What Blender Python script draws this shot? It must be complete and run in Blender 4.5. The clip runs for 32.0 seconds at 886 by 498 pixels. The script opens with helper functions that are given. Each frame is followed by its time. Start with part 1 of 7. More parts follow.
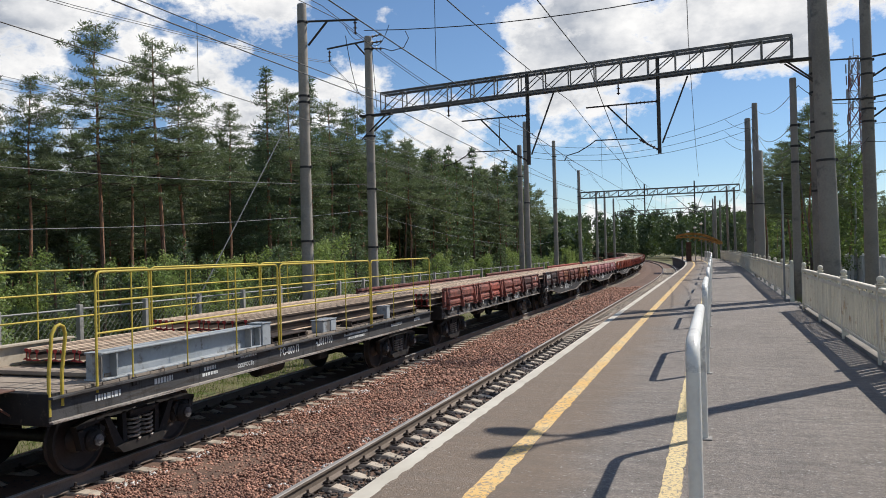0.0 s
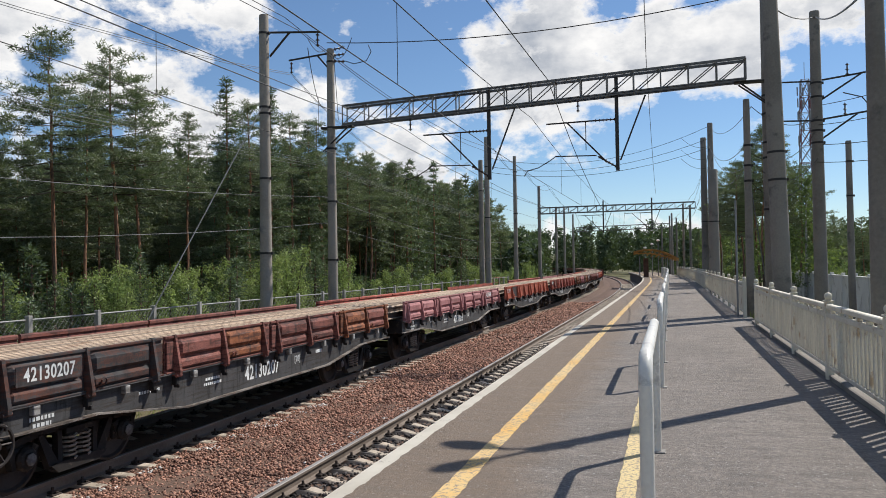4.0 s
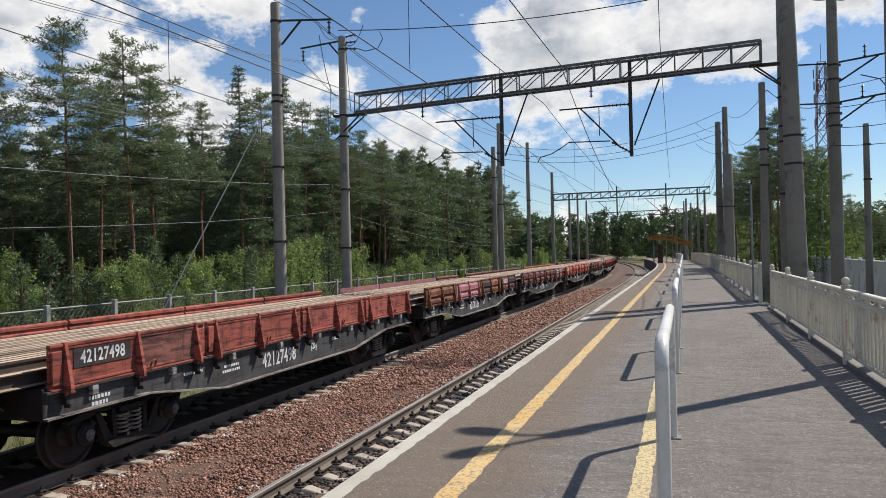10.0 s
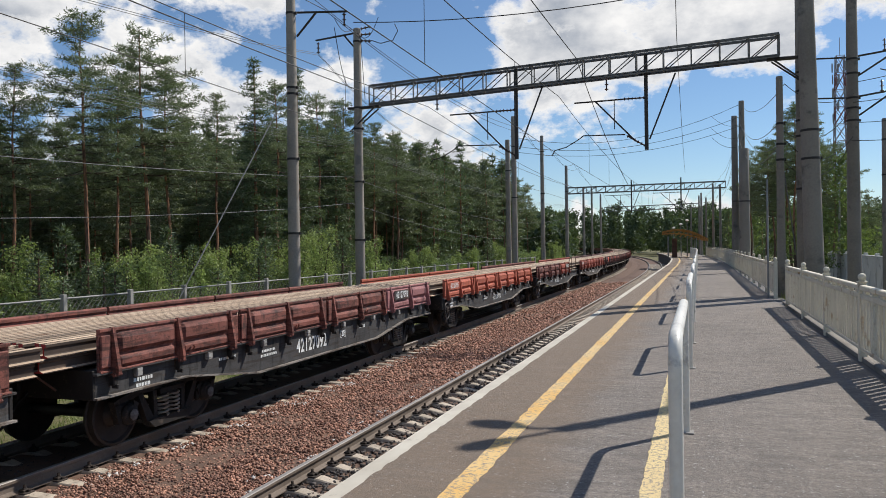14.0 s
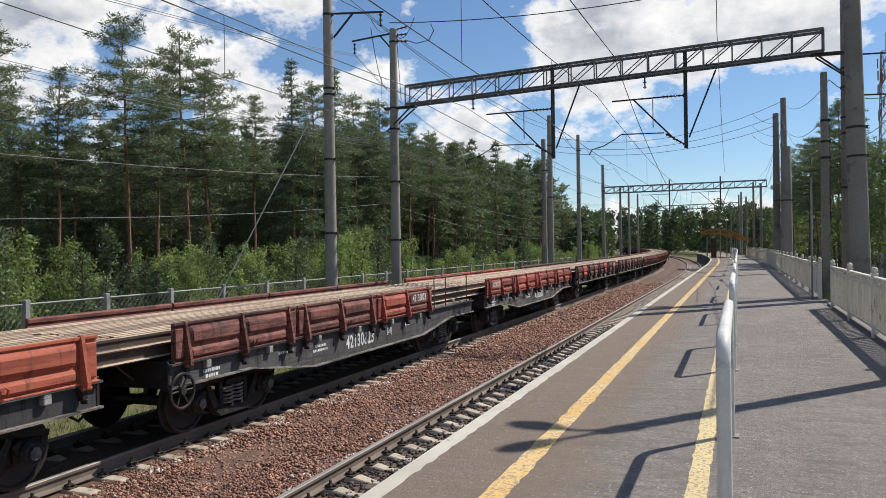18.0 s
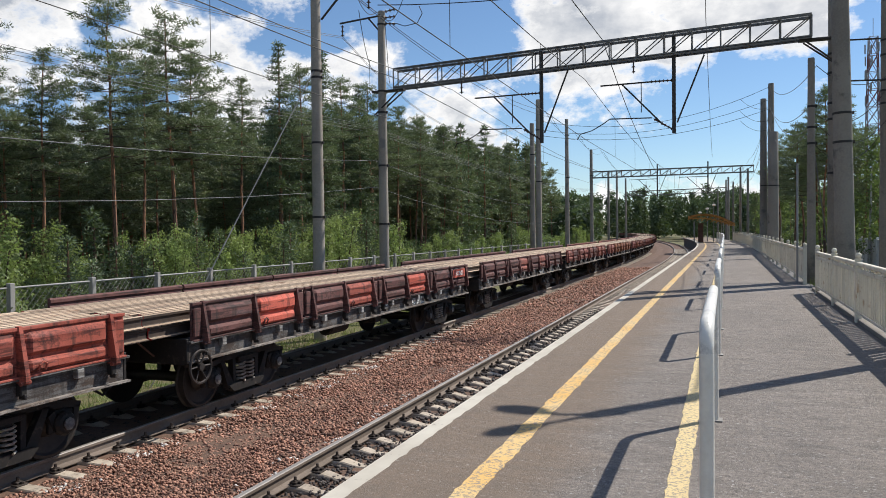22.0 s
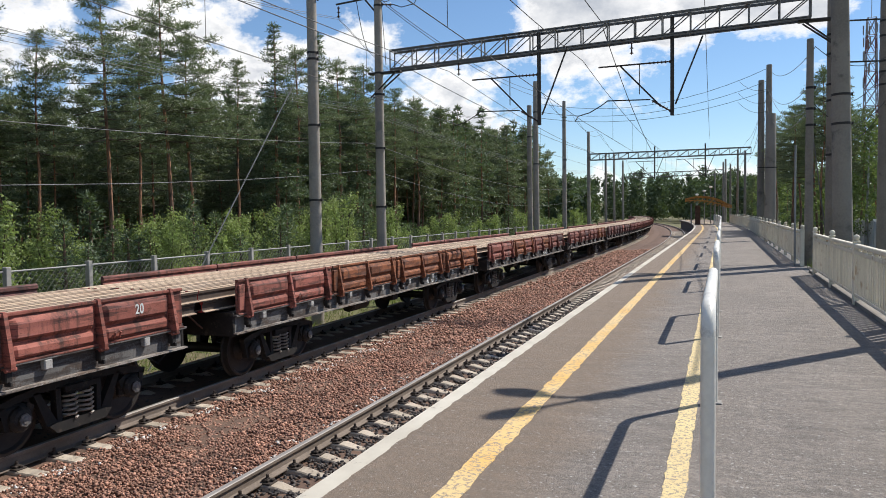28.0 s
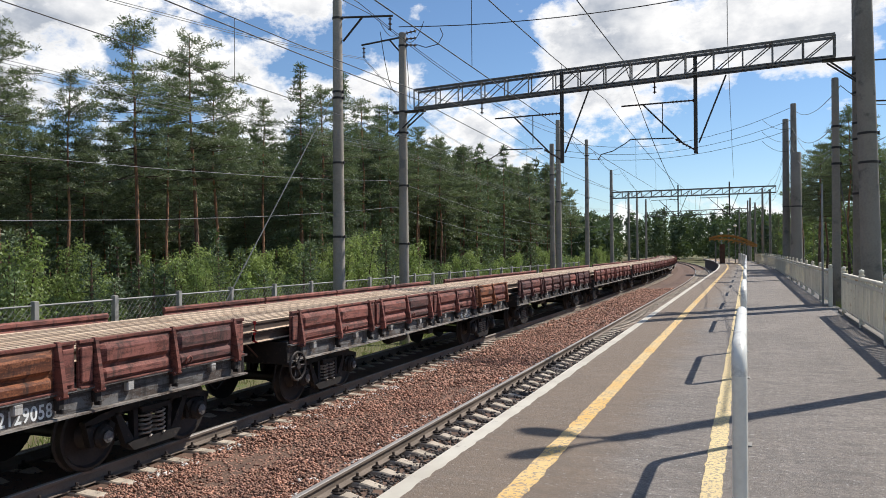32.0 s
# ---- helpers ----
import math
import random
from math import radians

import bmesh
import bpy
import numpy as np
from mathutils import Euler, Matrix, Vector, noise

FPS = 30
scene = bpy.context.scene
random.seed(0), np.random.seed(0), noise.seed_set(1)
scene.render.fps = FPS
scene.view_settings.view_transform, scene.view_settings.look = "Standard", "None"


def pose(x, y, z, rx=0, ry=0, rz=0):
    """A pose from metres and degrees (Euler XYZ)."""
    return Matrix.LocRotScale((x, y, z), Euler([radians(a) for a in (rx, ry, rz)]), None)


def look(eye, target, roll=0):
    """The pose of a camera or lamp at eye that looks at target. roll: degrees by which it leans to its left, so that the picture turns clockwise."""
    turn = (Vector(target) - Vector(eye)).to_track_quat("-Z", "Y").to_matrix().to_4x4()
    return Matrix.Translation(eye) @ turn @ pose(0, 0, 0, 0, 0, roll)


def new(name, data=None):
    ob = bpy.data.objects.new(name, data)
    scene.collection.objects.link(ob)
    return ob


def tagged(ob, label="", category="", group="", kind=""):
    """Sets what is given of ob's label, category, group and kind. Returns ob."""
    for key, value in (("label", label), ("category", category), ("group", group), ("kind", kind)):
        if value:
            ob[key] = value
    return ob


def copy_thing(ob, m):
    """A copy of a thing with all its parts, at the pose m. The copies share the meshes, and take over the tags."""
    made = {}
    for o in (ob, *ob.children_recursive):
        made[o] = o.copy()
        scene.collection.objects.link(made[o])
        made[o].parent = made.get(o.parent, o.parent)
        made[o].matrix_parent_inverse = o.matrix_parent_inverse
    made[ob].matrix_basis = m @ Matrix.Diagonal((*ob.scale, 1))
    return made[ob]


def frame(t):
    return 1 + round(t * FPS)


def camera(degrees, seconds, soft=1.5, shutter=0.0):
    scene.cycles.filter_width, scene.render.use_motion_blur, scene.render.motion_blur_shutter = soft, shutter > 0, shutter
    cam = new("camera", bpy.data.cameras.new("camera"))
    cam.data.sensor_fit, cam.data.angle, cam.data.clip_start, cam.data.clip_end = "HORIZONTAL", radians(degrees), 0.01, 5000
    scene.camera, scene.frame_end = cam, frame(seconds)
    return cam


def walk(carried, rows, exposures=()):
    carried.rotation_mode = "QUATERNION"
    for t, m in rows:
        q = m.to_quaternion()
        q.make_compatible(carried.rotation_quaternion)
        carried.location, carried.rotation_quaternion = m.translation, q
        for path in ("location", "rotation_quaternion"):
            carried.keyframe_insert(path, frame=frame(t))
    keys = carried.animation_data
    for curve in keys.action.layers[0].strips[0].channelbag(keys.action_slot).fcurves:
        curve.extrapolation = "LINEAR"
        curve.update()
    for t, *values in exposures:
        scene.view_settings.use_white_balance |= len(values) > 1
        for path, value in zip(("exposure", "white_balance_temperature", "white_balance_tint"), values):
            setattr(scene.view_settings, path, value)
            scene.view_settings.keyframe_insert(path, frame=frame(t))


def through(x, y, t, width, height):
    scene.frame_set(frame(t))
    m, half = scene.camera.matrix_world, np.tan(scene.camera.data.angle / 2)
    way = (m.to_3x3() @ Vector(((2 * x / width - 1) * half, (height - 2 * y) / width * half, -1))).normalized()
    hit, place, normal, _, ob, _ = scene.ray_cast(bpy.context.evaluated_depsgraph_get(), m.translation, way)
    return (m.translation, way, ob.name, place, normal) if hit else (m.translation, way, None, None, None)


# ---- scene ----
cam = camera(60.0, 32.0, 0.9)
# seconds, eye x y z, yaw to the left, pitch up, lean
PATH = [
    (0.0, -0.000, -0.004, 1.701, 19.39, 0.32, -1.43),
    (0.5, 0.013, -0.013, 1.704, 19.22, 0.56, -1.40),
    (1.0, 0.015, -0.017, 1.703, 19.34, 0.75, -1.40),
    (1.5, 0.008, -0.020, 1.700, 19.26, 0.88, -1.27),
    (2.0, 0.016, -0.015, 1.697, 18.79, 0.95, -1.06),
    (2.5, 0.031, -0.017, 1.698, 17.47, 1.04, -0.90),
    (3.0, 0.028, -0.015, 1.695, 16.63, 1.09, -0.82),
    (3.5, 0.024, -0.015, 1.696, 16.38, 1.35, -0.87),
    (5.5, 0.018, -0.012, 1.693, 17.00, 0.84, -0.89),
    (6.0, 0.010, -0.017, 1.694, 17.19, 0.77, -0.90),
    (6.5, 0.007, -0.012, 1.692, 17.51, 0.73, -0.93),
    (7.0, 0.008, -0.012, 1.693, 17.77, 0.72, -1.02),
    (7.5, 0.008, -0.006, 1.693, 17.94, 0.65, -1.06),
    (8.0, 0.002, -0.011, 1.692, 17.94, 0.61, -1.14),
    (8.5, 0.007, -0.014, 1.690, 17.82, 0.55, -1.17),
    (9.0, 0.010, -0.014, 1.691, 17.67, 0.55, -1.21),
    (9.5, 0.013, -0.008, 1.692, 17.54, 0.48, -1.25),
    (10.0, 0.012, -0.006, 1.693, 17.44, 0.36, -1.27),
    (10.5, 0.017, -0.011, 1.687, 17.36, 0.36, -1.26),
    (11.0, 0.015, -0.018, 1.690, 17.33, 0.32, -1.11),
    (11.5, 0.016, -0.015, 1.696, 17.41, 0.21, -1.03),
    (12.0, 0.010, -0.017, 1.693, 17.62, 0.08, -1.03),
    (12.5, 0.006, -0.013, 1.694, 17.76, -0.05, -1.02),
    (13.0, 0.009, -0.015, 1.688, 18.07, -0.09, -0.94),
    (13.5, 0.012, -0.022, 1.693, 18.26, -0.16, -0.79),
    (14.0, 0.012, -0.022, 1.694, 18.44, -0.16, -0.83),
    (14.5, 0.008, -0.025, 1.689, 18.60, -0.17, -0.92),
    (16.5, -0.024, -0.018, 1.713, 21.33, 0.24, -1.13),
    (17.0, -0.041, 0.000, 1.697, 21.81, 0.31, -1.06),
    (17.5, -0.036, 0.009, 1.691, 21.44, 0.16, -0.94),
    (18.0, -0.037, 0.011, 1.688, 21.05, -0.12, -0.82),
    (18.5, -0.028, 0.026, 1.688, 20.78, -0.52, -0.65),
    (19.0, -0.031, 0.038, 1.688, 20.52, -0.99, -0.68),
    (19.5, -0.025, 0.032, 1.692, 20.54, -1.20, -0.78),
    (20.0, -0.028, 0.022, 1.694, 20.69, -1.31, -0.64),
    (20.5, -0.028, 0.023, 1.695, 20.77, -1.33, -0.70),
    (21.0, -0.031, 0.010, 1.696, 20.72, -1.38, -0.61),
    (21.5, -0.026, 0.010, 1.695, 20.49, -1.27, -0.66),
    (22.0, -0.024, 0.020, 1.698, 20.20, -1.33, -0.65),
    (22.5, -0.018, 0.013, 1.702, 19.94, -1.36, -0.76),
    (23.0, -0.019, 0.028, 1.698, 19.75, -1.46, -0.84),
    (23.5, -0.023, 0.023, 1.698, 19.57, -1.52, -0.71),
    (24.0, -0.032, 0.018, 1.698, 19.45, -1.62, -0.55),
    (24.5, -0.032, 0.019, 1.700, 19.38, -1.67, -0.61),
    (25.0, -0.039, 0.022, 1.695, 19.29, -1.67, -0.48),
    (25.5, -0.032, 0.019, 1.705, 19.13, -1.57, -0.49),
    (27.5, -0.047, 0.039, 1.699, 19.21, -2.40, -0.52),
    (28.0, -0.052, 0.052, 1.699, 19.99, -2.62, -0.77),
    (28.5, -0.060, 0.053, 1.697, 21.01, -2.85, -0.92),
    (29.0, -0.084, 0.058, 1.703, 24.55, -3.31, -1.02),
    (29.5, -0.109, 0.061, 1.698, 30.81, -3.84, -1.50),
    (30.0, -0.114, 0.063, 1.690, 33.53, -4.72, -1.96),
    (30.5, -0.103, 0.061, 1.690, 33.98, -5.02, -1.93),
    (31.0, -0.102, 0.049, 1.684, 31.55, -4.93, -1.06),
    (31.5, -0.091, 0.053, 1.707, 26.03, -1.10, -0.83),
    (32.0, -0.078, 0.045, 1.692, 21.59, 0.19, -0.46),
]
EXPOSURES = [(0.0, 0.02), (13.0, -0.06), (17.0, 0.0), (24.0, 0.12), (28.0, 0.2), (29.0, 0.4), (30.0, 0.64), (31.0, 0.58), (32.0, 0.16)]
SKY_STRENGTH, CLOUD_STRENGTH, SUN_STRENGTH = 0.107, 1.0, 4.9
# where the clouds gather: yaw to the left, elevation, width, strength
CLOUD_BANKS = [(44, 17, 0.3, 0.24), (34.5, 12, 0.15, 0.21), (32.5, 15.5, 0.075, -0.24), (31, 18.5, 0.07, 0.2), (27, 16.5, 0.07, -0.26), (23.5, 17, 0.045, 0.2),
               (24.8, 12, 0.09, 0.3), (19.5, 9.3, 0.075, 0.26), (18.5, 15, 0.1, -0.28), (12, 13, 0.1, 0.25), (6, 15.5, 0.15, 0.28), (-2, 15, 0.14, 0.26),
               (8, 10, 0.09, 0.18), (9, 5, 0.1, -0.22), (0, 8, 0.1, -0.2), (8, 2.5, 0.05, 0.22), (-10, 17.5, 0.16, 0.2), (-9, 9, 0.1, -0.22)]
def aim(x, y, z, yaw, pitch, roll):
    return pose(x, y, z, 90 + pitch, 0, yaw) @ pose(0, 0, 0, 0, 0, roll)


walk(cam, [(t, aim(*m)) for t, *m in PATH], EXPOSURES)

# ---- daylight: high northern summer sun with broken cumulus ----
SUN_AZ, SUN_EL = 39.0, 48.0          # degrees right of the track's heading, and above the horizon
world = bpy.data.worlds.new("summer_sky")
scene.world = world
world.use_nodes = True
wn, wl = world.node_tree.nodes, world.node_tree.links
wn.clear()
w_out = wn.new("ShaderNodeOutputWorld")
sky = wn.new("ShaderNodeTexSky")
sky.sky_type, sky.sun_disc = "NISHITA", False
sky.sun_elevation, sky.sun_rotation = radians(SUN_EL), radians(SUN_AZ)
sky.air_density, sky.dust_density, sky.ozone_density = 1.0, 0.0, 6.0
w_tc = wn.new("ShaderNodeTexCoord")


def wmath(op, a, b=None, clamp=False):
    n = wn.new("ShaderNodeMath")
    n.operation, n.use_clamp = op, clamp
    for i, v in enumerate((a, b)):
        if v is None:
            continue
        if isinstance(v, (int, float)):
            n.inputs[i].default_value = v
        else:
            wl.new(v, n.inputs[i])
    return n.outputs[0]


def heading(yaw, el):
    """The direction yaw degrees left of the track's heading and el degrees up."""
    return Vector((-math.sin(radians(yaw)) * math.cos(radians(el)), math.cos(radians(yaw)) * math.cos(radians(el)), math.sin(radians(el))))


def cloud_bank(yaw, el, wide, strength):
    """A soft bump round one heading, which gathers the clouds there."""
    d = wn.new("ShaderNodeVectorMath")
    d.operation = "DISTANCE"
    wl.new(w_tc.outputs["Generated"], d.inputs[0])
    d.inputs[1].default_value = heading(yaw, el)
    near = wmath("SUBTRACT", 1.0, wmath("DIVIDE", d.outputs["Value"], wide), True)
    return wmath("MULTIPLY", near, strength)


w_map = wn.new("ShaderNodeMapping")
w_map.inputs["Scale"].default_value = (1.0, 1.0, 1.55)
wl.new(w_tc.outputs["Generated"], w_map.inputs["Vector"])


def wnoise(scale, detail, rough, shift=(0, 0, 0)):
    m = wn.new("ShaderNodeVectorMath")
    m.operation = "ADD"
    wl.new(w_map.outputs[0], m.inputs[0])
    m.inputs[1].default_value = shift
    n = wn.new("ShaderNodeTexNoise")
    n.inputs["Scale"].default_value, n.inputs["Detail"].default_value, n.inputs["Roughness"].default_value = scale, detail, rough
    wl.new(m.outputs[0], n.inputs["Vector"])
    return n.outputs["Fac"]


billow = wmath("ADD", wmath("MULTIPLY", wnoise(6.0, 10, 0.62), 1.5), wmath("MULTIPLY", wnoise(19.0, 8, 0.62, (3.1, 1.7, 0.4)), 0.5))
banks = 0.0
for bank in CLOUD_BANKS:
    banks = wmath("ADD", banks, cloud_bank(*bank))
cover = wmath("ADD", wmath("SUBTRACT", billow, 0.5), banks)
w_ramp = wn.new("ShaderNodeValToRGB")
w_ramp.color_ramp.elements[0].position, w_ramp.color_ramp.elements[1].position = 0.56, 0.7
wl.new(cover, w_ramp.inputs[0])
lumps = wmath("ADD", wmath("MULTIPLY", wnoise(6.0, 6, 0.55, (0.02, 0.015, 0.05)), 0.78), wmath("MULTIPLY", wnoise(20.0, 8, 0.6, (0.3, 0.1, 0.25)), 0.22))
shade = wmath("MULTIPLY", wmath("SUBTRACT", lumps, 0.42), 5.0, True)
thick = wmath("MULTIPLY", wmath("SUBTRACT", cover, 0.63), 6.0, True)
grey = wmath("MULTIPLY", shade, thick)
c_mix = wn.new("ShaderNodeMix")
c_mix.data_type = "RGBA"
c_mix.inputs["A"].default_value, c_mix.inputs["B"].default_value = (1.0, 0.99, 0.98, 1), (0.41, 0.45, 0.52, 1)
wl.new(grey, c_mix.inputs["Factor"])
b_sky, b_cloud, b_mix = wn.new("ShaderNodeBackground"), wn.new("ShaderNodeBackground"), wn.new("ShaderNodeMixShader")
b_sky.inputs["Strength"].default_value, b_cloud.inputs["Strength"].default_value = SKY_STRENGTH, CLOUD_STRENGTH
wl.new(sky.outputs[0], b_sky.inputs["Color"])
wl.new(c_mix.outputs["Result"], b_cloud.inputs["Color"])
wl.new(w_ramp.outputs["Color"], b_mix.inputs[0])
wl.new(b_sky.outputs[0], b_mix.inputs[1])
wl.new(b_cloud.outputs[0], b_mix.inputs[2])
wl.new(b_mix.outputs[0], w_out.inputs[0])

sun_data = bpy.data.lights.new("sun", "SUN")
sun_data.energy, sun_data.angle, sun_data.color = SUN_STRENGTH, radians(0.53), (1.0, 0.96, 0.9)
sun = new("sun", sun_data)
to_sun = heading(-SUN_AZ, SUN_EL)
sun.matrix_world = look(to_sun * 80, (0, 0, 0))

# ---- materials ----
class Nodes:
    """Short hand for one material's node tree."""

    def __init__(self, name):
        self.mat = bpy.data.materials.new(name)
        self.mat.use_nodes = True
        self.t = self.mat.node_tree
        self.bsdf = self.t.nodes["Principled BSDF"]
        self.coord = self.t.nodes.new("ShaderNodeTexCoord").outputs["Object"]

    def node(self, kind, **values):
        n = self.t.nodes.new(kind)
        for k, v in values.items():
            self.put(n.inputs[k], v)
        return n

    def put(self, socket, v):
        if isinstance(v, bpy.types.NodeSocket):
            self.t.links.new(v, socket)
        else:
            socket.default_value = v

    def shifted(self):
        """Object coordinates, moved by a random stretch for each object."""
        info = self.node("ShaderNodeObjectInfo")
        m = self.node("ShaderNodeVectorMath")
        m.operation = "MULTIPLY_ADD"
        self.put(m.inputs[0], info.outputs["Random"])
        m.inputs[1].default_value = (37.0, 61.0, 23.0)
        self.put(m.inputs[2], self.coord)
        return m.outputs[0]

    def stretch(self, scale):
        m = self.node("ShaderNodeMapping", Scale=scale)
        self.put(m.inputs["Vector"], self.coord)
        return m.outputs[0]

    def noise(self, scale, detail=4.0, rough=0.55, vector=None):
        n = self.node("ShaderNodeTexNoise", Scale=scale, Detail=detail, Roughness=rough)
        self.put(n.inputs["Vector"], vector or self.coord)
        return n.outputs["Fac"]

    def ramp(self, fac, lo, hi):
        n = self.node("ShaderNodeMapRange")
        n.interpolation_type = "SMOOTHSTEP"
        self.put(n.inputs["Value"], fac)
        n.inputs["From Min"].default_value, n.inputs["From Max"].default_value = lo, hi
        return n.outputs["Result"]

    def mix(self, fac, a, b):
        n = self.node("ShaderNodeMix")
        n.data_type = "RGBA"
        for i, v in ((0, fac), (6, a), (7, b)):
            if isinstance(v, tuple):
                v = (*v, 1)
            self.put(n.inputs[i], v)
        return n.outputs[2]

    def math(self, op, a, b):
        n = self.node("ShaderNodeMath")
        n.operation = op
        self.put(n.inputs[0], a)
        self.put(n.inputs[1], b)
        return n.outputs[0]

    def tint(self, colour, amount, random_from="object"):
        """The colour made lighter or darker at random, object by object or island by island."""
        if random_from == "object":
            r = self.node("ShaderNodeObjectInfo").outputs["Random"]
        else:
            r = self.node("ShaderNodeNewGeometry").outputs["Random Per Island"]
        n = self.node("ShaderNodeHueSaturation", Color=colour if not isinstance(colour, tuple) else (*colour, 1))
        v = self.node("ShaderNodeMapRange", Value=r)
        v.inputs["To Min"].default_value, v.inputs["To Max"].default_value = 1 - amount, 1 + amount
        self.put(n.inputs["Value"], v.outputs[0])
        return n.outputs[0]

    def done(self, colour, rough=0.8, metal=0.0, bump=None, depth=0.01, spec=0.5):
        if isinstance(colour, tuple):
            colour = (*colour, 1)
        self.put(self.bsdf.inputs["Base Color"], colour)
        self.put(self.bsdf.inputs["Roughness"], rough)
        self.put(self.bsdf.inputs["Metallic"], metal)
        self.put(self.bsdf.inputs["Specular IOR Level"], spec)
        if bump is not None:
            b = self.node("ShaderNodeBump", Strength=0.6, Distance=depth, Height=bump)
            self.put(self.bsdf.inputs["Normal"], b.outputs[0])
        return self.mat


def surface(name, a, b, big=0.8, fine=25.0, rough=0.85, metal=0.0, depth=0.004, amount=0.0, per="object", c=None, spec=0.4):
    """Two tones in large soft patches, broken by a fine grain, with fine relief; c: a third tone in sparse stains."""
    m = Nodes(name)
    v = m.shifted() if amount and per == "object" else m.coord
    grain = m.noise(fine, 5, 0.6, v)
    fac = m.math("ADD", m.math("MULTIPLY", m.noise(big, 4, 0.6, v), 0.65), m.math("MULTIPLY", grain, 0.35))
    col = m.mix(m.ramp(fac, 0.36, 0.64), a, b)
    if c:
        col = m.mix(m.ramp(m.noise(big * 2.7, 6, 0.65, v), 0.56, 0.68), col, c)
    if amount:
        col = m.tint(col, amount, per)
    return m.done(col, rough, metal, grain, depth, spec)


def worn_paint(name, paint, under, patch=6.0, cut=0.55, dark=None, rough=0.6, chips=0.04):
    """Old paint, chipped through to what lies under it, with dirt in soft patches."""
    m = Nodes(name)
    v = m.shifted()
    chip = m.math("ADD", m.math("MULTIPLY", m.noise(patch, 8, 0.68, v), 0.7), m.math("MULTIPLY", m.noise(patch * 5, 4, 0.6, v), 0.3))
    col = m.mix(m.ramp(m.noise(1.3, 4, 0.6, v), 0.35, 0.7), paint, tuple(k * 0.72 for k in paint) if dark is None else dark)
    col = m.mix(m.ramp(chip, cut, cut + chips), col, under)
    return m.done(m.tint(col, 0.1), rough, 0.0, chip, 0.003, 0.3)


def rusty(name, paint, rust, amount=0.55, soot=(0.03, 0.026, 0.024), scuff=0.8):
    """Painted steel of a goods wagon: faded paint, rust coming through and soot run down from above."""
    m = Nodes(name)
    v = m.shifted()
    fade = m.mix(m.ramp(m.noise(0.9, 4, 0.6, v), 0.3, 0.7), paint, tuple(min(1, k * 1.18 + 0.02) for k in paint))

    def drawn(scale, x, y, z, detail=7):
        s = m.node("ShaderNodeMapping", Scale=(x, y, z))
        m.put(s.inputs["Vector"], v)
        return m.noise(scale, detail, 0.68, s.outputs[0])
    spots = m.math("ADD", m.math("MULTIPLY", drawn(3.0, 1.0, 0.7, 2.2, 9), 0.72), m.math("MULTIPLY", m.noise(38, 3, 0.65, v), 0.28))
    col = m.mix(m.ramp(spots, amount - 0.05, amount + 0.05), fade, rust)
    # scuffs along the boards, where the load scraped them, and pale dust
    col = m.mix(m.math("MULTIPLY", m.ramp(drawn(2.2, 1.0, 0.5, 7.0), 0.5, 0.6), scuff), col, tuple(k * 0.45 + 0.012 for k in rust))
    col = m.mix(m.math("MULTIPLY", m.ramp(drawn(1.9, 1.0, 0.8, 4.0), 0.56, 0.72), 0.4), col, tuple(k * 0.6 + 0.12 for k in paint))
    streak = drawn(1.6, 2.0, 4.5, 0.9)
    col = m.mix(m.math("MULTIPLY", m.ramp(streak, 0.5, 0.68), 0.7), col, soot)
    speck = m.noise(90, 2, 0.6, v)
    col = m.mix(m.math("MULTIPLY", m.ramp(speck, 0.52, 0.7), 0.45), col, soot)
    return m.done(m.tint(col, 0.16), 0.75, 0.0, m.math("ADD", spots, m.math("MULTIPLY", m.noise(5.0, 3, 0.5, v), 0.8)), 0.012, 0.25)


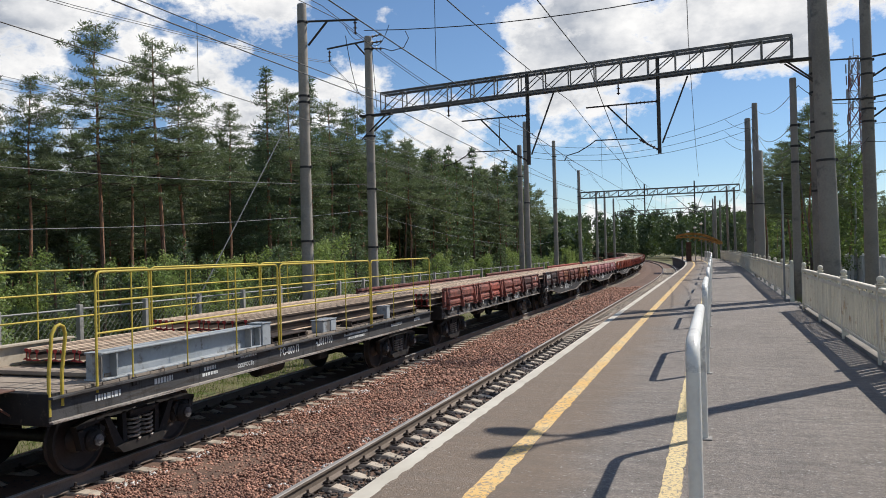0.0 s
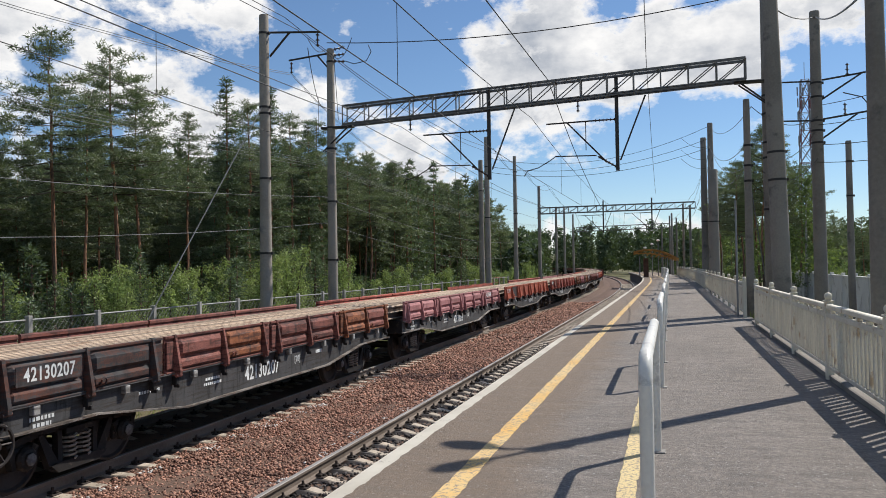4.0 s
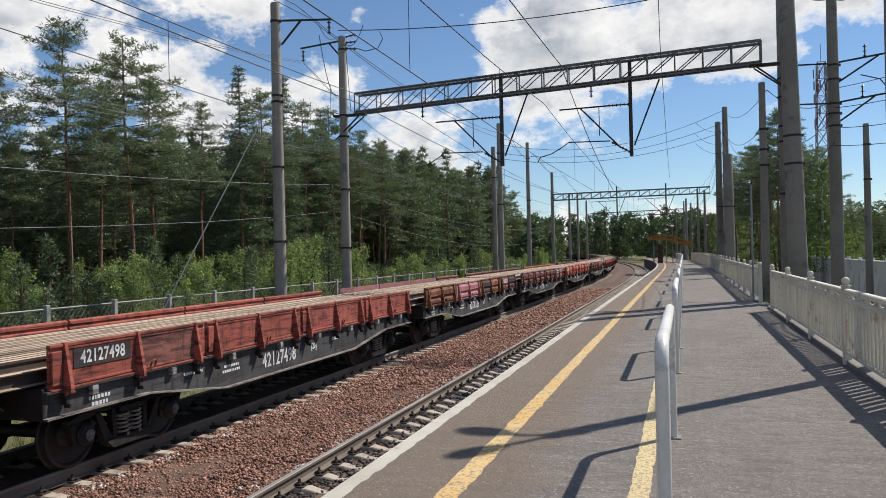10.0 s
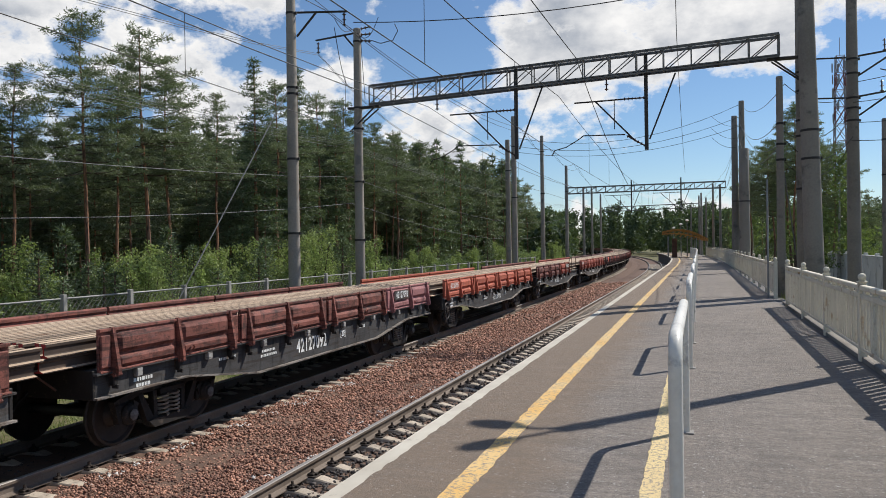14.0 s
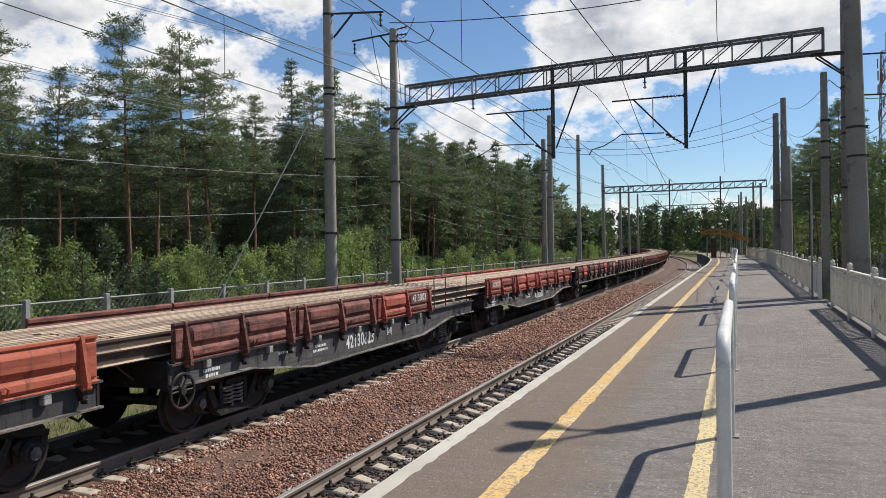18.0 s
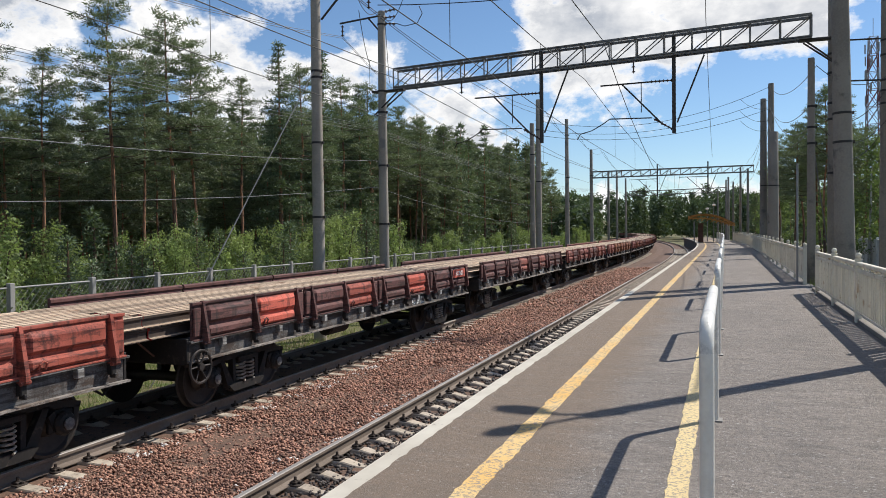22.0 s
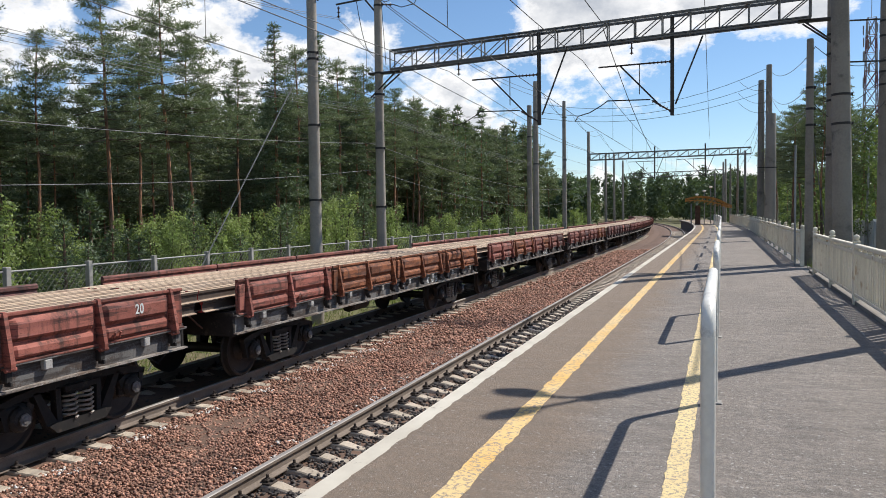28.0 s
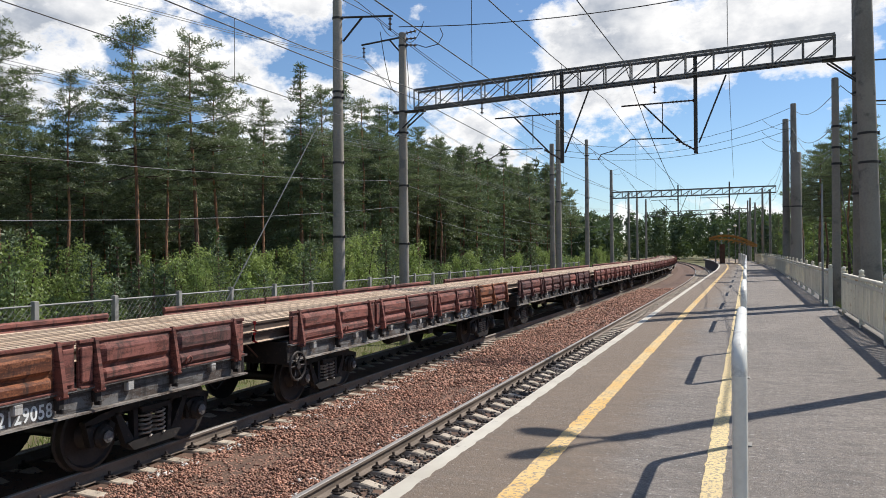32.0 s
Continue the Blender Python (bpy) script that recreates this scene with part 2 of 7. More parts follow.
def asphalt_material():
    m = Nodes("asphalt")
    grain = m.noise(160, 3, 0.7)
    patch = m.noise(0.35, 5, 0.6)
    col = m.mix(m.ramp(patch, 0.35, 0.66), (0.25, 0.212, 0.18), (0.325, 0.277, 0.236))
    # the swept band along the platform's edge is browner and smoother
    x = m.node("ShaderNodeSeparateXYZ", Vector=m.coord).outputs["X"]
    edge = m.math("ADD", x, m.math("MULTIPLY", m.noise(0.8, 5, 0.6), 0.9))
    col = m.mix(m.ramp(edge, -0.35, -1.0), col, (0.25, 0.187, 0.142))
    col = m.mix(m.ramp(m.noise(2.2, 6, 0.7), 0.56, 0.72), col, (0.37, 0.322, 0.278))
    streak = m.noise(1.0, 6, 0.7, m.stretch((1.5, 5.0, 1.0)))
    col = m.mix(m.math("MULTIPLY", m.ramp(streak, 0.47, 0.66), 0.75), col, (0.15, 0.13, 0.115))
    scrape = m.noise(3.0, 6, 0.72, m.stretch((1.0, 3.2, 1.0)))
    col = m.mix(m.math("MULTIPLY", m.ramp(scrape, 0.5, 0.62), 0.55), col, (0.17, 0.148, 0.13))
    col = m.mix(m.math("MULTIPLY", m.ramp(m.noise(1.0, 6, 0.7, m.stretch((0.7, 5.0, 1.0))), 0.52, 0.72), 0.5), col, (0.42, 0.368, 0.318))
    grit = m.noise(75, 4, 0.75)
    mottle = m.noise(19, 5, 0.7)
    col = m.mix(m.math("MULTIPLY", m.ramp(mottle, 0.56, 0.42), 0.5), col, (0.15, 0.132, 0.12))
    col = m.mix(m.math("MULTIPLY", m.ramp(grit, 0.56, 0.4), 0.6), col, (0.095, 0.084, 0.075))
    col = m.mix(m.math("MULTIPLY", m.ramp(grain, 0.5, 0.68), 0.6), col, (0.42, 0.395, 0.365))
    fleck = m.noise(34, 2, 0.5)
    col = m.mix(m.math("MULTIPLY", m.ramp(fleck, 0.65, 0.7), 0.75), col, (0.5, 0.48, 0.45))
    crack = m.noise(2.6, 7, 0.62, m.stretch((0.6, 1.6, 1.0)))
    line = m.ramp(m.math("ABSOLUTE", m.math("SUBTRACT", crack, 0.5), 0.0), 0.006, 0.0)
    col = m.mix(m.math("MULTIPLY", line, 0.65), col, (0.07, 0.062, 0.056))
    col = m.mix(m.math("MULTIPLY", m.ramp(edge, -0.3, -1.0), 0.5), col, (0.225, 0.166, 0.115))
    return m.done(col, 0.92, 0.0, m.math("ADD", m.math("ADD", grain, grit), m.math("MULTIPLY", m.noise(14, 4, 0.6), 0.8)), 0.014, 0.25)


ASPHALT = asphalt_material()
WHITE_EDGE = worn_paint("white_edge_paint", (0.63, 0.58, 0.485), (0.36, 0.325, 0.27), 5.0, 0.6, (0.52, 0.47, 0.385), 0.85)
YELLOW_LINE = worn_paint("yellow_line_paint", (0.7, 0.5, 0.235), (0.3, 0.245, 0.185), 32.0, 0.512, (0.72, 0.43, 0.13), 0.85)
CREAM_LINE = worn_paint("pale_yellow_line_paint", (0.74, 0.58, 0.29), (0.28, 0.24, 0.195), 32.0, 0.512, (0.66, 0.5, 0.26), 0.85)
CONCRETE = surface("concrete", (0.36, 0.34, 0.31), (0.27, 0.255, 0.235), 0.9, 40, 0.9, depth=0.004, amount=0.07, c=(0.2, 0.185, 0.17))
POLE_CONCRETE = surface("pole_concrete", (0.33, 0.295, 0.25), (0.23, 0.203, 0.172), 0.5, 18, 0.9, depth=0.004, amount=0.1, c=(0.19, 0.18, 0.165))
# darker copy of pole_concrete: shaded side of the right-hand masts as colour; also kerb
SHADED_CONCRETE = surface("shaded_brown_concrete", (0.25, 0.224, 0.192), (0.175, 0.156, 0.134), 0.5, 18, 0.9, depth=0.004, amount=0.1, c=(0.12, 0.112, 0.1))
DARK_CONCRETE = surface("dark_concrete", (0.15, 0.14, 0.13), (0.1, 0.095, 0.09), 0.6, 25, 0.92, c=(0.07, 0.065, 0.06))
SLEEPER = surface("sleeper_concrete", (0.49, 0.415, 0.33), (0.37, 0.305, 0.235), 2.5, 40, 0.92, amount=0.14, c=(0.17, 0.13, 0.1))
BALLAST = surface("red_granite_ballast", (0.17, 0.1, 0.068), (0.105, 0.065, 0.047), 1.5, 14, 0.9, depth=0.03)
STONE = surface("crushed_red_granite", (0.39, 0.206, 0.14), (0.245, 0.134, 0.095), 3.0, 30, 0.9, depth=0.004, amount=0.55, per="island")
DARK_STONE = surface("oily_crushed_stone", (0.1, 0.082, 0.072), (0.06, 0.052, 0.048), 1.2, 30, 0.85, depth=0.004, amount=0.4, per="island")
PALE_STONE = surface("whitened_stone", (0.72, 0.69, 0.65), (0.52, 0.49, 0.45), 2, 30, 0.9, amount=0.2, per="island")
RAIL_SIDE = surface("rail_side_rust", (0.22, 0.175, 0.14), (0.15, 0.118, 0.092), 1.5, 30, 0.8, 0.1)
RAIL_TOP = surface("polished_rail_head", (0.36, 0.33, 0.295), (0.27, 0.245, 0.22), 0.7, 60, 0.6, 0.25, 0.0005)
CLIP_IRON = surface("rusty_clip_iron", (0.075, 0.055, 0.045), (0.045, 0.036, 0.03), 6, 50, 0.8, 0.3)
WHITE_RAIL = surface("white_gloss_paint", (0.79, 0.76, 0.68), (0.68, 0.65, 0.58), 2.0, 30, 0.38, 0, 0.0008, 0.05, c=(0.52, 0.49, 0.44), spec=0.5)
FENCE_PAINT = surface("weathered_white_fence", (0.74, 0.68, 0.55), (0.62, 0.565, 0.45), 1.2, 24, 0.75, 0, 0.002, 0.08, c=(0.45, 0.33, 0.21))
GALVANISED = surface("galvanised_steel", (0.3, 0.3, 0.3), (0.21, 0.21, 0.21), 1.0, 30, 0.55, 0.55, 0.001, 0.1)
FENCE_TUBE = surface("pale_fence_tube", (0.36, 0.35, 0.32), (0.25, 0.24, 0.22), 1.0, 30, 0.7, 0.0, 0.001, 0.1)
GANTRY_STEEL = surface("gantry_steel", (0.2, 0.195, 0.185), (0.14, 0.135, 0.128), 0.8, 20, 0.65, 0.25, 0.002, c=(0.13, 0.085, 0.06))
DARK_STEEL = surface("dark_bracket_steel", (0.06, 0.055, 0.05), (0.04, 0.036, 0.034), 1.2, 25, 0.6, 0.4, 0.001)
WIRE = surface("copper_wire", (0.075, 0.07, 0.066), (0.05, 0.048, 0.046), 1, 20, 0.5, 0.6, 0.0)
PALE_WIRE = surface("aluminium_cable", (0.2, 0.2, 0.2), (0.14, 0.14, 0.14), 1, 20, 0.7, 0.2, 0.0)
INSULATOR = surface("brown_porcelain", (0.06, 0.035, 0.028), (0.05, 0.03, 0.022), 3, 20, 0.2, 0, 0.0)
GRASS_SOIL = surface("grassy_soil", (0.115, 0.125, 0.04), (0.15, 0.12, 0.065), 0.5, 9, 0.95, depth=0.05, c=(0.085, 0.115, 0.03))


def leaf_material(name, a, b, amount=0.35, through=0.3):
    m = Nodes(name)
    col = m.tint(m.mix(m.ramp(m.noise(0.45, 3, 0.6, m.shifted()), 0.3, 0.7), a, b), amount, "island")
    col = m.tint(col, 0.16)
    out = m.t.nodes["Material Output"]
    d = m.node("ShaderNodeBsdfDiffuse", Color=col)
    tr = m.node("ShaderNodeBsdfTranslucent", Color=m.mix(0.5, col, (0.2, 0.3, 0.03)))
    g = m.node("ShaderNodeBsdfGlossy", Roughness=0.45)
    g.inputs["Color"].default_value = (0.9, 0.95, 0.9, 1)
    s1 = m.node("ShaderNodeMixShader")
    m.put(s1.inputs[0], through)
    m.t.links.new(d.outputs[0], s1.inputs[1])
    m.t.links.new(tr.outputs[0], s1.inputs[2])
    s2 = m.node("ShaderNodeMixShader")
    s2.inputs[0].default_value = 0.025
    m.t.links.new(s1.outputs[0], s2.inputs[1])
    m.t.links.new(g.outputs[0], s2.inputs[2])
    m.t.links.new(s2.outputs[0], out.inputs["Surface"])
    return m.mat


NEEDLES = leaf_material("pine_needles", (0.138, 0.166, 0.106), (0.2, 0.216, 0.142), 0.4, 0.28)
SPRUCE = leaf_material("spruce_needles", (0.1, 0.136, 0.084), (0.138, 0.17, 0.1), 0.55, 0.22)
BIRCH_LEAF = leaf_material("birch_leaves", (0.27, 0.34, 0.12), (0.34, 0.39, 0.155), 0.5, 0.5)
WILLOW_LEAF = leaf_material("willow_leaves", (0.18, 0.25, 0.118), (0.235, 0.285, 0.14), 0.5, 0.45)
ALDER_LEAF = leaf_material("dark_broad_leaves", (0.13, 0.175, 0.065), (0.17, 0.21, 0.085), 0.5, 0.4)
FAR_LEAF = leaf_material("distant_needles", (0.072, 0.1, 0.06), (0.1, 0.13, 0.074), 0.5, 0.2)
GRASS_BLADE = leaf_material("grass_blades", (0.16, 0.215, 0.06), (0.215, 0.225, 0.085), 0.4, 0.25)


def bark_material():
    m = Nodes("pine_bark")
    z = m.node("ShaderNodeSeparateXYZ", Vector=m.coord).outputs["Z"]
    up = m.ramp(m.math("ADD", z, m.math("MULTIPLY", m.noise(1.2, 4), 2.0)), 3.5, 7.5)
    col = m.mix(up, (0.16, 0.11, 0.085), (0.34, 0.175, 0.1))
    g = m.noise(9, 6, 0.7, m.stretch((1.0, 1.0, 0.22)))
    return m.done(m.mix(m.ramp(g, 0.42, 0.65), col, (0.06, 0.045, 0.038)), 0.92, 0, g, 0.03, 0.2)


BARK = bark_material()
BIRCH_BARK = surface("birch_bark", (0.5, 0.48, 0.44), (0.3, 0.28, 0.25), 1.8, 10, 0.85, c=(0.08, 0.07, 0.06))
TWIG = surface("twigs", (0.1, 0.075, 0.055), (0.07, 0.055, 0.04), 3, 20, 0.9)

# the goods wagons
SILL_BLACK = rusty("sooty_black_sill", (0.068, 0.065, 0.064), (0.1, 0.075, 0.058), 0.62, (0.02, 0.019, 0.018))
SILL_GREY = rusty("dusty_grey_sill", (0.14, 0.132, 0.125), (0.085, 0.062, 0.05), 0.52, (0.045, 0.04, 0.037))
# paler than the sill: sunlight on the bottom flange put into its colour
SILL_LIP = rusty("sunlit_brown_flange", (0.27, 0.24, 0.21), (0.15, 0.11, 0.085), 0.54, (0.09, 0.08, 0.07))
# pale tone paints in the sunlight that catches the stake pockets
POCKET_PAINT = rusty("pale_sunlit_pockets", (0.34, 0.325, 0.3), (0.2, 0.165, 0.135), 0.6, (0.12, 0.11, 0.1))
UNDER = surface("greasy_black_iron", (0.03, 0.026, 0.023), (0.018, 0.016, 0.015), 3, 30, 0.7, 0.2, 0.003, 0.1, c=(0.07, 0.055, 0.043))
WHEEL_STEEL = surface("worn_wheel_steel", (0.06, 0.05, 0.045), (0.038, 0.033, 0.03), 4, 30, 0.55, 0.4, 0.001)
SPRING_STEEL = surface("spring_steel", (0.42, 0.38, 0.33), (0.28, 0.24, 0.2), 5, 30, 0.55, 0.3, 0.001)
AXLE_BOX = surface("axle_cap_paint", (0.2, 0.19, 0.18), (0.1, 0.095, 0.09), 6, 30, 0.6, 0.1, 0.001)
STEP_RUST = surface("rusted_step_plate", (0.16, 0.085, 0.06), (0.1, 0.055, 0.04), 3, 30, 0.85)
DECK_WOOD = surface("weathered_deck_planks", (0.34, 0.275, 0.21), (0.25, 0.2, 0.155), 1.5, 20, 0.9, amount=0.15, c=(0.1, 0.08, 0.065))
# light put into colour: pale sunlit rail tops, varied by rail; near-black shaded sides
CARGO_TOP = surface("dusty_lit_rail_top", (0.5, 0.38, 0.27), (0.36, 0.255, 0.175), 0.6, 12, 0.8, 0.0, 0.001, 0.4, c=(0.24, 0.14, 0.085))
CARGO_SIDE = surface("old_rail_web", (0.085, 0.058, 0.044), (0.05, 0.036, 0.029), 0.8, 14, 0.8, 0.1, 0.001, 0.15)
PALE_BOARD = surface("pale_new_board", (0.5, 0.43, 0.33), (0.4, 0.34, 0.26), 1, 14, 0.85, c=(0.32, 0.26, 0.2))
GREY_STEEL = surface("grey_primer_girder", (0.4, 0.42, 0.43), (0.31, 0.325, 0.33), 1, 14, 0.6, 0.1, 0.001, c=(0.17, 0.15, 0.13))
RED_ENDS = worn_paint("red_end_paint", (0.4, 0.05, 0.045), (0.16, 0.07, 0.05), 20, 0.55, None, 0.7)
YELLOW_PIPE = worn_paint("yellow_handrail_paint", (0.6, 0.45, 0.075), (0.2, 0.12, 0.05), 12, 0.66, None, 0.5)
WHITE_STENCIL = worn_paint("white_stencil_paint", (0.78, 0.78, 0.75), (0.14, 0.13, 0.12), 14, 0.6, None, 0.8)
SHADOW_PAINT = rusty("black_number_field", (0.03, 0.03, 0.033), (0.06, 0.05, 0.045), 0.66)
BOARD_PAINT = {
    "brick": rusty("brick_red_boards", (0.27, 0.085, 0.06), (0.13, 0.05, 0.035), 0.56),
    "maroon": rusty("dark_maroon_boards", (0.125, 0.05, 0.042), (0.07, 0.035, 0.028), 0.56),
    "pink": rusty("faded_pink_boards", (0.35, 0.15, 0.145), (0.28, 0.115, 0.105), 0.6, (0.16, 0.07, 0.065), 0.35),
    "orange": rusty("orange_red_boards", (0.4, 0.1, 0.055), (0.22, 0.065, 0.04), 0.66, (0.12, 0.035, 0.025), 0.3),
    "red": rusty("red_boards", (0.36, 0.085, 0.055), (0.16, 0.045, 0.032), 0.57),
    "brown": rusty("brown_red_boards", (0.22, 0.075, 0.055), (0.12, 0.045, 0.034), 0.54),
    "rust": rusty("rust_orange_boards", (0.29, 0.1, 0.04), (0.15, 0.052, 0.026), 0.5),
    "black": rusty("black_patched_boards", (0.045, 0.042, 0.042), (0.12, 0.05, 0.035), 0.52),
    "fresh": rusty("fresh_red_patch", (0.46, 0.09, 0.055), (0.2, 0.06, 0.04), 0.66),
}

# ---- mesh helpers ----
class Geo:
    """Vertices and faces of one part, gathered piece by piece."""

    def __init__(self):
        self.v, self.f, self.s = [], [], []

    def add(self, verts, faces, slot=0):
        n = len(self.v)
        self.v += [tuple(p) for p in verts]
        self.f += [tuple(n + i for i in q) for q in faces]
        self.s += [slot] * len(faces)
        return self

    def box(self, x0, x1, y0, y1, z0, z1, c=0.0, slot=0, m=None):
        """A box, its edges chamfered by c."""
        if c <= 0:
            vs = [(x, y, z) for x in (x0, x1) for y in (y0, y1) for z in (z0, z1)]
            fs = [(0, 1, 3, 2), (4, 6, 7, 5), (0, 4, 5, 1), (2, 3, 7, 6), (0, 2, 6, 4), (1, 5, 7, 3)]
        else:
            vs, fs = chamfered(x0, x1, y0, y1, z0, z1, c)
        if m is not None:
            vs = [m @ Vector(p) for p in vs]
        return self.add(vs, fs, slot)

    def tube(self, points, r, n=8, slot=0, r1=None, cap=True):
        """A round bar along points, tapering from r to r1."""
        pts = [Vector(p) for p in points]
        r1 = r if r1 is None else r1
        rings = []
        side = None
        for i, p in enumerate(pts):
            d = (pts[min(i + 1, len(pts) - 1)] - pts[max(i - 1, 0)]).normalized()
            if side is None:
                side = d.cross(Vector((0, 0, 1)) if abs(d.z) < 0.9 else Vector((1, 0, 0))).normalized()
            else:
                side = (side - d * side.dot(d)).normalized()
            up = d.cross(side)
            k = r + (r1 - r) * i / max(1, len(pts) - 1)
            rings.append([p + (side * math.cos(a) + up * math.sin(a)) * k for a in (2 * math.pi * j / n for j in range(n))])
        vs = [q for ring in rings for q in ring]
        fs = [(i * n + j, i * n + (j + 1) % n, (i + 1) * n + (j + 1) % n, (i + 1) * n + j) for i in range(len(pts) - 1) for j in range(n)]
        if cap:
            fs += [tuple(reversed(range(n))), tuple(range(len(vs) - n, len(vs)))]
        return self.add(vs, fs, slot)

    def lathe(self, axis, profile, n=16, at=(0, 0, 0), slot=0):
        """Rings (offset along the axis, radius) round the axis 'x', 'y' or 'z'."""
        vs = []
        for h, r in profile:
            for j in range(n):
                a = 2 * math.pi * j / n
                c, s = r * math.cos(a), r * math.sin(a)
                vs.append({"x": (h, c, s), "y": (s, h, c), "z": (c, s, h)}[axis])
        vs = [(p[0] + at[0], p[1] + at[1], p[2] + at[2]) for p in vs]
        fs = [(i * n + j, i * n + (j + 1) % n, (i + 1) * n + (j + 1) % n, (i + 1) * n + j) for i in range(len(profile) - 1) for j in range(n)]
        fs += [tuple(reversed(range(n))), tuple(range(len(vs) - n, len(vs)))]
        return self.add(vs, fs, slot)

    def prism(self, outline, a, b, axis="x", slot=0):
        """An outline pushed from a to b along an axis; the outline lies in the two other axes."""
        def put(h, u, w):
            return {"x": (h, u, w), "y": (u, h, w), "z": (u, w, h)}[axis]
        n = len(outline)
        vs = [put(h, *p) for h in (a, b) for p in outline]
        fs = [(i, (i + 1) % n, n + (i + 1) % n, n + i) for i in range(n)] + [tuple(reversed(range(n))), tuple(range(n, 2 * n))]
        return self.add(vs, fs, slot)

    def mesh(self, name, *mats, smooth=False):
        me = bpy.data.meshes.new(name)
        me.from_pydata(self.v, [], self.f)
        for m in mats:
            me.materials.append(m)
        if len(mats) > 1:
            me.polygons.foreach_set("material_index", self.s)
        bm = bmesh.new()
        bm.from_mesh(me)
        bmesh.ops.recalc_face_normals(bm, faces=bm.faces)
        bm.to_mesh(me)
        bm.free()
        if smooth:
            me.shade_smooth()
            me.set_sharp_from_angle(angle=radians(38))
        return me


def chamfered(x0, x1, y0, y1, z0, z1, c):
    vs, idx = [], {}
    for i, x in enumerate((x0, x1)):
        for j, y in enumerate((y0, y1)):
            for k, z in enumerate((z0, z1)):
                sx, sy, sz = (1 - 2 * i) * c, (1 - 2 * j) * c, (1 - 2 * k) * c
                for a, p in enumerate(((x, y + sy, z + sz), (x + sx, y, z + sz), (x + sx, y + sy, z))):
                    idx[i, j, k, a] = len(vs)
                    vs.append(p)
    fs = []
    for i in (0, 1):
        fs.append([idx[i, 0, 0, 0], idx[i, 1, 0, 0], idx[i, 1, 1, 0], idx[i, 0, 1, 0]])
        fs.append([idx[0, i, 0, 1], idx[1, i, 0, 1], idx[1, i, 1, 1], idx[0, i, 1, 1]])
        fs.append([idx[0, 0, i, 2], idx[1, 0, i, 2], idx[1, 1, i, 2], idx[0, 1, i, 2]])
    for a in (0, 1):
        for b in (0, 1):
            fs.append([idx[a, b, 0, 0], idx[a, b, 1, 0], idx[a, b, 1, 1], idx[a, b, 0, 1]])
            fs.append([idx[a, 0, b, 0], idx[a, 1, b, 0], idx[a, 1, b, 2], idx[a, 0, b, 2]])
            fs.append([idx[0, a, b, 1], idx[1, a, b, 1], idx[1, a, b, 2], idx[0, a, b, 2]])
            for d in (0, 1):
                fs.append([idx[a, b, d, 0], idx[a, b, d, 1], idx[a, b, d, 2]])
    return vs, fs


def thing(name, at=None, label="", category="", group="", kind=""):
    ob = new(name)
    ob.empty_display_size = 0.2
    if at is not None:
        ob.matrix_world = at if isinstance(at, Matrix) else pose(*at)
    return tagged(ob, label, category, group, kind)


def part(name, me, parent=None, at=None, label=""):
    """One mesh object under a thing or a part, in its parent's space."""
    if isinstance(me, Geo):
        raise TypeError(name)
    ob = new(name, me)
    if at is not None:
        ob.matrix_basis = at if isinstance(at, Matrix) else pose(*at)
    ob.parent = parent
    return tagged(ob, label)


def solid(name, me, label, category, group="", kind="", at=None):
    """A thing or a piece of the setting that is one mesh."""
    return tagged(part(name, me, None, at), label, category, group, kind)


# ---- the line: straight past the camera, then a long left-hand curve ----
BEND_FROM, BEND_RADIUS = 62.5, 735.0


def along(off, s):
    """Place and heading (degrees) at s metres along the line, off metres to its right."""
    th = max(0.0, s - BEND_FROM) / BEND_RADIUS
    if th <= 0:
        return off, s, 0.0
    return -BEND_RADIUS + (BEND_RADIUS + off) * math.cos(th), BEND_FROM + (BEND_RADIUS + off) * math.sin(th), math.degrees(th)


def at_line(off, s, z=0.0, turn=0.0):
    x, y, h = along(off, s)
    return pose(x, y, z, 0, 0, h + turn)


def stations(a, b, step_far=4.0, step_near=None):
    """Stretches of the line: long ones on the straight, short ones in the bend."""
    out = [a]
    while out[-1] < b - 1e-6:
        step = step_near or (BEND_FROM - out[-1] if out[-1] < BEND_FROM else step_far)
        out.append(min(b, out[-1] + max(step, 0.01)))
    return out


def sweep(profile, ss, closed=True, wobble=None):
    """A Geo of the cross-section profile [(off, z)] swept along the stations ss."""
    g = Geo()
    n = len(profile)
    vs = []
    for s in ss:
        for j, (o, z) in enumerate(profile):
            if wobble:
                o = o + wobble(j, s)
            x, y, _ = along(o, s)
            vs.append((x, y, z))
    m = n if closed else n - 1
    fs = [(i * n + j, i * n + (j + 1) % n, (i + 1) * n + (j + 1) % n, (i + 1) * n + j) for i in range(len(ss) - 1) for j in range(m)]
    if closed:
        fs += [tuple(reversed(range(n))), tuple(range(len(vs) - n, len(vs)))]
    return g.add(vs, fs)


RAIL_Z = -1.17                       # top of the running rails; the platform's surface is 0
NEAR_AXIS, FAR_AXIS = -4.23, -9.05
GROUND_Z = -1.85
EDGE, FENCE_X = -2.475, 2.2

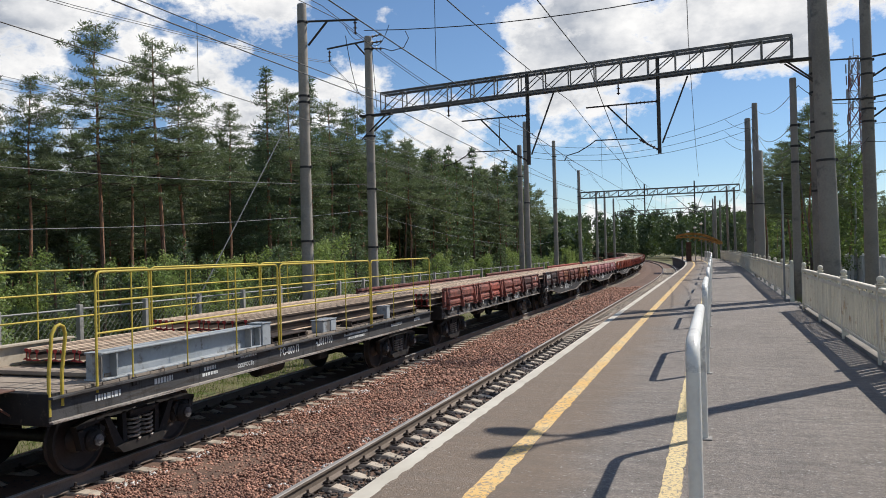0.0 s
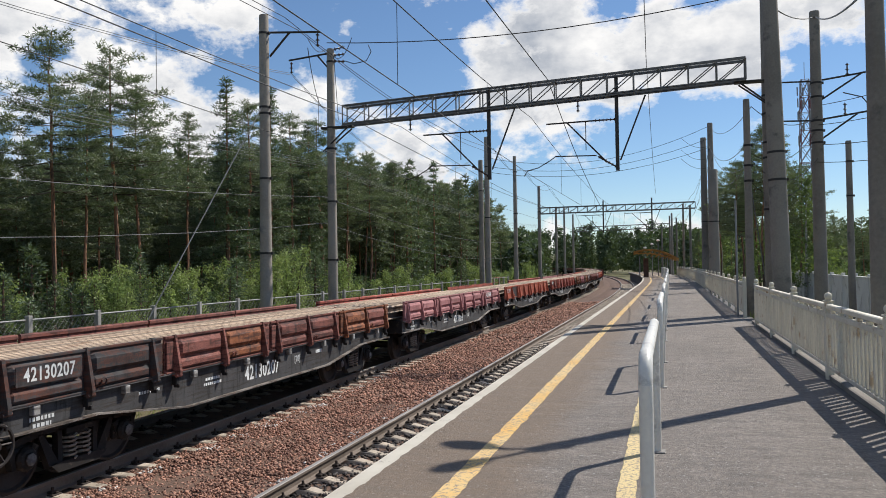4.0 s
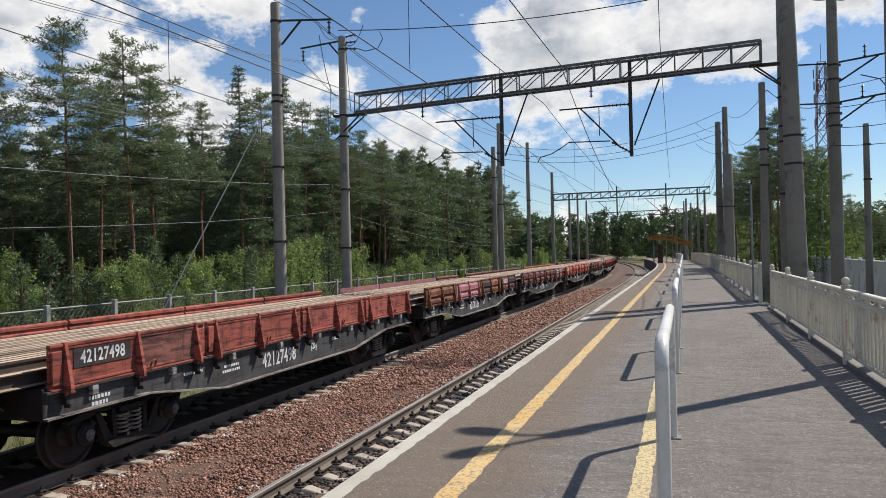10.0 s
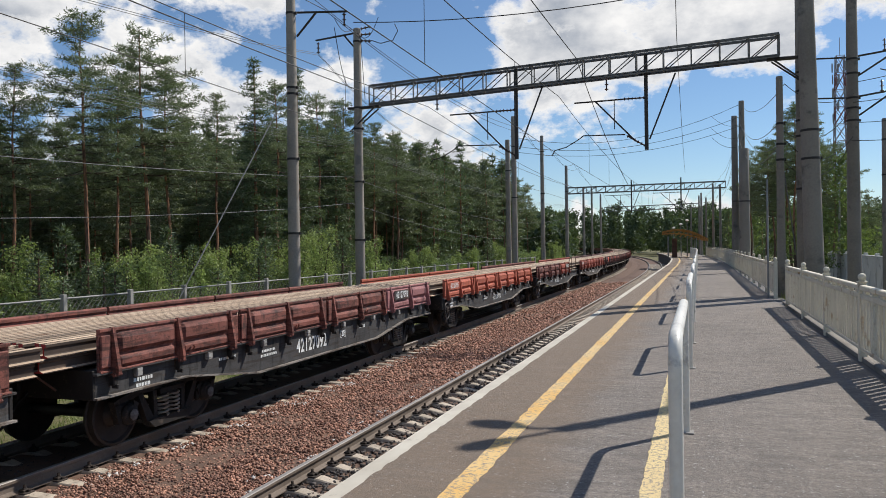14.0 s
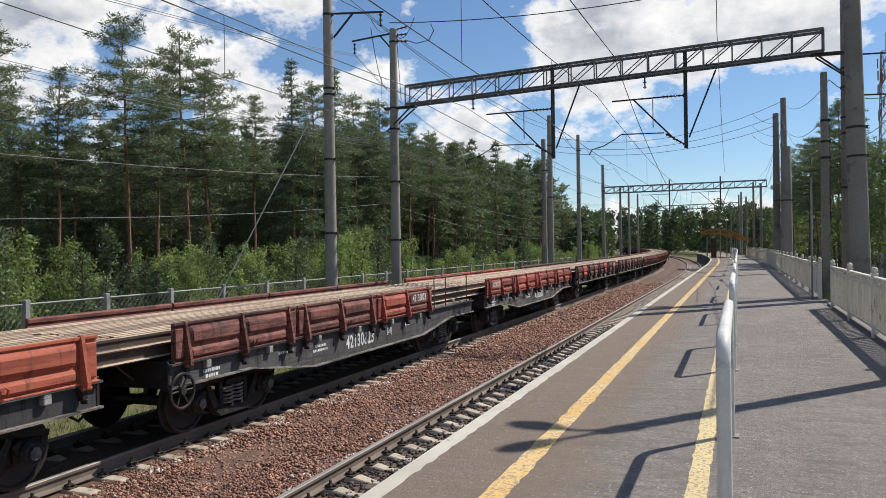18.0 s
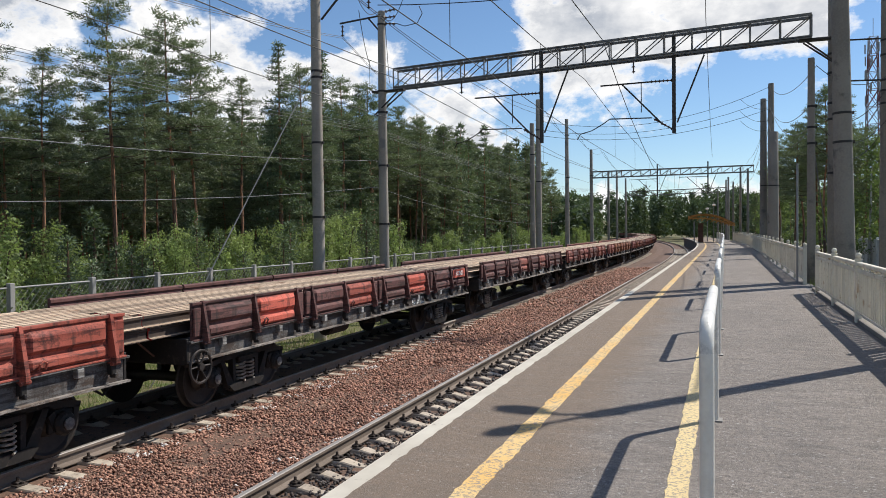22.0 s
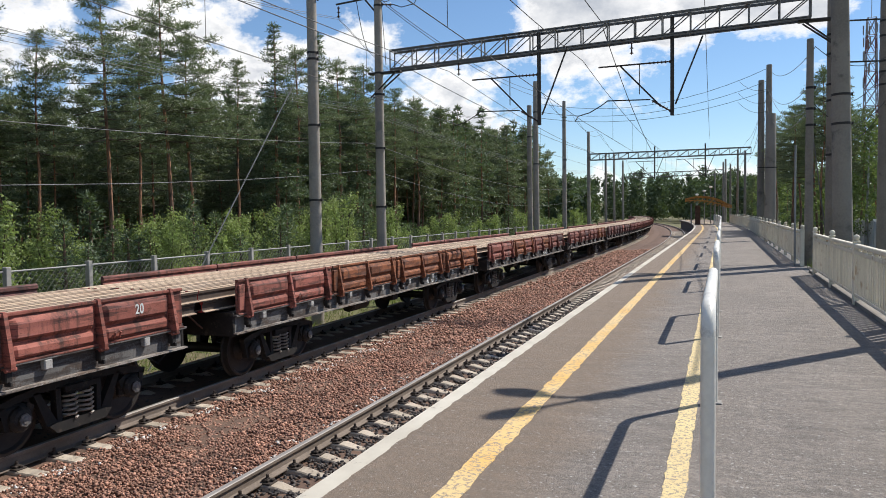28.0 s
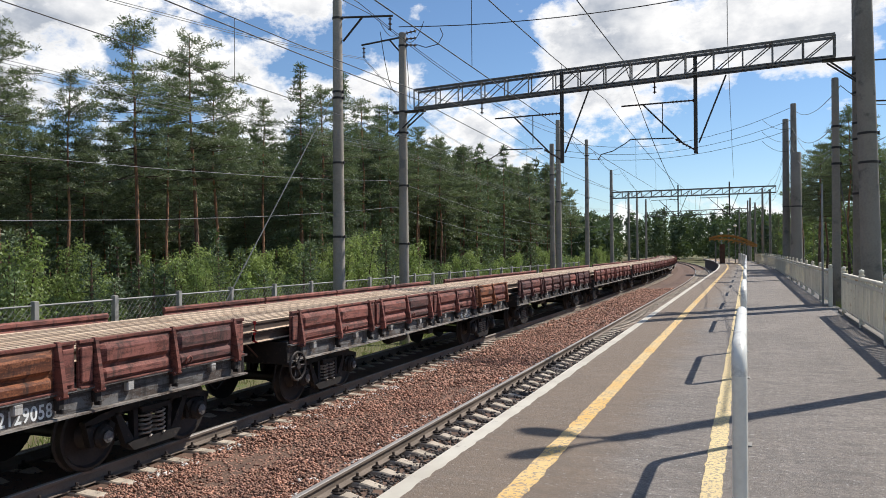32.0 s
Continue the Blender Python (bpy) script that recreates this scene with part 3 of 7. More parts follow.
# ---- ground, ballast, tracks, platform ----
def build_ground():
    g = Geo()
    xs = [-900, -300, -120, -60, -40, -28, -22, -18, -16, -14, -12.6, -11.6, 2.6, 4, 6, 9, 14, 25, 60, 200, 900]
    ys = [-300, -80, -30] + list(range(-20, 130, 5)) + [150, 180, 230, 300, 450, 700, 1200]

    def h(x, y):
        if -11.7 < x < 2.5:
            return GROUND_Z
        w = noise.noise((x * 0.13, y * 0.13, 0)) * 0.22
        rise = 0.0
        if x > 4:
            rise = min(1.0, (x - 4) / 5) * 0.5
        if x < -14:
            rise = min(1.0, (-14 - x) / 8) * 0.35
        far = max(0.0, y - 300) * 0.02
        return GROUND_Z + w + rise + far
    vs = [(x, y, h(x, y)) for y in ys for x in xs]
    n = len(xs)
    g.add(vs, [(j * n + i, j * n + i + 1, (j + 1) * n + i + 1, (j + 1) * n + i) for j in range(len(ys) - 1) for i in range(n - 1)])
    solid("ground", g.mesh("ground", GRASS_SOIL, smooth=True), "grassy ground beside the railway line", "ground", kind="structure")


def build_bed():
    bed = [(-11.9, GROUND_Z - 0.05), (-10.7, RAIL_Z - 0.21), (-10.4, RAIL_Z - 0.22), (-7.85, RAIL_Z - 0.22), (-7.4, RAIL_Z - 0.17), (-6.6, RAIL_Z - 0.24),
           (-5.9, RAIL_Z - 0.16), (-5.5, RAIL_Z - 0.155), (-5.12, RAIL_Z - 0.17), (-5.0, RAIL_Z - 0.24), (-3.0, RAIL_Z - 0.25), (-2.55, RAIL_Z - 0.25), (-2.55, GROUND_Z - 0.05)]
    solid("ballast_bed", sweep(bed, stations(-25, 260)).mesh("ballast_bed", BALLAST), "bed of crushed red granite ballast under both tracks", "ballast", kind="structure")


RAIL_PROFILE = [(-0.075, -0.18), (0.075, -0.18), (0.075, -0.168), (0.02, -0.152), (0.01, -0.14), (0.01, -0.055), (0.0365, -0.042), (0.0375, -0.008),
                (0.03, 0.0), (-0.03, 0.0), (-0.0375, -0.008), (-0.0365, -0.042), (-0.01, -0.055), (-0.01, -0.14), (-0.02, -0.152), (-0.075, -0.168)]


def sleeper_mesh():
    """A prestressed sleeper: wide ends, rail seats, a lowered waist."""
    cuts = [(-1.35, 0.09, 0.135), (-1.33, 0.1, 0.15), (-1.05, 0.1, 0.16), (-0.55, 0.1, 0.16), (-0.35, 0.085, 0.115), (0.35, 0.085, 0.115), (0.55, 0.1, 0.16), (1.05, 0.1, 0.16), (1.33, 0.1, 0.15), (1.35, 0.09, 0.135)]
    vs = []
    for x, w, h in cuts:
        vs += [(x, -w - 0.035, -0.12), (x, -w, h - 0.16), (x, -w + 0.015, h - 0.145), (x, w - 0.015, h - 0.145), (x, w, h - 0.16), (x, w + 0.035, -0.12)]
    n = 6
    fs = [(i * n + j, i * n + j + 1, (i + 1) * n + j + 1, (i + 1) * n + j) for i in range(len(cuts) - 1) for j in range(n - 1)]
    fs += [tuple(reversed(range(n))), tuple(range(len(vs) - n, len(vs)))]
    return Geo().add(vs, fs).mesh("sleeper", SLEEPER)


def clip_mesh():
    """Plate, bolts and nuts that hold one rail to one sleeper."""
    g = Geo()
    for sx in (-1, 1):
        g.box(sx * 0.14 - 0.055, sx * 0.14 + 0.055, -0.08, 0.08, -0.015, 0.02, 0.006)
        g.box(sx * 0.1 - 0.045, sx * 0.1 + 0.045, -0.05, 0.05, 0.02, 0.05, 0.008)
        g.lathe("z", [(0.045, 0.032), (0.06, 0.032), (0.062, 0.02), (0.1, 0.02), (0.105, 0.014)], 6, (sx * 0.11, 0, 0))
        g.lathe("z", [(0.0, 0.026), (0.045, 0.026), (0.05, 0.018)], 6, (sx * 0.165, 0.02, 0))
    return g.mesh("clip", CLIP_IRON)


def build_track(name, axis, label, first, last, near_to):
    track = thing(name, None, label, "railway track", kind="structure")
    for sx in (-0.797, 0.797):
        g = sweep([(axis + sx + x, RAIL_Z + z) for x, z in RAIL_PROFILE], stations(-25, 260))
        n = len(RAIL_PROFILE)
        g.s = [1 if (i % n) in (7, 8, 9) and i < len(g.s) - 2 else 0 for i in range(len(g.s))]
        part("rail", g.mesh("rail", RAIL_SIDE, RAIL_TOP), track)
    sm, cm = sleeper_mesh(), clip_mesh()
    rng = random.Random(int(-axis * 100))
    s = first
    while s < last:
        sl = part("sleeper", sm, track, at_line(axis + rng.uniform(-0.015, 0.015), s, RAIL_Z - 0.195, rng.uniform(-0.5, 0.5)))
        if s < near_to:
            for sx in (-0.797, 0.797):
                part("rail_clip", cm, sl, (sx, 0, 0.015))
        s += 0.551 + rng.uniform(-0.012, 0.012)
    return track


def stone_field(name, label, mat, boxes, seed, size):
    """Thousands of loose crushed stones; boxes: off0, off1, s0, s1, z, number a square metre, swell."""
    rng = np.random.default_rng(seed)
    base = np.array([(1, 0, 0), (-1, 0, 0), (0, 1, 0), (0, -1, 0), (0, 0, 1), (0, 0, -1)], float)
    tri = np.array([(0, 2, 4), (2, 1, 4), (1, 3, 4), (3, 0, 4), (2, 0, 5), (1, 2, 5), (3, 1, 5), (0, 3, 5)])
    allv, allf, count = [], [], 0
    for o0, o1, s0, s1, zf, dens, grow in boxes:
        n = int((o1 - o0) * (s1 - s0) * dens)
        o, s = rng.uniform(o0, o1, n), rng.uniform(s0, s1, n)
        r = size * grow * rng.uniform(0.6, 1.35, n)
        v = base[None] * rng.uniform(0.55, 1.25, (n, 6, 1)) + rng.uniform(-0.25, 0.25, (n, 6, 3))
        q = rng.normal(size=(n, 4))
        q /= np.linalg.norm(q, axis=1)[:, None]
        w, a, b, c = q.T
        rot = np.stack([1 - 2 * (b * b + c * c), 2 * (a * b - c * w), 2 * (a * c + b * w), 2 * (a * b + c * w), 1 - 2 * (a * a + c * c), 2 * (b * c - a * w),
                        2 * (a * c - b * w), 2 * (b * c + a * w), 1 - 2 * (a * a + b * b)], 1).reshape(n, 3, 3)
        v = np.einsum("nij,nkj->nki", rot, v) * r[:, None, None]
        v[:, :, 2] *= 0.8
        th = np.maximum(0, s - BEND_FROM) / BEND_RADIUS
        px = np.where(th > 0, -BEND_RADIUS + (BEND_RADIUS + o) * np.cos(th), o)
        py = np.where(th > 0, BEND_FROM + (BEND_RADIUS + o) * np.sin(th), s)
        pz = np.array([zf(a_, b_) for a_, b_ in zip(o, s)]) + rng.uniform(-0.01, 0.022, n)
        v += np.stack([px, py, pz], 1)[:, None]
        allv.append(v.reshape(-1, 3))
        allf.append((tri[None] + (np.arange(n) * 6)[:, None, None] + count).reshape(-1, 3))
        count += n * 6
    vs, fs = np.concatenate(allv), np.concatenate(allf)
    me = bpy.data.meshes.new(name)
    me.vertices.add(len(vs))
    me.vertices.foreach_set("co", vs.ravel())
    me.loops.add(fs.size)
    me.loops.foreach_set("vertex_index", fs.ravel().astype(np.int32))
    me.polygons.add(len(fs))
    me.polygons.foreach_set("loop_start", np.arange(0, fs.size, 3, dtype=np.int32))
    me.update(calc_edges=True)
    me.materials.append(mat)
    return solid(name, me, label, "ballast stones", kind="stuff")


def bed_height(o, s):
    pts = [(-8.2, -0.22), (-7.85, -0.22), (-7.4, -0.17), (-6.6, -0.24), (-5.9, -0.16), (-5.5, -0.155), (-5.12, -0.165), (-5.0, -0.24), (-3.0, -0.25), (-2.5, -0.25)]
    for (a, za), (b, zb) in zip(pts, pts[1:]):
        if a <= o <= b:
            return RAIL_Z + za + (zb - za) * (o - a) / (b - a) + 0.03 * noise.noise((o * 1.1, s * 0.8, 0))
    return RAIL_Z - 0.22


def build_stones():
    stone_field("ballast_stones", "loose crushed red granite stones between the tracks", STONE,
                [(-8.0, -5.1, 1.5, 9, bed_height, 950, 0.78), (-8.0, -5.1, 9, 16, bed_height, 560, 0.98), (-8.0, -5.1, 16, 30, bed_height, 220, 1.45), (-8.0, -5.1, 30, 62, bed_height, 60, 2.3)], 5, 0.031)
    stone_field("sleeper_stones", "dark oily stones packed between the sleepers", DARK_STONE,
                [(-4.98, -2.6, 2, 12, lambda o, s: RAIL_Z - 0.235, 260, 1.1), (-4.98, -2.6, 12, 30, lambda o, s: RAIL_Z - 0.235, 120, 1.5),
                 (-9.8, -8.3, 2, 16, lambda o, s: RAIL_Z - 0.25, 120, 1.3)], 6, 0.03)
    rng = random.Random(9)
    boxes = []
    for s in (3.4, 4.3, 5.6, 6.3, 8.1, 9.7, 11.2, 13.9, 17.5):
        boxes.append((-5.35 - rng.uniform(0, 0.12), -5.1, s, s + 0.28, bed_height, 520, 0.85))
    for i in range(34):
        s = 3.0 + i * 0.55 + rng.uniform(-0.2, 0.2)
        boxes.append((-7.8, -7.25 - rng.uniform(0, 0.3), s, s + rng.uniform(0.15, 0.45), bed_height, rng.uniform(60, 330), rng.uniform(0.8, 1.1)))
    for i in range(16):
        s = 3.0 + i * 1.1 + rng.uniform(-0.3, 0.3)
        boxes.append((-5.6, -5.12, s, s + rng.uniform(0.2, 0.5), bed_height, rng.uniform(40, 160), 0.95))
    stone_field("whitened_stones", "pale whitened stones strewn along the rails", PALE_STONE, boxes, 8, 0.03)


PLATFORM_END = 148.0


def build_platform():
    g = sweep([(EDGE + 0.02, -0.006), (EDGE + 0.02, -0.22), (EDGE + 0.3, -0.26), (EDGE + 0.3, GROUND_Z - 0.1), (FENCE_X + 0.25, GROUND_Z - 0.1), (FENCE_X + 0.25, -0.04), (FENCE_X - 0.12, -0.006)], stations(-12, PLATFORM_END))
    solid("platform", g.mesh("platform", DARK_CONCRETE), "high concrete station platform beside the track", "platform", kind="structure")
    rng = random.Random(4)
    jag = {}

    def rag(j, s):
        if j not in (0, 3):
            return 0.0
        k = round(s * 12)
        if k not in jag:
            jag[k] = 0.02 * noise.noise((s * 1.8, 1, 0)) + 0.022 * noise.noise((s * 7, 3, 0))
        return jag[k]
    fine = [-2 + i * 0.08 for i in range(int(30 / 0.08))]
    ss = [-12, -6] + fine + stations(fine[-1] + 1, PLATFORM_END)
    top = sweep([(EDGE + 0.165, -0.004), (EDGE + 0.165, 0.006), (FENCE_X - 0.12, 0.004), (FENCE_X - 0.12, -0.006)], ss, True, lambda j, s: rag(0, s) if j < 2 else 0.0)
    solid("platform_surface", top.mesh("platform_surface", ASPHALT), "worn grey asphalt surface of the platform", "asphalt surface", kind="structure")
    edge = sweep([(EDGE, -0.012), (EDGE + 0.01, 0.0), (EDGE + 0.24, 0.0), (EDGE + 0.24, -0.1), (EDGE, -0.1)], stations(-12, PLATFORM_END))
    solid("platform_edge", edge.mesh("platform_edge", WHITE_EDGE), "white-painted concrete edge of the platform", "platform edge", kind="structure")

    def line(name, off, wide, mat, label, s1):
        seeds = rng.uniform(0, 99)

        def ragged(j, s):
            side = -1 if j in (0, 1) else 1
            return side * (0.014 * noise.noise((s * 4, seeds + side, 0)) + 0.016 * noise.noise((s * 13, seeds + side * 2, 0)))
        pr = [(off - wide / 2, 0.0), (off - wide / 2, 0.0095), (off + wide / 2, 0.0095), (off + wide / 2, 0.0)]
        solid(name, sweep(pr, [-12] + fine + stations(fine[-1] + 1, s1), True, ragged).mesh(name, mat), label, "painted line", kind="structure")
    line("safety_line", -1.6, 0.16, YELLOW_LINE, "worn orange-yellow safety line painted along the platform", PLATFORM_END - 6)
    line("guide_line", -0.32, 0.14, CREAM_LINE, "worn pale yellow line painted beside the handrails", 120)
    kerb = sweep([(FENCE_X - 0.02, -0.1), (FENCE_X - 0.02, 0.05), (FENCE_X, 0.06), (FENCE_X + 0.16, 0.06), (FENCE_X + 0.18, 0.05), (FENCE_X + 0.18, -0.1)], stations(-12, 23)).mesh("kerb", SHADED_CONCRETE)
    solid("kerb", kerb, "grey concrete kerb along the foot of the fence", "kerb", kind="structure")


build_ground()
build_bed()
build_platform()
build_track("near_track", NEAR_AXIS, "empty track of steel rails on concrete sleepers beside the platform", -3, 120, 26)
build_track("far_track", FAR_AXIS, "track of steel rails on concrete sleepers under the goods train", -3, 100, 24)
build_stones()

# ---- the goods train ----
PITCH, BODY = 14.62, 13.4


def run(t):
    """Metres that the train has come towards the camera since the start."""
    return 7.2315 * t - 0.0025 * t * t


def painted(ob, mat):
    ob.material_slots[0].link = "OBJECT"
    ob.material_slots[0].material = mat
    return ob


LETTERS = {}


def stencil(text, height):
    """Flat painted letters as a mesh, centred, standing in the y-z plane and read from +x."""
    key = (text, height)
    if key not in LETTERS:
        cu = bpy.data.curves.new("stencil", "FONT")
        cu.body, cu.size, cu.align_x, cu.align_y = text, height * 1.38, "CENTER", "CENTER"
        cu.space_character = 1.1
        cu.offset = 0.004 * height / 0.13
        tmp = new("stencil_source", cu)
        bpy.context.view_layer.update()
        me = bpy.data.meshes.new_from_object(tmp.evaluated_get(bpy.context.evaluated_depsgraph_get()))
        bpy.data.objects.remove(tmp)
        me.transform(pose(0, 0, 0, 90, 0, 90) @ Matrix.Diagonal((0.8, 1, 1, 1)))
        me.materials.clear()
        me.materials.append(WHITE_STENCIL)
        LETTERS[key] = me
    return LETTERS[key]


def bars_mesh(rows, seed):
    """Lines of small print that cannot be read, as plain bars."""
    g, rng = Geo(), random.Random(seed)
    for n, (length, h) in enumerate(rows):
        y = -length / 2
        while y < length / 2:
            w = rng.uniform(0.02, 0.06)
            g.box(0, 0.003, y, min(y + w, length / 2), -n * 0.085, -n * 0.085 + h)
            y += w + 0.02
    return g.mesh("small_print", WHITE_STENCIL)


def board_meshes():
    plate = Geo().prism([(0, -0.005), (0.07, -0.005), (0.075, 0.0), (0.075, 0.015), (0.07, 0.02), (0.03, 0.022), (0.03, 0.543), (0.055, 0.545), (0.06, 0.55), (0.06, 0.58), (0.055, 0.585), (0, 0.585)], -1.63, 1.63, "y")
    prof = [(0.028, 0.04), (0.06, 0.045), (0.085, 0.075), (0.085, 0.15), (0.06, 0.185), (0.035, 0.2), (0.035, 0.235), (0.06, 0.25), (0.095, 0.29), (0.095, 0.44), (0.06, 0.49), (0.028, 0.53)]
    panel = Geo()
    for y0, y1, k in ((-0.6, 0.6, 1.0),):
        n = len(prof)
        rows = [(-0.63, 0.0), (-0.55, 1.0), (0.55, 1.0), (0.63, 0.0)]
        vs = [(0.03 + (x - 0.03) * m, y, z) for y, m in rows for x, z in prof]
        panel.add(vs, [(i * n + j, i * n + j + 1, (i + 1) * n + j + 1, (i + 1) * n + j) for i in range(3) for j in range(n - 1)])
    flat = Geo().prism([(0.026, 0.03), (0.046, 0.032), (0.05, 0.038), (0.05, 0.06), (0.046, 0.065), (0.036, 0.068), (0.036, 0.5), (0.046, 0.503), (0.05, 0.508), (0.05, 0.53), (0.046, 0.536), (0.026, 0.54)], -0.66, 0.66, "y")
    rib = Geo()
    rib.add([(0.02, -0.036, -0.06), (0.165, -0.03, -0.045), (0.17, -0.03, 0.02), (0.07, -0.026, 0.595), (0.02, -0.032, 0.6),
             (0.02, 0.036, -0.06), (0.165, 0.03, -0.045), (0.17, 0.03, 0.02), (0.07, 0.026, 0.595), (0.02, 0.032, 0.6)],
            [(0, 1, 2, 3, 4), (9, 8, 7, 6, 5), (0, 5, 6, 1), (1, 6, 7, 2), (2, 7, 8, 3), (3, 8, 9, 4), (4, 9, 5, 0)])
    hinge = Geo().box(0.012, 0.1, -0.045, 0.045, -0.2, -0.06, 0.012).box(0.03, 0.13, -0.02, 0.02, -0.24, -0.18, 0.008)
    rib.tube([(0.12, -0.07, -0.05), (0.12, 0.07, -0.05)], 0.025, 8)
    short = Geo().box(0.03, 0.065, -0.09, 0.09, 0.06, 0.5, 0.012)
    loop = Geo().tube([(0.1, -0.05, 0.06), (0.13, -0.05, 0.13), (0.13, 0.0, 0.16), (0.13, 0.05, 0.13), (0.1, 0.05, 0.06)], 0.014, 6)
    m = BOARD_PAINT["brown"]
    return {"plate": plate.mesh("board_plate", m), "panel": panel.mesh("board_panel", m), "flat": flat.mesh("board_flat_panel", m), "rib": rib.mesh("board_rib", m), "hinge": hinge.mesh("board_hinge", UNDER), "short": short.mesh("board_stop", m), "loop": loop.mesh("board_loop", m),
            "inside": Geo().prism([(0.0, 0.0), (0.03, 0.0), (0.03, 0.6), (-0.012, 0.6), (-0.04, 0.575), (-0.04, 0.525), (-0.01, 0.5), (-0.01, 0.475), (-0.035, 0.45), (-0.035, 0.4), (0.0, 0.37)], -1.63, 1.63, "y").mesh("board_inside", m)}


BOARDS = board_meshes()


def sill_mesh(deep):
    top = 1.22
    if deep:
        low = [(-6.68, 0.9), (-4.75, 0.9), (-2.7, 0.63), (2.7, 0.63), (4.75, 0.9), (6.68, 0.9)]
    else:
        low = [(-6.68, 0.93), (6.68, 0.93)]
    web = Geo().prism([(-6.68, top), *low, (6.68, top)], 0.0, 0.02)
    # the bottom flange follows the belly, the top flange runs straight
    vs = [(x, y, z + dz) for y, z in low for x, dz in ((0.021, -0.016), (0.1, -0.016), (0.1, 0.01), (0.021, 0.01))]
    n = len(low)
    fs = [(4 * i + j, 4 * i + (j + 1) % 4, 4 * i + 4 + (j + 1) % 4, 4 * i + 4 + j) for i in range(n - 1) for j in range(4)] + [(3, 2, 1, 0), (4 * n - 4, 4 * n - 3, 4 * n - 2, 4 * n - 1)]
    lower = Geo().add(vs, fs)
    upper = Geo().box(0.021, 0.1, -6.68, 6.68, top - 0.012, top + 0.02, 0.003)
    return [m.mesh(q, SILL_BLACK) for m, q in ((web, "side_sill"), (lower, "bottom_flange"), (upper, "top_flange"))]


SILLS = {deep: sill_mesh(deep) for deep in (True, False)}
POCKET = Geo().box(0.02, 0.1, -0.06, 0.06, 0.0, 0.125, 0.012).mesh("stake_pocket", POCKET_PAINT)


def under_mesh(deep):
    g = Geo()
    low = 0.62 if deep else 0.68
    g.prism([(-6.6, 1.2), (-6.6, 0.88), (-4.4, 0.88), (-2.6, low), (2.6, low), (4.4, 0.88), (6.6, 0.88), (6.6, 1.2)], -0.22, 0.22)
    for i in range(9):
        y = -6.0 + i * 1.5
        g.box(-1.34, 1.34, y - 0.06, y + 0.06, 1.0, 1.2, 0.01)
    g.lathe("y", [(-0.5, 0.17), (-0.46, 0.2), (0.3, 0.2), (0.34, 0.17)], 12, (0.7, -0.7, 0.78))
    g.tube([(0.45, -3.6, 0.72), (0.45, 3.6, 0.72)], 0.025, 6)
    g.tube([(-0.45, -6.5, 0.8), (-0.45, 6.5, 0.8)], 0.02, 6)
    g.box(0.3, 0.9, 1.0, 1.35, 0.62, 0.95, 0.02)
    return g.mesh("underframe", UNDER)


UNDERS = {d: under_mesh(d) for d in (True, False)}
PLANK = Geo().box(-1.36, 1.36, 0, 0.292, 0, 0.045, 0.004).mesh("deck_plank", DECK_WOOD)
DECK_MESH = Geo()
for i in range(44):
    y = -6.66 + i * 0.303
    DECK_MESH.box(-1.36, 1.36, y, y + 0.292, 1.225, 1.27 + 0.006 * (i % 3), 0.004)
DECK_MESH = DECK_MESH.mesh("deck_planks", DECK_WOOD)


def end_mesh():
    g = Geo().box(-1.4, 1.4, -0.03, 0.03, 0.88, 1.28, 0.01)
    g.box(-1.4, 1.4, 0.03, 0.1, 1.2, 1.28, 0.006).box(-0.2, 0.2, -0.1, -0.02, 0.84, 1.2, 0.02)
    return g.mesh("end_beam", UNDER)


END = end_mesh()
COUPLER = Geo().box(-0.11, 0.11, -0.62, 0.2, 0.92, 1.14, 0.02).box(-0.22, 0.18, -0.72, -0.42, 0.86, 1.2, 0.05).box(-0.3, -0.14, -0.86, -0.5, 0.9, 1.16, 0.04).mesh("coupler", UNDER)
HOSE = Geo().tube([(0.28, -0.02, 0.95), (0.33, -0.25, 0.82), (0.33, -0.42, 0.6), (0.3, -0.58, 0.48), (0.26, -0.74, 0.6)], 0.022, 7).mesh("brake_hose", UNDER, smooth=True)
STEP = Geo().box(-0.33, 0.33, -0.5, -0.03, 1.3, 1.32, 0.004).tube([(0.25, -0.05, 1.0), (0.25, -0.45, 1.3)], 0.015, 6).mesh("step_plate", STEP_RUST)
LADDER = Geo()
for i in range(3):
    LADDER.box(0.0, 0.05, -0.2, 0.2, 0.42 + i * 0.2, 0.445 + i * 0.2, 0.004)
LADDER.tube([(0.02, -0.2, 0.4), (0.02, -0.2, 0.95)], 0.014, 6).tube([(0.02, 0.2, 0.4), (0.02, 0.2, 0.95)], 0.014, 6)
LADDER = LADDER.mesh("footstep", UNDER)
BRAKE_RIM, BRAKE_SPOKE = Geo(), []
ring = [(0.0, 0.25 * math.cos(a), 0.25 * math.sin(a)) for a in (2 * math.pi * i / 20 for i in range(21))]
BRAKE_RIM = BRAKE_RIM.tube(ring, 0.022, 6, cap=False).mesh("brake_wheel_rim", WHEEL_STEEL, smooth=True)
for i in range(6):
    a = math.pi * i / 3
    BRAKE_SPOKE.append(Geo().tube([(-0.02, 0.05 * math.cos(a), 0.05 * math.sin(a)), (0, 0.245 * math.cos(a), 0.245 * math.sin(a))], 0.014, 6).mesh("brake_wheel_spoke", WHEEL_STEEL))
BRAKE_WHEEL = Geo().lathe("x", [(-0.3, 0.025), (-0.03, 0.025), (-0.025, 0.06), (0.03, 0.06)], 10).mesh("brake_wheel", WHEEL_STEEL, smooth=True)


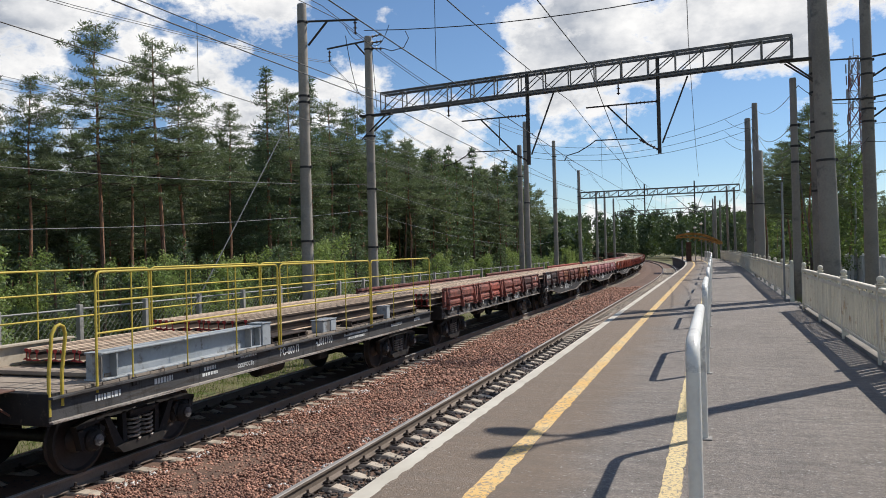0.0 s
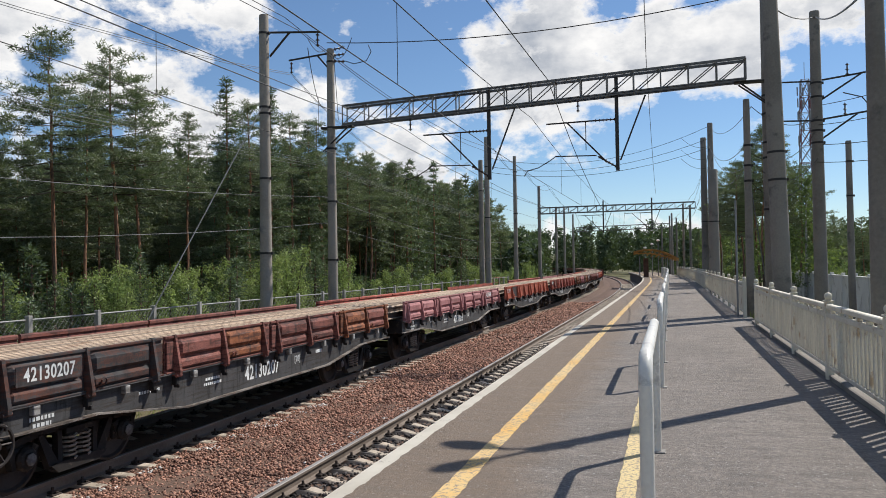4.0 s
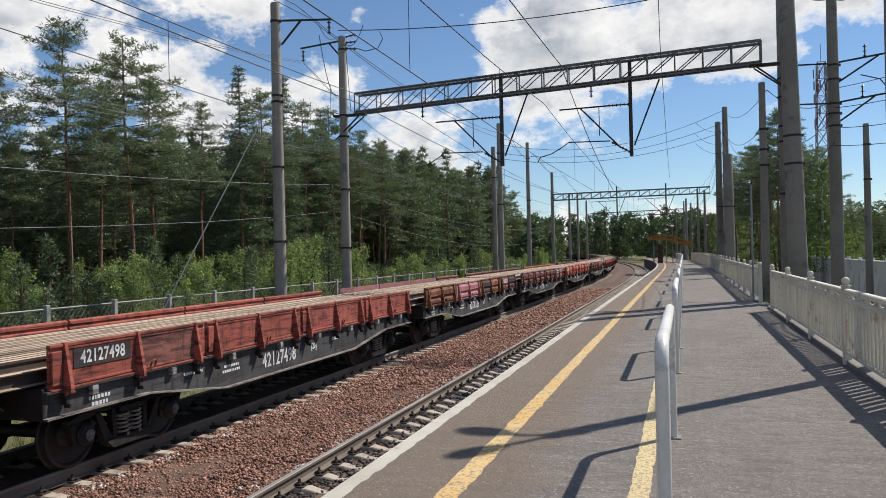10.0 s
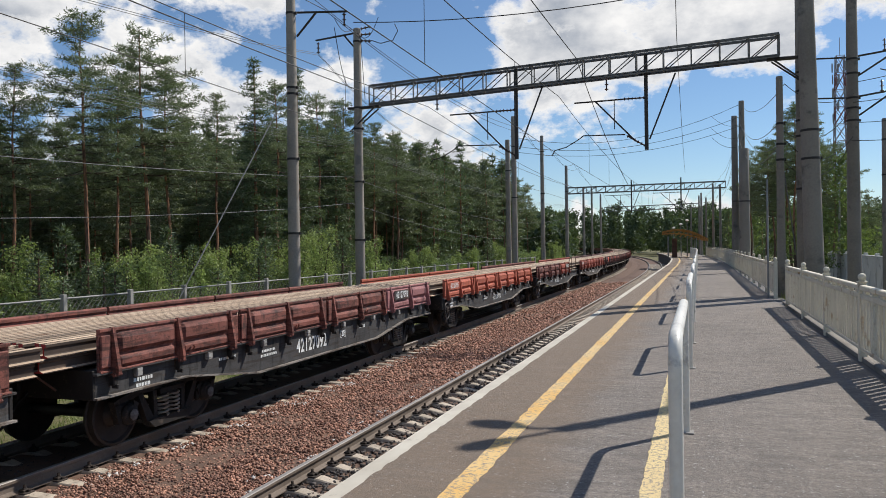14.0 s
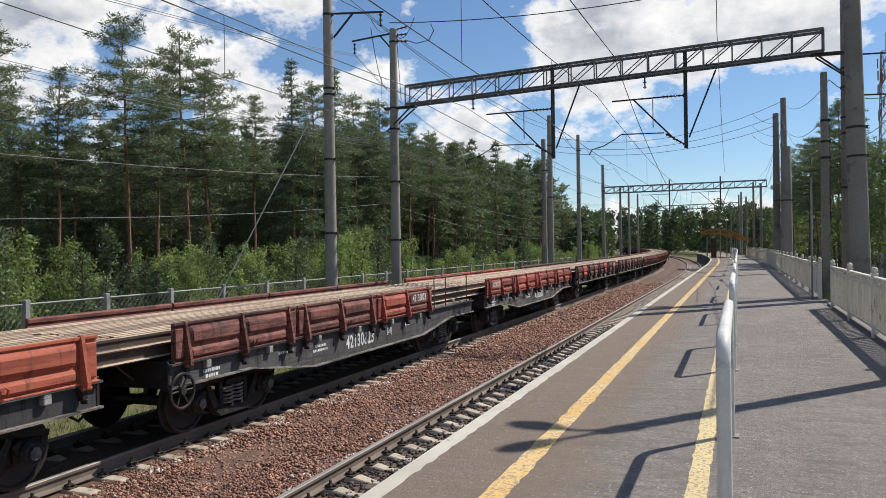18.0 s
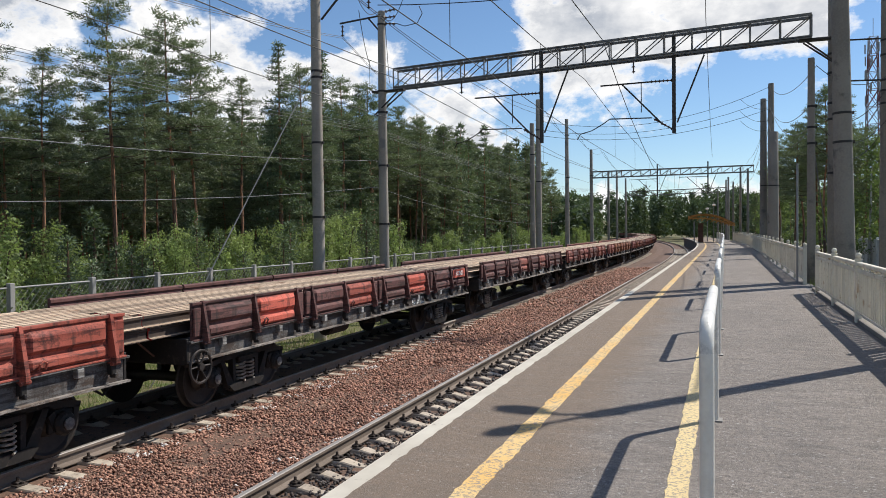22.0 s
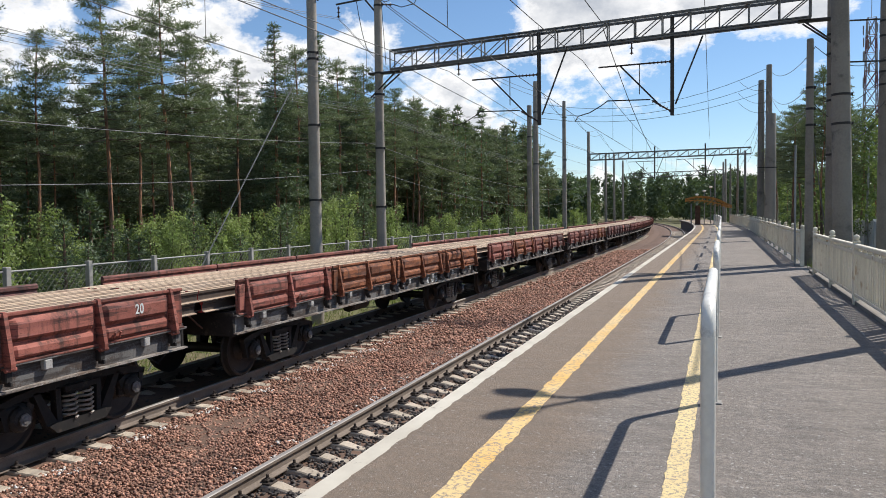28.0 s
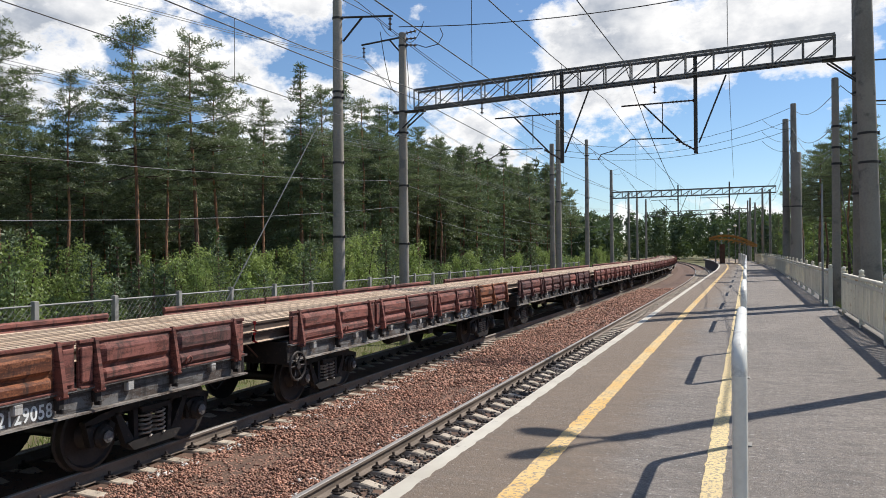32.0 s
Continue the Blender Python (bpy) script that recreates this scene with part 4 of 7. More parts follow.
def wheelset_mesh():
    g = Geo()
    g.lathe("x", [(-1.05, 0.065), (-0.85, 0.065), (-0.84, 0.085), (0.84, 0.085), (0.85, 0.065), (1.05, 0.065)], 12)
    for s in (-1, 1):
        pr = [(0.735, 0.2), (0.735, 0.42), (0.73, 0.5), (0.76, 0.505), (0.775, 0.478), (0.865, 0.47), (0.87, 0.43), (0.83, 0.4), (0.8, 0.2), (0.87, 0.15), (0.89, 0.12), (0.89, 0.07)]
        g.lathe("x", [(s * h, r) for h, r in pr], 22, slot=0)
    return g.mesh("wheelset", WHEEL_STEEL, smooth=True)


WHEELSET = wheelset_mesh()


def side_frame_mesh():
    g = Geo()
    for x0, x1 in ((0.0, 0.1),):
        g.prism([(-0.62, 0.72), (0.62, 0.72), (0.5, 0.82), (-0.5, 0.82)], x0, x1)
        for s in (-1, 1):
            g.prism([(s * 0.5, 0.82), (s * 0.62, 0.72), (s * 1.2, 0.63), (s * 1.22, 0.7), (s * 0.98, 0.76)], x0, x1)
            g.prism([(s * 0.62, 0.73), (s * 0.72, 0.74), (s * 0.5, 0.22), (s * 0.36, 0.2), (s * 0.36, 0.3)], x0, x1)
            g.prism([(s * 0.36, 0.2), (s * 0.28, 0.2), (s * 0.3, 0.74), (s * 0.38, 0.74)], x0, x1)
            g.prism([(s * 0.7, 0.6), (s * 0.78, 0.4), (s * 0.84, 0.4), (s * 0.8, 0.66)], x0, x1)
            g.prism([(s * 1.1, 0.66), (s * 1.06, 0.36), (s * 1.12, 0.36), (s * 1.2, 0.66)], x0, x1)
        g.prism([(-0.52, 0.28), (-0.4, 0.17), (0.4, 0.17), (0.52, 0.28), (0.4, 0.3), (-0.4, 0.3)], x0, x1 + 0.04)
        g.box(x1, x1 + 0.05, -0.27, 0.27, 0.66, 0.74, 0.01)
    return g.mesh("side_frame", UNDER)


SIDE_FRAME = side_frame_mesh()


def spring_mesh():
    g = Geo()
    for y in (-0.13, 0.13):
        g.tube([(0.09 * math.cos(a), y + 0.09 * math.sin(a), 0.3 + 0.34 * a / (2 * math.pi * 5.5)) for a in (2 * math.pi * i / 7 for i in range(39))], 0.016, 5)
    return g.mesh("coil_spring", SPRING_STEEL, smooth=True)


SPRING = spring_mesh()
AXLE_CAP = Geo().lathe("x", [(0.0, 0.15), (0.1, 0.16), (0.14, 0.13), (0.15, 0.09), (0.17, 0.085), (0.172, 0.02)], 12).box(-0.05, 0.06, -0.19, 0.19, -0.12, 0.17, 0.03).mesh("axle_box", UNDER)
AXLE_PLATE = Geo().lathe("x", [(0.0, 0.085), (0.012, 0.08), (0.016, 0.05), (0.022, 0.045), (0.024, 0.005)], 7).mesh("axle_cap_plate", AXLE_BOX)
BOLSTER = Geo().box(-1.1, 1.1, -0.2, 0.2, 0.6, 0.78, 0.03).box(-0.2, 0.2, -0.2, 0.2, 0.78, 0.9, 0.03).tube([(-0.7, -0.5, 0.35), (0.7, -0.5, 0.35)], 0.05, 8).tube([(-0.7, 0.5, 0.35), (0.7, 0.5, 0.35)], 0.05, 8).mesh("bolster", UNDER)
TURNING = []


def bogie(parent, y, k):
    b = part("bogie", BOLSTER, parent, (0, y, 0))
    for s in (-1, 1):
        part("side_frame", SIDE_FRAME, b, (0.99, 0, 0) if s > 0 else (-0.99, 0, 0, 0, 0, 180))
        w = part("wheelset", WHEELSET, b, (0, s * 0.925, 0.475))
        TURNING.append((w, s * 0.925, k, y))
        box = part("axle_box", AXLE_CAP, b, (1.02, s * 0.925, 0.475))
        part("axle_plate", AXLE_PLATE, b, (1.19, s * 0.925, 0.475, random.Random(k * 7 + s).uniform(0, 90)))
    part("coil_spring", SPRING, b, (1.06, 0, 0))
    return b


def side_board(parent, y, side, paint, near, panel="panel"):
    """One hinged side board: plate, two pressed panels, three slanting ribs; paint names one or two colours."""
    turn = 0 if side > 0 else 180
    first, left, right = paint if len(paint) == 3 else (paint[0], *paint)
    b = painted(part("side_board", BOARDS["plate" if near else "inside"], parent, (side * 1.4, y, 1.235, 0, 0, turn)), BOARD_PAINT[first])
    if not near:
        return b
    for py, colour in ((-0.69, left), (0.69, right)):
        painted(part("panel", BOARDS[panel], b, (0, py, 0)), BOARD_PAINT[colour])
    for ry in (-1.38, 0.0, 1.38):
        painted(part("rib", BOARDS["rib"], b, (0, ry, 0)), BOARD_PAINT[first])
        part("hinge", BOARDS["hinge"], b, (0, ry, 0))
    for ry in (-1.52, 1.52):
        painted(part("stop", BOARDS["short"], b, (0, ry, 0)), BOARD_PAINT[first])
    painted(part("loop", BOARDS["loop"], b, (0, 0.25, 0)), BOARD_PAINT[first])
    return b


FLAT_BOARDS = (4, 5)
NUMBER_AT = {3: -0.31, 4: 0.75, 5: -0.8, 6: -0.68, 7: -0.58, 8: 0.19, 9: -0.69, 10: 0.53}


def flat_wagon(k, deep, boards, number, label, brake=False, sill=None, far="", ladder=False):
    w = thing("flat_wagon", None, label, "railway wagon", "flat wagons of the goods train")
    sill = sill or (SILL_BLACK if deep else SILL_GREY)
    part("underframe", UNDERS[deep], w)
    if k in (-1, 0):
        for i in range(44):
            part("deck_plank", PLANK, w, (0, -6.66 + i * 0.303, 1.225 + 0.006 * (i % 3)))
    else:
        tagged(part("deck", DECK_MESH, w), kind="stuff")
    for s in (-1, 1):
        beam = painted(part("side_sill", SILLS[deep][0], w, (s * 1.37, 0, 0, 0, 0, 0 if s > 0 else 180)), sill)
        # only the sunward flange gets the painted-in sunlight
        painted(part("bottom_flange", SILLS[deep][1], beam), SILL_LIP if s > 0 else sill)
        painted(part("top_flange", SILLS[deep][2], beam), sill)
        part("end_beam", END, w, (0, s * 6.66, 0, 0, 0, 0 if s < 0 else 180))
        part("coupler", COUPLER, w, (0, s * 6.66, 0, 0, 0, 0 if s < 0 else 180))
        part("brake_hose", HOSE, w, (0, s * 6.66, 0, 0, 0, 0 if s < 0 else 180))
        part("step_plate", STEP, w, (s * -0.55, s * 6.66, 0, 0, 0, 0 if s < 0 else 180))
        bogie(w, s * 4.86 + 0.12, k)
    if boards:
        for i, paint in enumerate(boards):
            y = -4.98 + i * 3.32
            if k != 9 or i < 3:
                side_board(w, y, 1, paint, True, "flat" if k in FLAT_BOARDS else "panel")
            if k == 4 and i == 3:
                continue
            if k == 4 or (k == 6 and i < 3):
                painted(part("side_board", BOARDS["plate"], w, (-1.4, y, 1.235, 0, 0, 180)), BOARD_PAINT[far])
            else:
                side_board(w, y, -1, ("brown" if k == 6 else far or "brown",) * 2, False)
        for i in range(8):
            y = -5.85 + i * 1.67
            if k != 9 or y < 3.4:
                part("stake_pocket", POCKET, w, (1.37, y, 1.08))
    if number:
        if deep:
            y = NUMBER_AT.get(k, -0.2)
            part("number", stencil(number, 0.27), w, (1.394, y, 0.89))
            part("load_mark", stencil("[20]", 0.13), w, (1.394, y + 1.46, 0.94))
            tagged(part("small_print", bars_mesh([(0.45, 0.045), (0.55, 0.045)], k), w, (1.393, y - 1.7, 0.96)), kind="stuff")
            tagged(part("small_print", bars_mesh([(0.5, 0.045)], k + 50), w, (1.393, -3.6, 1.0)), kind="stuff")
            tagged(part("small_print", bars_mesh([(0.3, 0.07)], k + 90), w, (1.393, y + 2.5, 0.96)), kind="stuff")
            tagged(part("small_print", bars_mesh([(0.4, 0.05), (0.3, 0.05)], k + 70), w, (1.393, -5.7, 1.0)), kind="stuff")
        else:
            part("number", stencil(number, 0.17), w, (1.394, 2.6, 1.04))
            tagged(part("small_print", bars_mesh([(0.5, 0.05), (0.35, 0.05)], k), w, (1.393, 0.4, 1.1)), kind="stuff")
    if brake:
        hub = part("brake_wheel", BRAKE_WHEEL, w, (1.5, -6.5, 0.84))
        part("rim", BRAKE_RIM, hub)
        for spoke in BRAKE_SPOKE:
            part("spoke", spoke, hub)
    if ladder:
        part("footstep", LADDER, w, (1.36, 6.3, 0))
    return w


def field(w, board_y, which, text, flat=False, paint=None, tall=0.175):
    """A painted field with the wagon's number on one pressed panel."""
    g = Geo().box(0.0, 0.006, -0.54, 0.54, -0.125, 0.125, 0.001).mesh("number_field", paint or SHADOW_PAINT)
    f = part("number_field", g, w, (1.4 + (0.04 if flat else 0.094), board_y + which * 0.69, 1.6))
    part("number", stencil(text, tall), f, (0.008, 0, 0))


FLEET = [
    # k, deep belly, board paints near to far, number, label, options
    (1, False, [("brick", "brick"), ("brick", "red"), ("brick", "brick"), ("maroon", "brick")], "42106417", "flat wagon with faded brick-red hinged side boards, loaded with rails", {}),
    (2, True, [("black", "black"), ("brown", "rust"), ("brown", "brown"), ("rust", "brown")], "42130207", "black fishbelly flat wagon with patched black and rust-brown side boards", {"brake": True}),
    (3, True, [("pink", "pink")] * 4, "42130088", "black fishbelly flat wagon with faded pink side boards", {"far": "red"}),
    (4, True, [("orange", "orange", "black"), ("orange", "orange"), ("orange", "orange"), ("orange", "orange")], "42130971", "black fishbelly flat wagon with bright orange-red side boards", {"far": "red", "ladder": True}),
    (5, True, [("red", "brown"), ("red", "red"), ("red", "red"), ("red", "red")], "42127498", "black fishbelly flat wagon with chipped red side boards", {"far": "red"}),
    (6, True, [("rust", "rust"), ("pink", "pink"), ("rust", "black", "rust"), ("brown", "brown", "black")], "42130385", "black fishbelly flat wagon with mixed rust, pink and black side boards", {"far": "pink"}),
    (7, True, [("brown", "brown"), ("brown", "brown"), ("brown", "brown"), ("pink", "pink")], "42127092", "black fishbelly flat wagon with brown-red side boards", {}),
    (8, True, [("orange", "orange"), ("orange", "orange"), ("orange", "orange"), ("orange", "orange")], "42126995", "black fishbelly flat wagon with orange side boards, loaded with rails", {"far": "orange", "brake": True}),
    (9, True, [("brown", "brown"), ("brown", "brown"), ("red", "brown"), ("brown", "brown")], "42130823", "black fishbelly flat wagon with weathered brown-red side boards", {"brake": True}),
    (10, True, [("red", "red")] * 4, "42130328", "grey-black fishbelly flat wagon with red side boards", {"far": "red", "sill": SILL_GREY}),
    (11, False, [("maroon", "fresh"), ("maroon", "red"), ("maroon", "fresh"), ("maroon", "maroon")], "42129122", "flat wagon with dark maroon side boards and fresh red patches", {"brake": True, "far": "maroon"}),
    (12, False, [("maroon", "maroon"), ("maroon", "brick"), ("maroon", "brick"), ("maroon", "maroon")], "42104198", "flat wagon with sooty dark maroon side boards", {"far": "maroon"}),
    (13, False, [("brick", "maroon"), ("brown", "brick"), ("brown", "maroon"), ("brick", "brick")], "42129767", "flat wagon with dull brick-red side boards", {"far": "maroon"}),
    (14, False, [("brick", "brick"), ("rust", "rust"), ("rust", "rust"), ("rust", "rust")], "42110726", "flat wagon with rust-orange side boards", {"far": "brown"}),
    (15, False, [("brick", "brown"), ("rust", "brick"), ("brown", "rust"), ("brown", "maroon")], "42129058", "flat wagon with brown and rust side boards", {"far": "brown"}),
    (16, False, [("brown", "brown"), ("brown", "maroon"), ("brown", "brown"), ("rust", "brown")], "42104305", "flat wagon with dark brown side boards", {"brake": True, "far": "brown"}),
]
rng_fleet = random.Random(31)
for k in range(17, 26):
    c = rng_fleet.choice(["maroon", "brown", "brick", "red", "brown"])
    FLEET.append((k, rng_fleet.random() < 0.4, [(c, rng_fleet.choice([c, "brown", "brick"])) for _ in range(4)], "", "flat wagon with weathered red-brown side boards, loaded with rails", {}))
FIELD_PAINT = {3: "pink", 4: "orange", 6: "rust", 8: "orange", 9: "brown", 10: "red"}
WAGONS = {}
for k, deep, boards, number, label, options in FLEET:
    w = WAGONS[k] = flat_wagon(k, deep, boards, number, label, **options)
    if number and deep:
        field(w, -4.98 if k in (2, 4, 5, 8, 10) else 1.66 if k == 9 else 4.98, 1 if k == 9 else -1, number, k in FLAT_BOARDS, BOARD_PAINT[FIELD_PAINT.get(k, "black")])
for k, text in ((11, "42129122"),):
    field(WAGONS[k], 4.98, 1, text, paint=BOARD_PAINT["fresh"], tall=0.13)
for k in (1, 13):
    part("load_mark", stencil("20", 0.14), WAGONS[k], (1.5, 4.98 + 0.69, 1.62))


def works_wagon(k):
    """A flat wagon with no side boards: yellow safety railings, girders lying along its edges."""
    w = flat_wagon(k, False, None, "", "black flat wagon with yellow safety railings and grey girders", sill=SILL_BLACK)
    top, levels = 1.5, (0.69, 1.11)
    near = ((-5.89, -1.43, (-5.23, -4.05, -2.76)), (-1.35, 2.62, (0.0, 1.35)), (2.7, 6.66, (4.02, 5.4)))
    far = ((-5.6, -1.6, (-4.23, -2.91)), (-1.53, 2.28, (-0.32, 1.0)), (2.35, 6.24, (3.6, 4.94)))
    for s, sections in ((1, near), (-1, far)):
        for y0, y1, posts in sections:
            g = Geo().tube([(0, y0, -0.08), (0, y0, top - 0.09), (0, y0 + 0.025, top - 0.025), (0, y0 + 0.09, top), (0, y1 - 0.09, top), (0, y1 - 0.025, top - 0.025), (0, y1, top - 0.09), (0, y1, -0.08)], 0.017, 8)
            r = part("safety_railing", g.mesh("safety_railing", YELLOW_PIPE, smooth=True), w, (s * 1.395, 0, 1.24), "yellow-painted pipe railing")
            for z in levels:
                part("bar", Geo().tube([(0, y0, z), (0, y1, z)], 0.014, 8).mesh("bar", YELLOW_PIPE), r)
            for y in posts:
                part("post", Geo().tube([(0, y, -0.08), (0, y, top)], 0.011, 8).mesh("post", YELLOW_PIPE), r)
                part("bracket", Geo().box(0.0, 0.035, y - 0.04, y + 0.04, -0.1, 0.02, 0.006).mesh("bracket", UNDER), r)
    for y0, y1, h, x0 in ((-5.77, -1.95, 0.38, 1.06), (-1.6, -0.32, 0.13, 0.95), (1.7, 3.5, 0.12, 1.05), (3.98, 5.7, 0.13, 1.02)):
        g = Geo().box(x0, 1.36, y0, y1, 1.28, 1.305, 0.004).box(x0, 1.36, y0, y1, 1.255 + h, 1.28 + h, 0.004).box(1.2, 1.225, y0, y1, 1.305, 1.255 + h)
        for q in (y0 + 0.02, y0 + 0.3, y1 - 0.3, y1 - 0.02):
            g.box(x0 + 0.03, 1.345, q - 0.012, q + 0.012, 1.305, 1.255 + h)
        part("girder", g.mesh("girder", GREY_STEEL if y0 < -4 else CARGO_SIDE), w, None, "grey-painted steel girder" if y0 < -4 else "rusty brown steel girder")
    for y0, y1, h in ((-1.92, -1.64, 0.4), (0.36, 0.66, 0.24), (0.7, 0.95, 0.25), (3.66, 3.86, 0.3)):
        g = Geo().box(1.08, 1.36, y0, y1, 1.28, 1.28 + h, 0.012).box(1.06, 1.375, y0 - 0.01, y1 + 0.01, 1.28 + h, 1.295 + h, 0.004)
        part("bearing_block", g.mesh("bearing_block", GREY_STEEL), w, None, "grey steel bearing block")
    part("edge_board", Geo().box(-1.38, -1.34, -6.6, -3.6, 1.28, 1.62, 0.006).box(-1.34, -1.26, -6.6, -3.6, 1.58, 1.62, 0.006).mesh("edge_board", PALE_BOARD), w, None, "pale wooden edge board")
    for y, z, text, h in ((0.33, 1.11, "42041790", 0.15), (-1.05, 1.09, "\u0420\u0421-800 \u041f", 0.14), (-2.5, 1.04, "\u0421\u041a\u041e\u0420\u041e\u0421\u0422\u042c", 0.075)):
        part("number" if text.isdigit() else "lettering", stencil(text, h), w, (1.394, y, z))
    for y, z, rows in ((1.85, 1.1, [(1.2, 0.05), (0.9, 0.05)]), (-2.45, 1.16, [(0.55, 0.06)]), (-3.5, 1.1, [(0.3, 0.06), (0.4, 0.05)]), (-4.6, 1.08, [(0.4, 0.08)]), (-5.7, 1.05, [(0.45, 0.08)]), (4.2, 1.06, [(0.7, 0.07)]), (5.6, 1.06, [(0.4, 0.09)])):
        tagged(part("small_print", bars_mesh(rows, int(y * 10)), w, (1.393, y, z)), kind="stuff")
    return w


WAGONS[0] = works_wagon(0)
WAGONS[-1] = flat_wagon(-1, False, None, "", "flat wagon with a bare plank deck")
part("hand_loop", Geo().tube([(1.39, -6.66, 1.0), (1.39, -6.66, 1.5), (1.41, -6.62, 2.0), (1.41, -6.56, 2.09), (1.41, -6.5, 2.11), (1.41, -6.44, 2.08), (1.4, -6.4, 1.98), (1.39, -6.46, 1.5), (1.39, -6.46, 1.1)], 0.022, 8).mesh("hand_loop", YELLOW_PIPE, smooth=True), WAGONS[0], None, "bent yellow pipe hand loop")
g = Geo().tube([(0, 3.4, 0.0), (0, 3.4, 0.84), (0, 3.45, 0.9), (0, 5.98, 0.9), (0, 6.03, 0.84), (0, 6.03, 0.0)], 0.02, 8)
end_railing = part("end_railing", g.mesh("end_railing", BOARD_PAINT["rust"], smooth=True), WAGONS[4], (-1.4, 0, 1.2), "rust-orange pipe railing")
part("bar", Geo().tube([(0, 3.4, 0.6), (0, 6.03, 0.6)], 0.016, 8).mesh("bar", BOARD_PAINT["rust"]), end_railing)
part("post", Geo().tube([(0, 4.95, 0.0), (0, 4.95, 0.9)], 0.014, 8).mesh("post", BOARD_PAINT["rust"]), end_railing)
w9 = WAGONS[9]
g = Geo().tube([(0, -2.55, 0.0), (0, -2.55, 0.8), (0, -2.5, 0.85), (0, 0.0, 0.85), (0, 0.05, 0.8), (0, 0.05, -0.1)], 0.016, 8)
for y in (-1.7,):
    g.tube([(0, y, -0.05), (0, y, 0.85)], 0.016, 8)
part("hand_loop", g.mesh("hand_loop", STEP_RUST, smooth=True), w9, (1.42, 6.1, 1.2), "rust-brown pipe hand loop")


def cargo_mesh(y0, y1):
    g = Geo()
    n = len(RAIL_PROFILE)
    g.prism([(x * 0.98, z + 0.18) for x, z in RAIL_PROFILE], y0, y1, "y")
    # upward faces of head and foot take the lit tone, the rest the dark
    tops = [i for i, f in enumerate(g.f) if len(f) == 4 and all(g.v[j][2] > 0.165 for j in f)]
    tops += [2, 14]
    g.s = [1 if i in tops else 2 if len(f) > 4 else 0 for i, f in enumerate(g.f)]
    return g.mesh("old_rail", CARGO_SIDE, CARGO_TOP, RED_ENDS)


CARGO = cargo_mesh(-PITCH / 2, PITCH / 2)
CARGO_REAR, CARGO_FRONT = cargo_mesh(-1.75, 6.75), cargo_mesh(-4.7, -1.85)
DUNNAGE = Geo().box(-1.25, 1.25, -0.09, 0.09, 0.0, 0.055, 0.005).mesh("timber_bearer", DECK_WOOD)
LOADS = {}
for k in WAGONS:
    if k < 0:
        continue
    load = LOADS[k] = thing("rail_stack", None, "stack of old brown steel rails lying lengthwise on a flat wagon", "rail stack", "rail stacks on the goods train")
    rng = random.Random(200 + k)
    for i, y in enumerate((-5.5, 0.0, 5.5)):
        part("timber_bearer", DUNNAGE, load, (0, y, 1.28 if k else 1.3))
    for layer, count in ((0, 15), (1, 15)):
        if k == 0:
            for i in range(13):
                x = -1.18 + i * 0.168 + rng.uniform(-0.004, 0.004)
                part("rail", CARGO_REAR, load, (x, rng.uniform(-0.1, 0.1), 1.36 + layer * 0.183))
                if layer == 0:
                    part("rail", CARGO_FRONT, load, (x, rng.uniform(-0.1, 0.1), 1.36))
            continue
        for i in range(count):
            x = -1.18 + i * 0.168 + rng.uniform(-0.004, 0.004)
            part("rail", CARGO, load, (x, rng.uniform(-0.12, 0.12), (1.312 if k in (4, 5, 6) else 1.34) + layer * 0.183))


def wagon_start(k):
    """Where the middle of wagon k stands at the start; the two foremost are coupled closer."""
    return 21.24 + PITCH * (k - 1) + 6.64 + (0.6 if k < 1 else 0.28 if k == 1 else 0.0)


def wagon_rows(k):
    start = wagon_start(k)
    times = [i * 1.0 for i in range(33)]
    return [(t, at_line(FAR_AXIS, start - run(t), RAIL_Z)) for t in times]


def motions():
    for k, w in WAGONS.items():
        rows = wagon_rows(k)
        walk(w, rows)
        if k in LOADS:
            walk(LOADS[k], rows)
    for w, y, k, by in TURNING:
        start = wagon_start(k) + by
        rows = [(0.0, pose(0, y, 0.475))]
        turn0 = None
        for i in range(1, 321):
            t = i / 10
            if -6 < start - run(t) < 34:
                a = -math.degrees(run(t) / 0.475)
                turn0 = a if turn0 is None else turn0
                rows.append((t, pose(0, y, 0.475, -(a - turn0))))
        if rows[-1][0] < 32:
            rows.append((32.0, rows[-1][1]))
        walk(w, rows)

